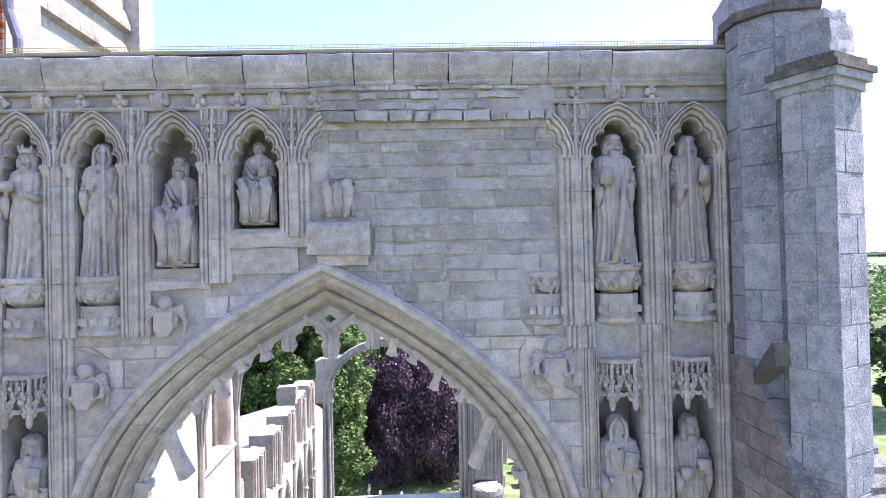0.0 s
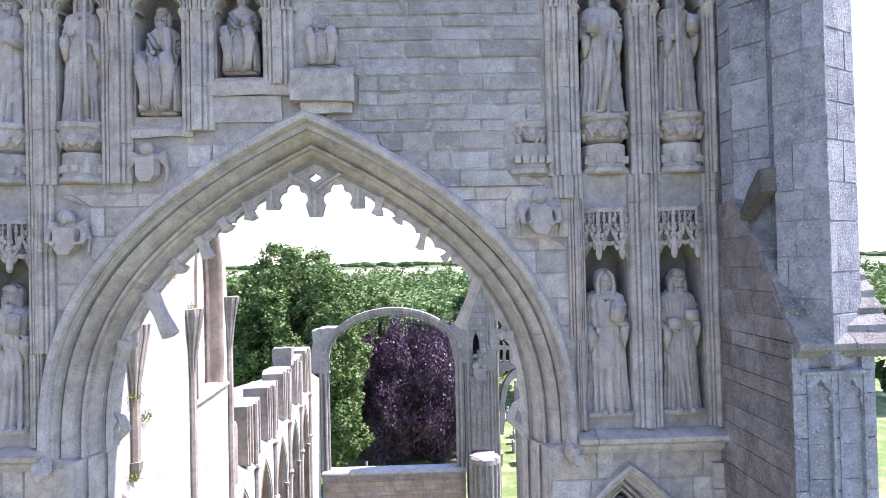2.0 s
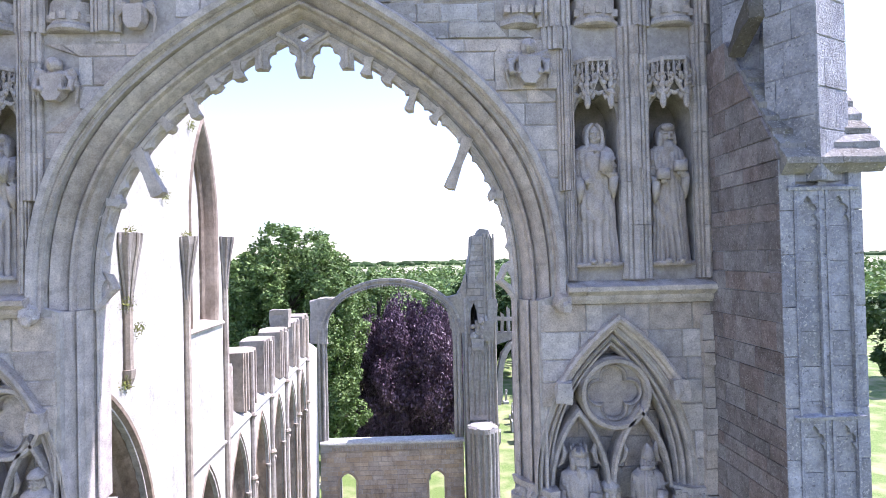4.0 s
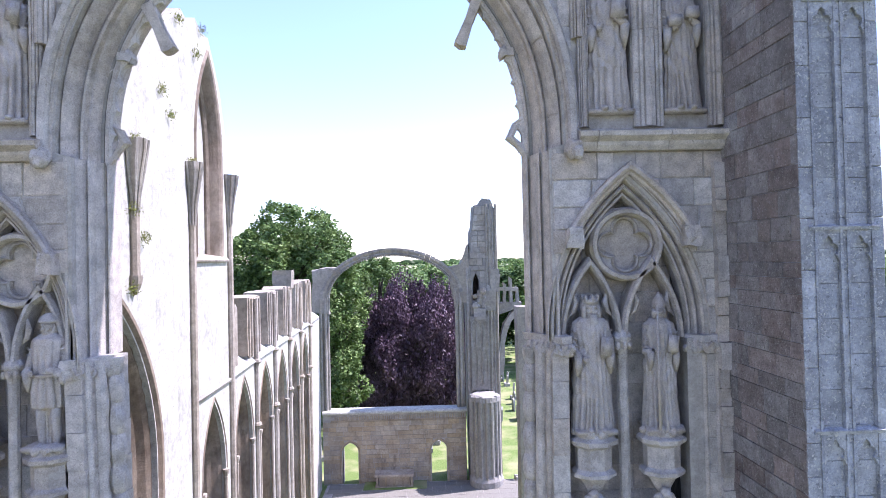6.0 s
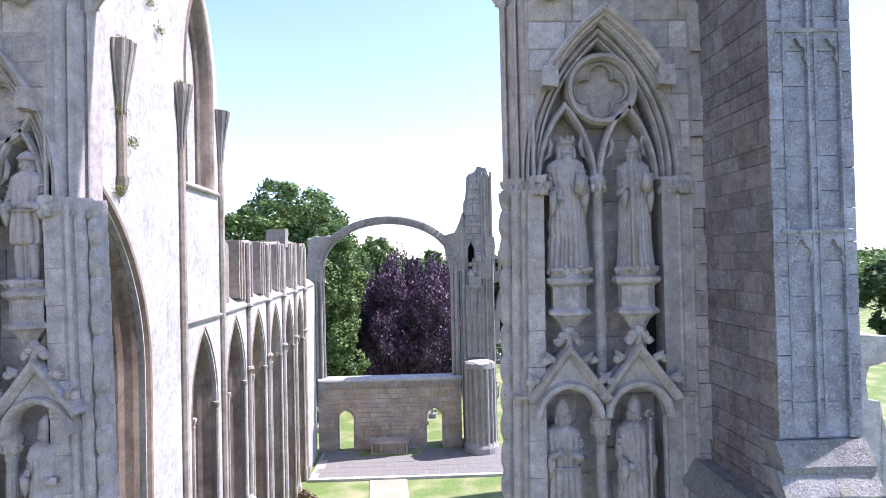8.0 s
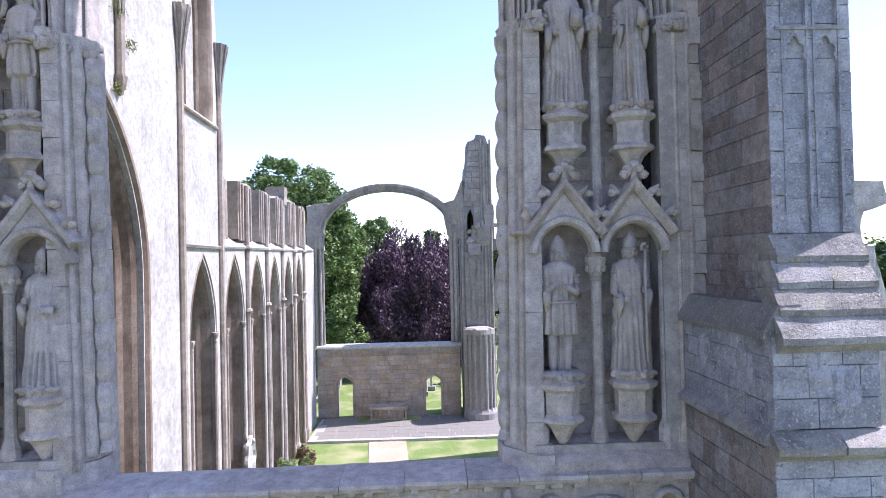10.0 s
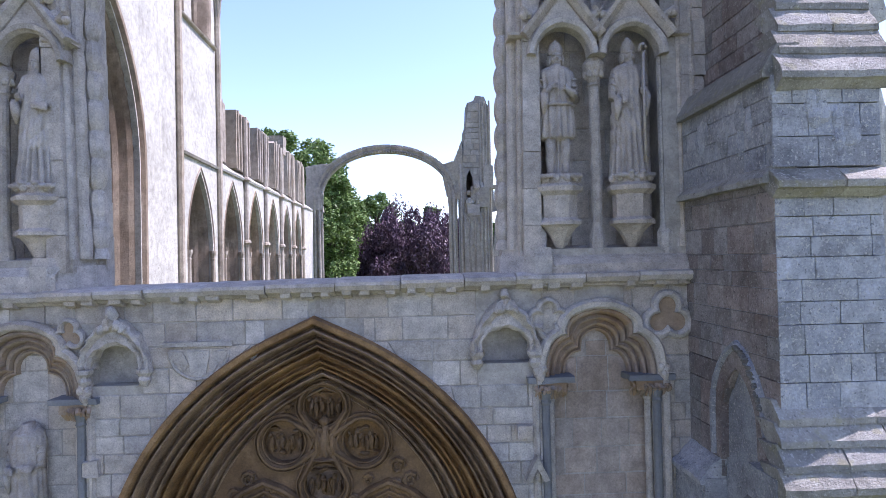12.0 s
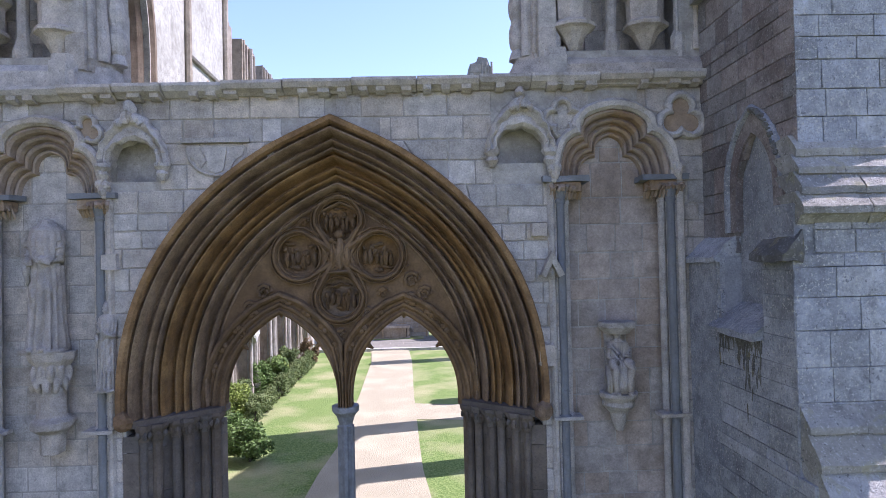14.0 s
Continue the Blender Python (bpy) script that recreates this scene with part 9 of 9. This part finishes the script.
def statue(at, h, seed, seat=False, head="beard", hold=("book", "staff"), folds=18, turn=0, label="", slim=1.0, legs=False):
    bm = bmesh.new()
    folds = folds if folds > 14 else folds * 2
    lv = SIT if seat else STAND
    if legs:                       # short tunic over bare legs
        lv = [(0.0, 0.05, 0.05, 0.03), (0.29, 0.06, 0.06, 0.02), (0.30, 0.125, 0.10, 0), (0.32, 0.14, 0.105, 0)] + [q for q in STAND if q[0] > 0.4]
    robe(bm, lv, h, seed, folds, mantle=not legs and not seat)
    sh = 0.80 if not seat else 0.74
    yo = 0.02 * h if seat else 0
    if legs:
        for sg in (-1, 1):
            tube(bm, [(sg * 0.06 * h, -0.02 * h, 0), (sg * 0.065 * h, -0.02 * h, 0.10 * h), (sg * 0.062 * h, -0.012 * h, 0.15 * h), (sg * 0.064 * h, -0.03 * h, 0.20 * h), (sg * 0.06 * h, -0.02 * h, 0.34 * h)], [0.028 * h, 0.034 * h, 0.044 * h, 0.040 * h, 0.052 * h], 12)
            ball(bm, (sg * 0.07 * h, -0.07 * h, 0.02 * h), (0.032 * h, 0.065 * h, 0.024 * h), 10, 6)
        tube(bm, [(0.145 * h * math.cos(i * 0.3), 0.112 * h * math.sin(i * 0.3), 0.55 * h) for i in range(22)], [0.014 * h] * 22, 6)
    elif not seat:
        for sg in (-1, 1):
            ball(bm, (sg * 0.055 * h, -0.128 * h, 0.030 * h), (0.030 * h, 0.045 * h, 0.020 * h), 10, 6)
    if seat:
        for sg in (-1, 1):
            tube(bm, [(sg * 0.08 * h, -0.02 * h, 0.46 * h), (sg * 0.12 * h, -0.19 * h, 0.45 * h), (sg * 0.125 * h, -0.21 * h, 0.38 * h), (sg * 0.11 * h, -0.18 * h, 0.2 * h), (sg * 0.095 * h, -0.20 * h, 0.04 * h)], [0.08 * h, 0.078 * h, 0.066 * h, 0.045 * h, 0.04 * h], 14)
            ball(bm, (sg * 0.09 * h, -0.26 * h, 0.025 * h), (0.035 * h, 0.06 * h, 0.025 * h), 8, 5)
        locks(bm, (0, -0.115 * h, 0.23 * h), (0.15 * h, 0.085 * h, 0.23 * h), seed, 20, 0.34, n=64, m=24)
        for i in range(5):         # pleats that fall between the shins, and outside them
            x = (-0.06 + 0.03 * i) * h
            tube(bm, [(x * 0.6, -0.14 * h, 0.36 * h), (x, -0.15 * h, 0.2 * h), (x * 1.2, -0.165 * h, 0.03 * h)], [0.014 * h, 0.017 * h, 0.020 * h], 8)
        for sg in (-1, 1):
            for i in range(3):
                x = sg * (0.155 + 0.012 * i) * h
                tube(bm, [(x * 0.9, (-0.14 + 0.03 * i) * h, 0.42 * h), (x, (-0.13 + 0.03 * i) * h, 0.22 * h), (x * 1.05, (-0.14 + 0.03 * i) * h, 0.03 * h)], [0.018 * h, 0.022 * h, 0.022 * h], 8)
        for i in range(2):         # folds slung from knee to knee
            z = (0.42 - 0.10 * i) * h
            tube(bm, [(0.12 * h * u, (-0.19 + 0.05 * (1 - u * u)) * h, z - 0.09 * h * (1 - u * u)) for u in (-1, -0.6, -0.2, 0.2, 0.6, 1)], [0.018 * h, 0.022 * h, 0.024 * h, 0.024 * h, 0.022 * h, 0.018 * h], 9)
        tube(bm, [(-0.12 * h, -0.06 * h, 0.72 * h), (-0.03 * h, -0.105 * h, 0.6 * h), (0.08 * h, -0.11 * h, 0.5 * h)], [0.02 * h, 0.028 * h, 0.03 * h], 8)
        tube(bm, [(-0.135 * h, -0.05 * h, 0.66 * h), (-0.05 * h, -0.10 * h, 0.54 * h), (0.05 * h, -0.13 * h, 0.47 * h)], [0.02 * h, 0.024 * h, 0.026 * h], 8)
    ht = 0.905 if not seat else 0.872
    if head != "none":
        statue_head(bm, Vector((0, yo - 0.02 * h, ht * h)), h, head, seed)
        tube(bm, [(0, yo, (ht - 0.12) * h), (0, yo - 0.012 * h, (ht - 0.03) * h)], [0.055 * h, 0.042 * h], 12)
    else:
        ball(bm, (0.005 * h, yo, (sh + 0.035) * h), (0.05 * h, 0.045 * h, 0.03 * h), 9, 6)
    # collar of the cloak
    tube(bm, [(0.085 * h * math.cos(i * 0.33), yo - 0.008 * h + 0.072 * h * math.sin(i * 0.33), (sh + 0.032 + 0.022 * math.sin(i * 0.33)) * h) for i in range(20)], [0.016 * h] * 20, 6)
    ends = []
    rnd = random.Random(seed + 5)
    for sg in (-1, 1):
        e = Vector((sg * rnd.uniform(0.150, 0.162) * h, -0.03 * h + yo, (sh - 0.20) * h))
        hnd = Vector((sg * rnd.uniform(0.045, 0.10) * h, -0.128 * h + yo, (sh - rnd.uniform(0.12, 0.26)) * h))
        mid = (e + hnd) / 2 + Vector((sg * 0.012 * h, -0.022 * h, -0.008 * h))
        tube(bm, [(sg * 0.115 * h, yo, sh * h - 0.012 * h), (sg * 0.142 * h, yo - 0.008 * h, (sh - 0.10) * h), e, mid, hnd], [0.036 * h, 0.036 * h, 0.037 * h, 0.031 * h, 0.020 * h], 12)
        for q in range(3):         # creases of the sleeve
            c = Vector((sg * (0.135 + 0.006 * q) * h, yo - 0.012 * h, (sh - 0.06 - 0.05 * q) * h))
            tube(bm, [c + Vector((0.046 * h * math.cos(w), 0.044 * h * math.sin(w), sg * 0.012 * h * math.cos(w))) for w in (3.3, 3.9, 4.5, 5.1, 5.7)], [0.004 * h, 0.008 * h, 0.009 * h, 0.008 * h, 0.004 * h], 6)
        ball(bm, hnd, (0.022 * h, 0.02 * h, 0.026 * h), 10, 7)
        for q in range(4):
            tube(bm, [hnd + Vector((-sg * 0.004 * h, -0.014 * h, (0.014 - 0.010 * q) * h)), hnd + Vector((-sg * 0.032 * h, -0.016 * h, (0.018 - 0.010 * q) * h))], [0.0065 * h, 0.005 * h], 6)
        if sg == -1 or hold[1] != "none":      # sleeve falling from the forearm
            tube(bm, [mid, mid + Vector((0, 0.012 * h, -0.07 * h)), mid + Vector((sg * 0.006 * h, 0.025 * h, -0.15 * h))], [0.036 * h, 0.034 * h, 0.010 * h], 9)
        ends.append(hnd)
    for hd, what in zip(ends, hold):
        if what == "book":
            mt = Matrix.Translation(hd + Vector((0, -0.02 * h, 0.06 * h))) @ Matrix.Rotation(0.14, 4, "Y")
            bmesh.ops.create_cube(bm, size=1, matrix=mt @ Matrix.Diagonal((0.095 * h, 0.034 * h, 0.13 * h, 1)))
            bmesh.ops.create_cube(bm, size=1, matrix=mt @ Matrix.Translation((0, -0.02 * h, 0)) @ Matrix.Diagonal((0.07 * h, 0.01 * h, 0.10 * h, 1)))
        elif what == "staff":
            tube(bm, [(hd.x + 0.005 * h, hd.y - 0.02 * h, 0.02 * h), (hd.x - 0.003 * h, hd.y - 0.015 * h, 0.45 * h), (hd.x - 0.008 * h, hd.y - 0.01 * h, 0.93 * h)], [0.015 * h, 0.016 * h, 0.015 * h], 8)
            ball(bm, (hd.x - 0.008 * h, hd.y - 0.01 * h, 0.94 * h), (0.024 * h, 0.02 * h, 0.036 * h), 9, 6)
        elif what == "club":
            tube(bm, [(hd.x, hd.y, hd.z - 0.14 * h), (hd.x * 0.95, hd.y - 0.01 * h, hd.z + 0.1 * h), (hd.x * 0.9, hd.y - 0.01 * h, hd.z + 0.24 * h)], [0.02 * h, 0.032 * h, 0.036 * h], 10)
        elif what == "saw":
            tube(bm, [(hd.x, hd.y - 0.02 * h, hd.z + 0.03 * h), (hd.x - 0.03 * h, hd.y - 0.03 * h, hd.z - 0.3 * h), (hd.x - 0.09 * h, hd.y - 0.02 * h, 0.03 * h)], [0.02 * h, 0.026 * h, 0.03 * h], 8)
        elif what == "cross":
            tube(bm, [(hd.x, hd.y - 0.02 * h, 0.02 * h), (hd.x, hd.y - 0.02 * h, 0.97 * h)], [0.014 * h, 0.014 * h], 8)
            bmesh.ops.create_cube(bm, size=1, matrix=Matrix.Translation((hd.x, hd.y - 0.02 * h, 0.91 * h)) @ Matrix.Diagonal((0.10 * h, 0.025 * h, 0.03 * h, 1)))
        elif what == "crozier":
            tube(bm, [(hd.x, hd.y - 0.015 * h, 0.1 * h), (hd.x, hd.y - 0.015 * h, 0.9 * h)], [0.012 * h, 0.013 * h], 8)
            cc = Vector((hd.x, hd.y - 0.015 * h, 0.93 * h))
            tube(bm, [cc + Vector((0.032 * h * math.cos(a), 0, 0.032 * h * math.sin(a))) for a in [i * 0.6 for i in range(10)]], [0.012 * h] * 10, 6)
        elif what == "box":
            bmesh.ops.create_cube(bm, size=1, matrix=Matrix.Translation(hd + Vector((0, -0.01 * h, 0.04 * h))) @ Matrix.Diagonal((0.1 * h, 0.06 * h, 0.07 * h, 1)))
    # rough base block, or the bench of a seated one
    bmesh.ops.create_cube(bm, size=1, matrix=Matrix.Translation((0, 0.0, 0.012 * h)) @ Matrix.Diagonal((0.34 * h, 0.28 * h, 0.03 * h, 1)))
    if seat:
        bmesh.ops.create_cube(bm, size=1, matrix=Matrix.Translation((0, 0.07 * h, 0.2 * h)) @ Matrix.Diagonal((0.34 * h, 0.18 * h, 0.4 * h, 1)))
    for v in bm.verts:
        v.co += noise.noise_vector(v.co * 16 + Vector((seed, 0, 0))) * 0.004
        v.co.x *= slim
    me = bpy.data.meshes.new("statue")
    bmesh.ops.recalc_face_normals(bm, faces=bm.faces)
    bm.to_mesh(me)
    bm.free()
    me.materials.append(STATUE)
    for p in me.polygons:
        p.use_smooth = True
    ob = new("statue", me)
    ob.matrix_world = pose(*at, 0, 0, turn)
    return tagged(ob, label, "statue", "niche statues")


# top row
statue((3.05, 0.12, 16.95), 1.49, 1, head="beard", hold=("book", "saw"), folds=10, label="bearded standing stone saint holding a book and saw", slim=0.95)
statue((3.90, 0.12, 16.95), 1.46, 2, head="beard", hold=("staff", "book"), folds=9, turn=8, label="bearded standing stone saint with a long staff", slim=0.92)
statue((-3.47, 0.12, 16.90), 1.50, 3, head="crown", hold=("box", "none"), folds=8, label="standing stone saint with bound hair and a box", slim=0.9)
statue((-2.66, 0.12, 16.93), 1.50, 4, head="hood", hold=("none", "staff"), folds=11, turn=10, label="standing hooded stone saint with a tall staff", slim=0.9)
statue((-4.3, 0.12, 16.90), 1.48, 14, head="beard", hold=("book", "none"), folds=9, label="bearded standing stone saint holding a book", slim=0.9)
statue((-1.83, 0.16, 17.05), 1.27, 5, seat=True, head="beard", hold=("none", "club"), label="bearded seated stone saint with a club", slim=0.88)
statue((-0.965, 0.18, 17.5), 0.98, 6, seat=True, head="bare", hold=("none", "book"), label="seated stone cleric with raised hands", slim=1.05)
statue((-0.05, 0.10, 17.54), 0.84, 7, seat=True, head="none", hold=("none", "none"), label="headless seated stone figure on a block", slim=1.15)
# second row
statue((3.02, 0.12, 13.665), 1.60, 8, head="hood", hold=("none", "book"), folds=8, label="standing hooded stone abbot in heavy robes", slim=0.92)
statue((3.84, 0.12, 13.665), 1.58, 9, head="beard", hold=("box", "box"), folds=12, label="bearded standing stone figure in a long pleated robe", slim=0.82)
statue((-3.46, 0.12, 13.665), 1.58, 10, head="beard", hold=("none", "book"), folds=9, label="bearded standing stone saint holding a book low", slim=0.85)
statue((-4.29, 0.12, 13.665), 1.58, 11, head="hood", hold=("none", "book"), folds=9, label="standing stone figure in a hood", slim=0.85)
# pair in the traceried niches
statue((2.77, 0.10, 10.2), 1.47, 12, head="crown", hold=("none", "book"), folds=11, label="crowned standing stone figure in a cloak", slim=0.88)
statue((3.53, 0.10, 10.2), 1.42, 13, head="mitre", hold=("cross", "book"), folds=10, label="mitred standing stone figure with a cross staff", slim=0.78)
statue((-3.11, 0.10, 10.2), 1.42, 15, head="hat", hold=("none", "none"), folds=6, legs=True, label="standing stone figure in a short tunic and cap", slim=0.85)
statue((-3.91, 0.10, 10.2), 1.42, 16, head="crown", hold=("book", "none"), folds=10, label="crowned standing stone figure in a cloak", slim=0.85)
statue((2.66, 0.10, 7.26), 1.46, 17, head="mitre", hold=("none", "none"), folds=7, legs=True, label="standing stone figure in a belted tunic with bare legs", slim=0.88)
statue((3.46, 0.10, 7.26), 1.48, 18, head="mitre", hold=("none", "crozier"), folds=8, turn=4, label="mitred standing stone bishop with a crozier", slim=0.82)
statue((-2.93, 0.10, 7.26), 1.46, 19, head="mitre", hold=("none", "none"), folds=9, label="mitred standing stone figure in long robes", slim=0.85)
statue((-3.72, 0.10, 7.26), 1.46, 20, head="hood", hold=("book", "none"), folds=9, label="standing hooded stone figure", slim=0.85)
# worn figures of the lowest stage
statue((-3.09, 0.10, 3.36), 1.6, 23, head="none", hold=("none", "none"), folds=7, label="headless weathered standing stone figure in a pleated robe", slim=0.66)
statue((3.06, 0.06, 2.76), 0.72, 24, seat=True, head="bare", hold=("none", "none"), label="small worn seated stone figure on a bracket", slim=1.0)
statue((-2.40, -0.01, 2.95), 0.95, 25, head="bare", hold=("none", "none"), folds=7, label="small eroded standing stone figure beside the door", slim=0.6)

# brackets of the lowest stage
bm = bmesh.new()
lathe(bm, [(0.05, 2.34), (0.09, 2.46), (0.10, 2.54), (0.18, 2.62), (0.17, 2.67), (0.21, 2.72), (0.21, 2.76)], 3.06, 0.10, 12)
lathe(bm, [(0.14, 3.40), (0.17, 3.44), (0.21, 3.47), (0.21, 3.53)], 3.06, 0.10, 8)
box(bm, 3.06 - 0.12, 3.06 + 0.12, 0.15, 0.24, 2.74, 3.46)
rough_up(bm, 0.015, 9)
fuse(tagged(part("statue_bracket", bm, CARVED), "worn stone bracket and canopy block of a seated figure", "bracket"), 0.01)
bm = bmesh.new()
lathe(bm, [(0.12, 2.28), (0.13, 2.50), (0.21, 2.56), (0.22, 2.62), (0.15, 2.68), (0.14, 3.0), (0.17, 3.2), (0.23, 3.28), (0.24, 3.36)], -3.05, 0.1, 10)
for i in range(12):
    a = math.pi * (1 + i / 11)
    ball(bm, (-3.05 + 0.17 * math.cos(a), 0.1 + 0.17 * math.sin(a), 3.02 + 0.12 * (i % 2)), (0.038, 0.04, 0.09), 8, 6)
rough_up(bm, 0.025, 9, 2)
fuse(tagged(part("statue_bracket", bm, CARVED), "carved foliage capital used as a statue bracket", "bracket"), 0.01)

fuse_all()

# ---- facing stones of the west front ----
W_HOOD = great_arch(WCX, WW + 1.02, 13.3, 17.05, 18)
W_HOOD = [(W_HOOD[0][0], 6.3)] + W_HOOD + [(W_HOOD[-1][0], 6.3)]
# rough rubble patch between the niches
stones(front, RUBBLE, (0, 0.0, 0), 0, -0.16, 2.36, 16.2, 18.58, holes=[hole_of(W_HOOD), rect_hole(-0.4, 0.32, 17.0, 17.55), rect_hole(1.95, 2.45, 16.28, 16.95)],
       course=(0.10, 0.23), length=(0.2, 0.68), seed=5, joint=0.012, jut=0.010, proud=0.012, name="rubble_stone", limit=240, soft=2.6, tilt=1.3, slack=0.018)
bm = bmesh.new()
plate(bm, [(-0.14, 17.56), (0.33, 17.56), (0.33, 17.0), (0.75, 16.72), (1.9, 16.2), (2.0, 16.9), (2.38, 16.95), (2.38, 18.6), (-0.14, 18.6)], [], 0.006, 0.03)
part("rubble_bedding", bm, PALE_MORTAR, front)
# spandrels, piers and plain surfaces
stones(front, STONE, (0, 0.0, 0), 0, -2.94, 2.62, 13.5, 16.2, holes=[hole_of(W_HOOD), rect_hole(1.93, 2.66, 15.6, 16.18), rect_hole(-3.0, -2.58, 15.4, 16.1)], seed=6, limit=150)
stones(front, STONE, (0, 0.0, 0), 0, -2.92, -0.4, 16.2, 17.3, holes=[hole_of(W_HOOD), rect_hole(-2.12, -1.54, 16.3, 17.5), rect_hole(-2.95, -2.4, 16.2, 17.5), rect_hole(-1.45, -0.38, 16.93, 17.5)], seed=7, limit=60)
for x0, x1 in ((2.36, 4.3), (-4.6, -2.85)):
    c, m_, w_, dz = PIER[0] if x0 > 0 else PIER[1]
    stones(front, STONE, (0, 0.0, 0), 0, x0, x1, 11.25, 13.26, holes=[hole_of(arch(c + 0.04 * m_, w_ + 0.40, 11.2 + dz, 13.06 + dz, 14, 0.02))], seed=8 + int(x0), limit=60)
    stones(front, STONE, (0, 0.37, 0), 0, c - 0.66, c + (0.66 if c > 0 else 0.76), 6.5, 12.5, holes=[hole_of([(c - 0.7, 6.0)] + [(c - 0.7, 11.0)] + [(c - 0.7, 6.0)])], seed=18 + int(x0), thick=0.02, course=(0.26, 0.36), length=(0.3, 0.55), limit=90)
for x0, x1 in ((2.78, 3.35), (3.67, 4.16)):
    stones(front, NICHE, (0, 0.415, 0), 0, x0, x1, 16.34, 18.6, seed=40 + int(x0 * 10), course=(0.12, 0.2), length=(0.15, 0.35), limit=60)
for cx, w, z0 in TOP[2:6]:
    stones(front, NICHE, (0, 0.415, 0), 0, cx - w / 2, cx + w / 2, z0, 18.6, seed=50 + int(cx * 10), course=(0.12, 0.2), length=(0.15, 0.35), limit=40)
# the wall round the door
dh = hole_of([(door_cut[0][0] - 0.02, -0.3)] + widened(door_cut[1:-1], 0.03) + [(door_cut[-1][0] + 0.02, -0.3)])
lh = [hole_of(opening(cx, 1.28, -0.3, 5.1, 5.93 if cx > 0 else 5.84, 12)) for cx, _ in BASE]
lh += [rect_hole(1.72, 2.42, 5.3, 5.9), rect_hole(-2.46, -1.84, 5.2, 5.8)]
stones(lower, STONE, (0, 0.0, 0), 0, -5.2, 4.1, 0.0, 6.08, holes=[dh] + lh, course=(0.17, 0.27), length=(0.25, 0.55), seed=10, limit=280)
WARM = stone("warm_ashlar_stone", (0.32, 0.262, 0.22), (0.44, 0.378, 0.332), stain=(0.15, 0.12, 0.09), stain_amt=0.6, per_piece=0.12, grit=0.9)
for cx, _ in BASE:
    stones(lower, WARM if cx > 0 else STONE, (0, 0.216, 0), 0, cx - 0.56, cx + 0.56, 0.0, 5.3, holes=[], course=(0.22, 0.32), length=(0.25, 0.5), seed=11 + int(cx), thick=0.03, limit=90)
    stones(lower, WARM if cx > 0 else STONE, (0, 0.216, 0), 0, cx - 0.36, cx + 0.36, 5.3, 5.72, course=(0.15, 0.2), length=(0.2, 0.4), seed=12, thick=0.03, limit=20)
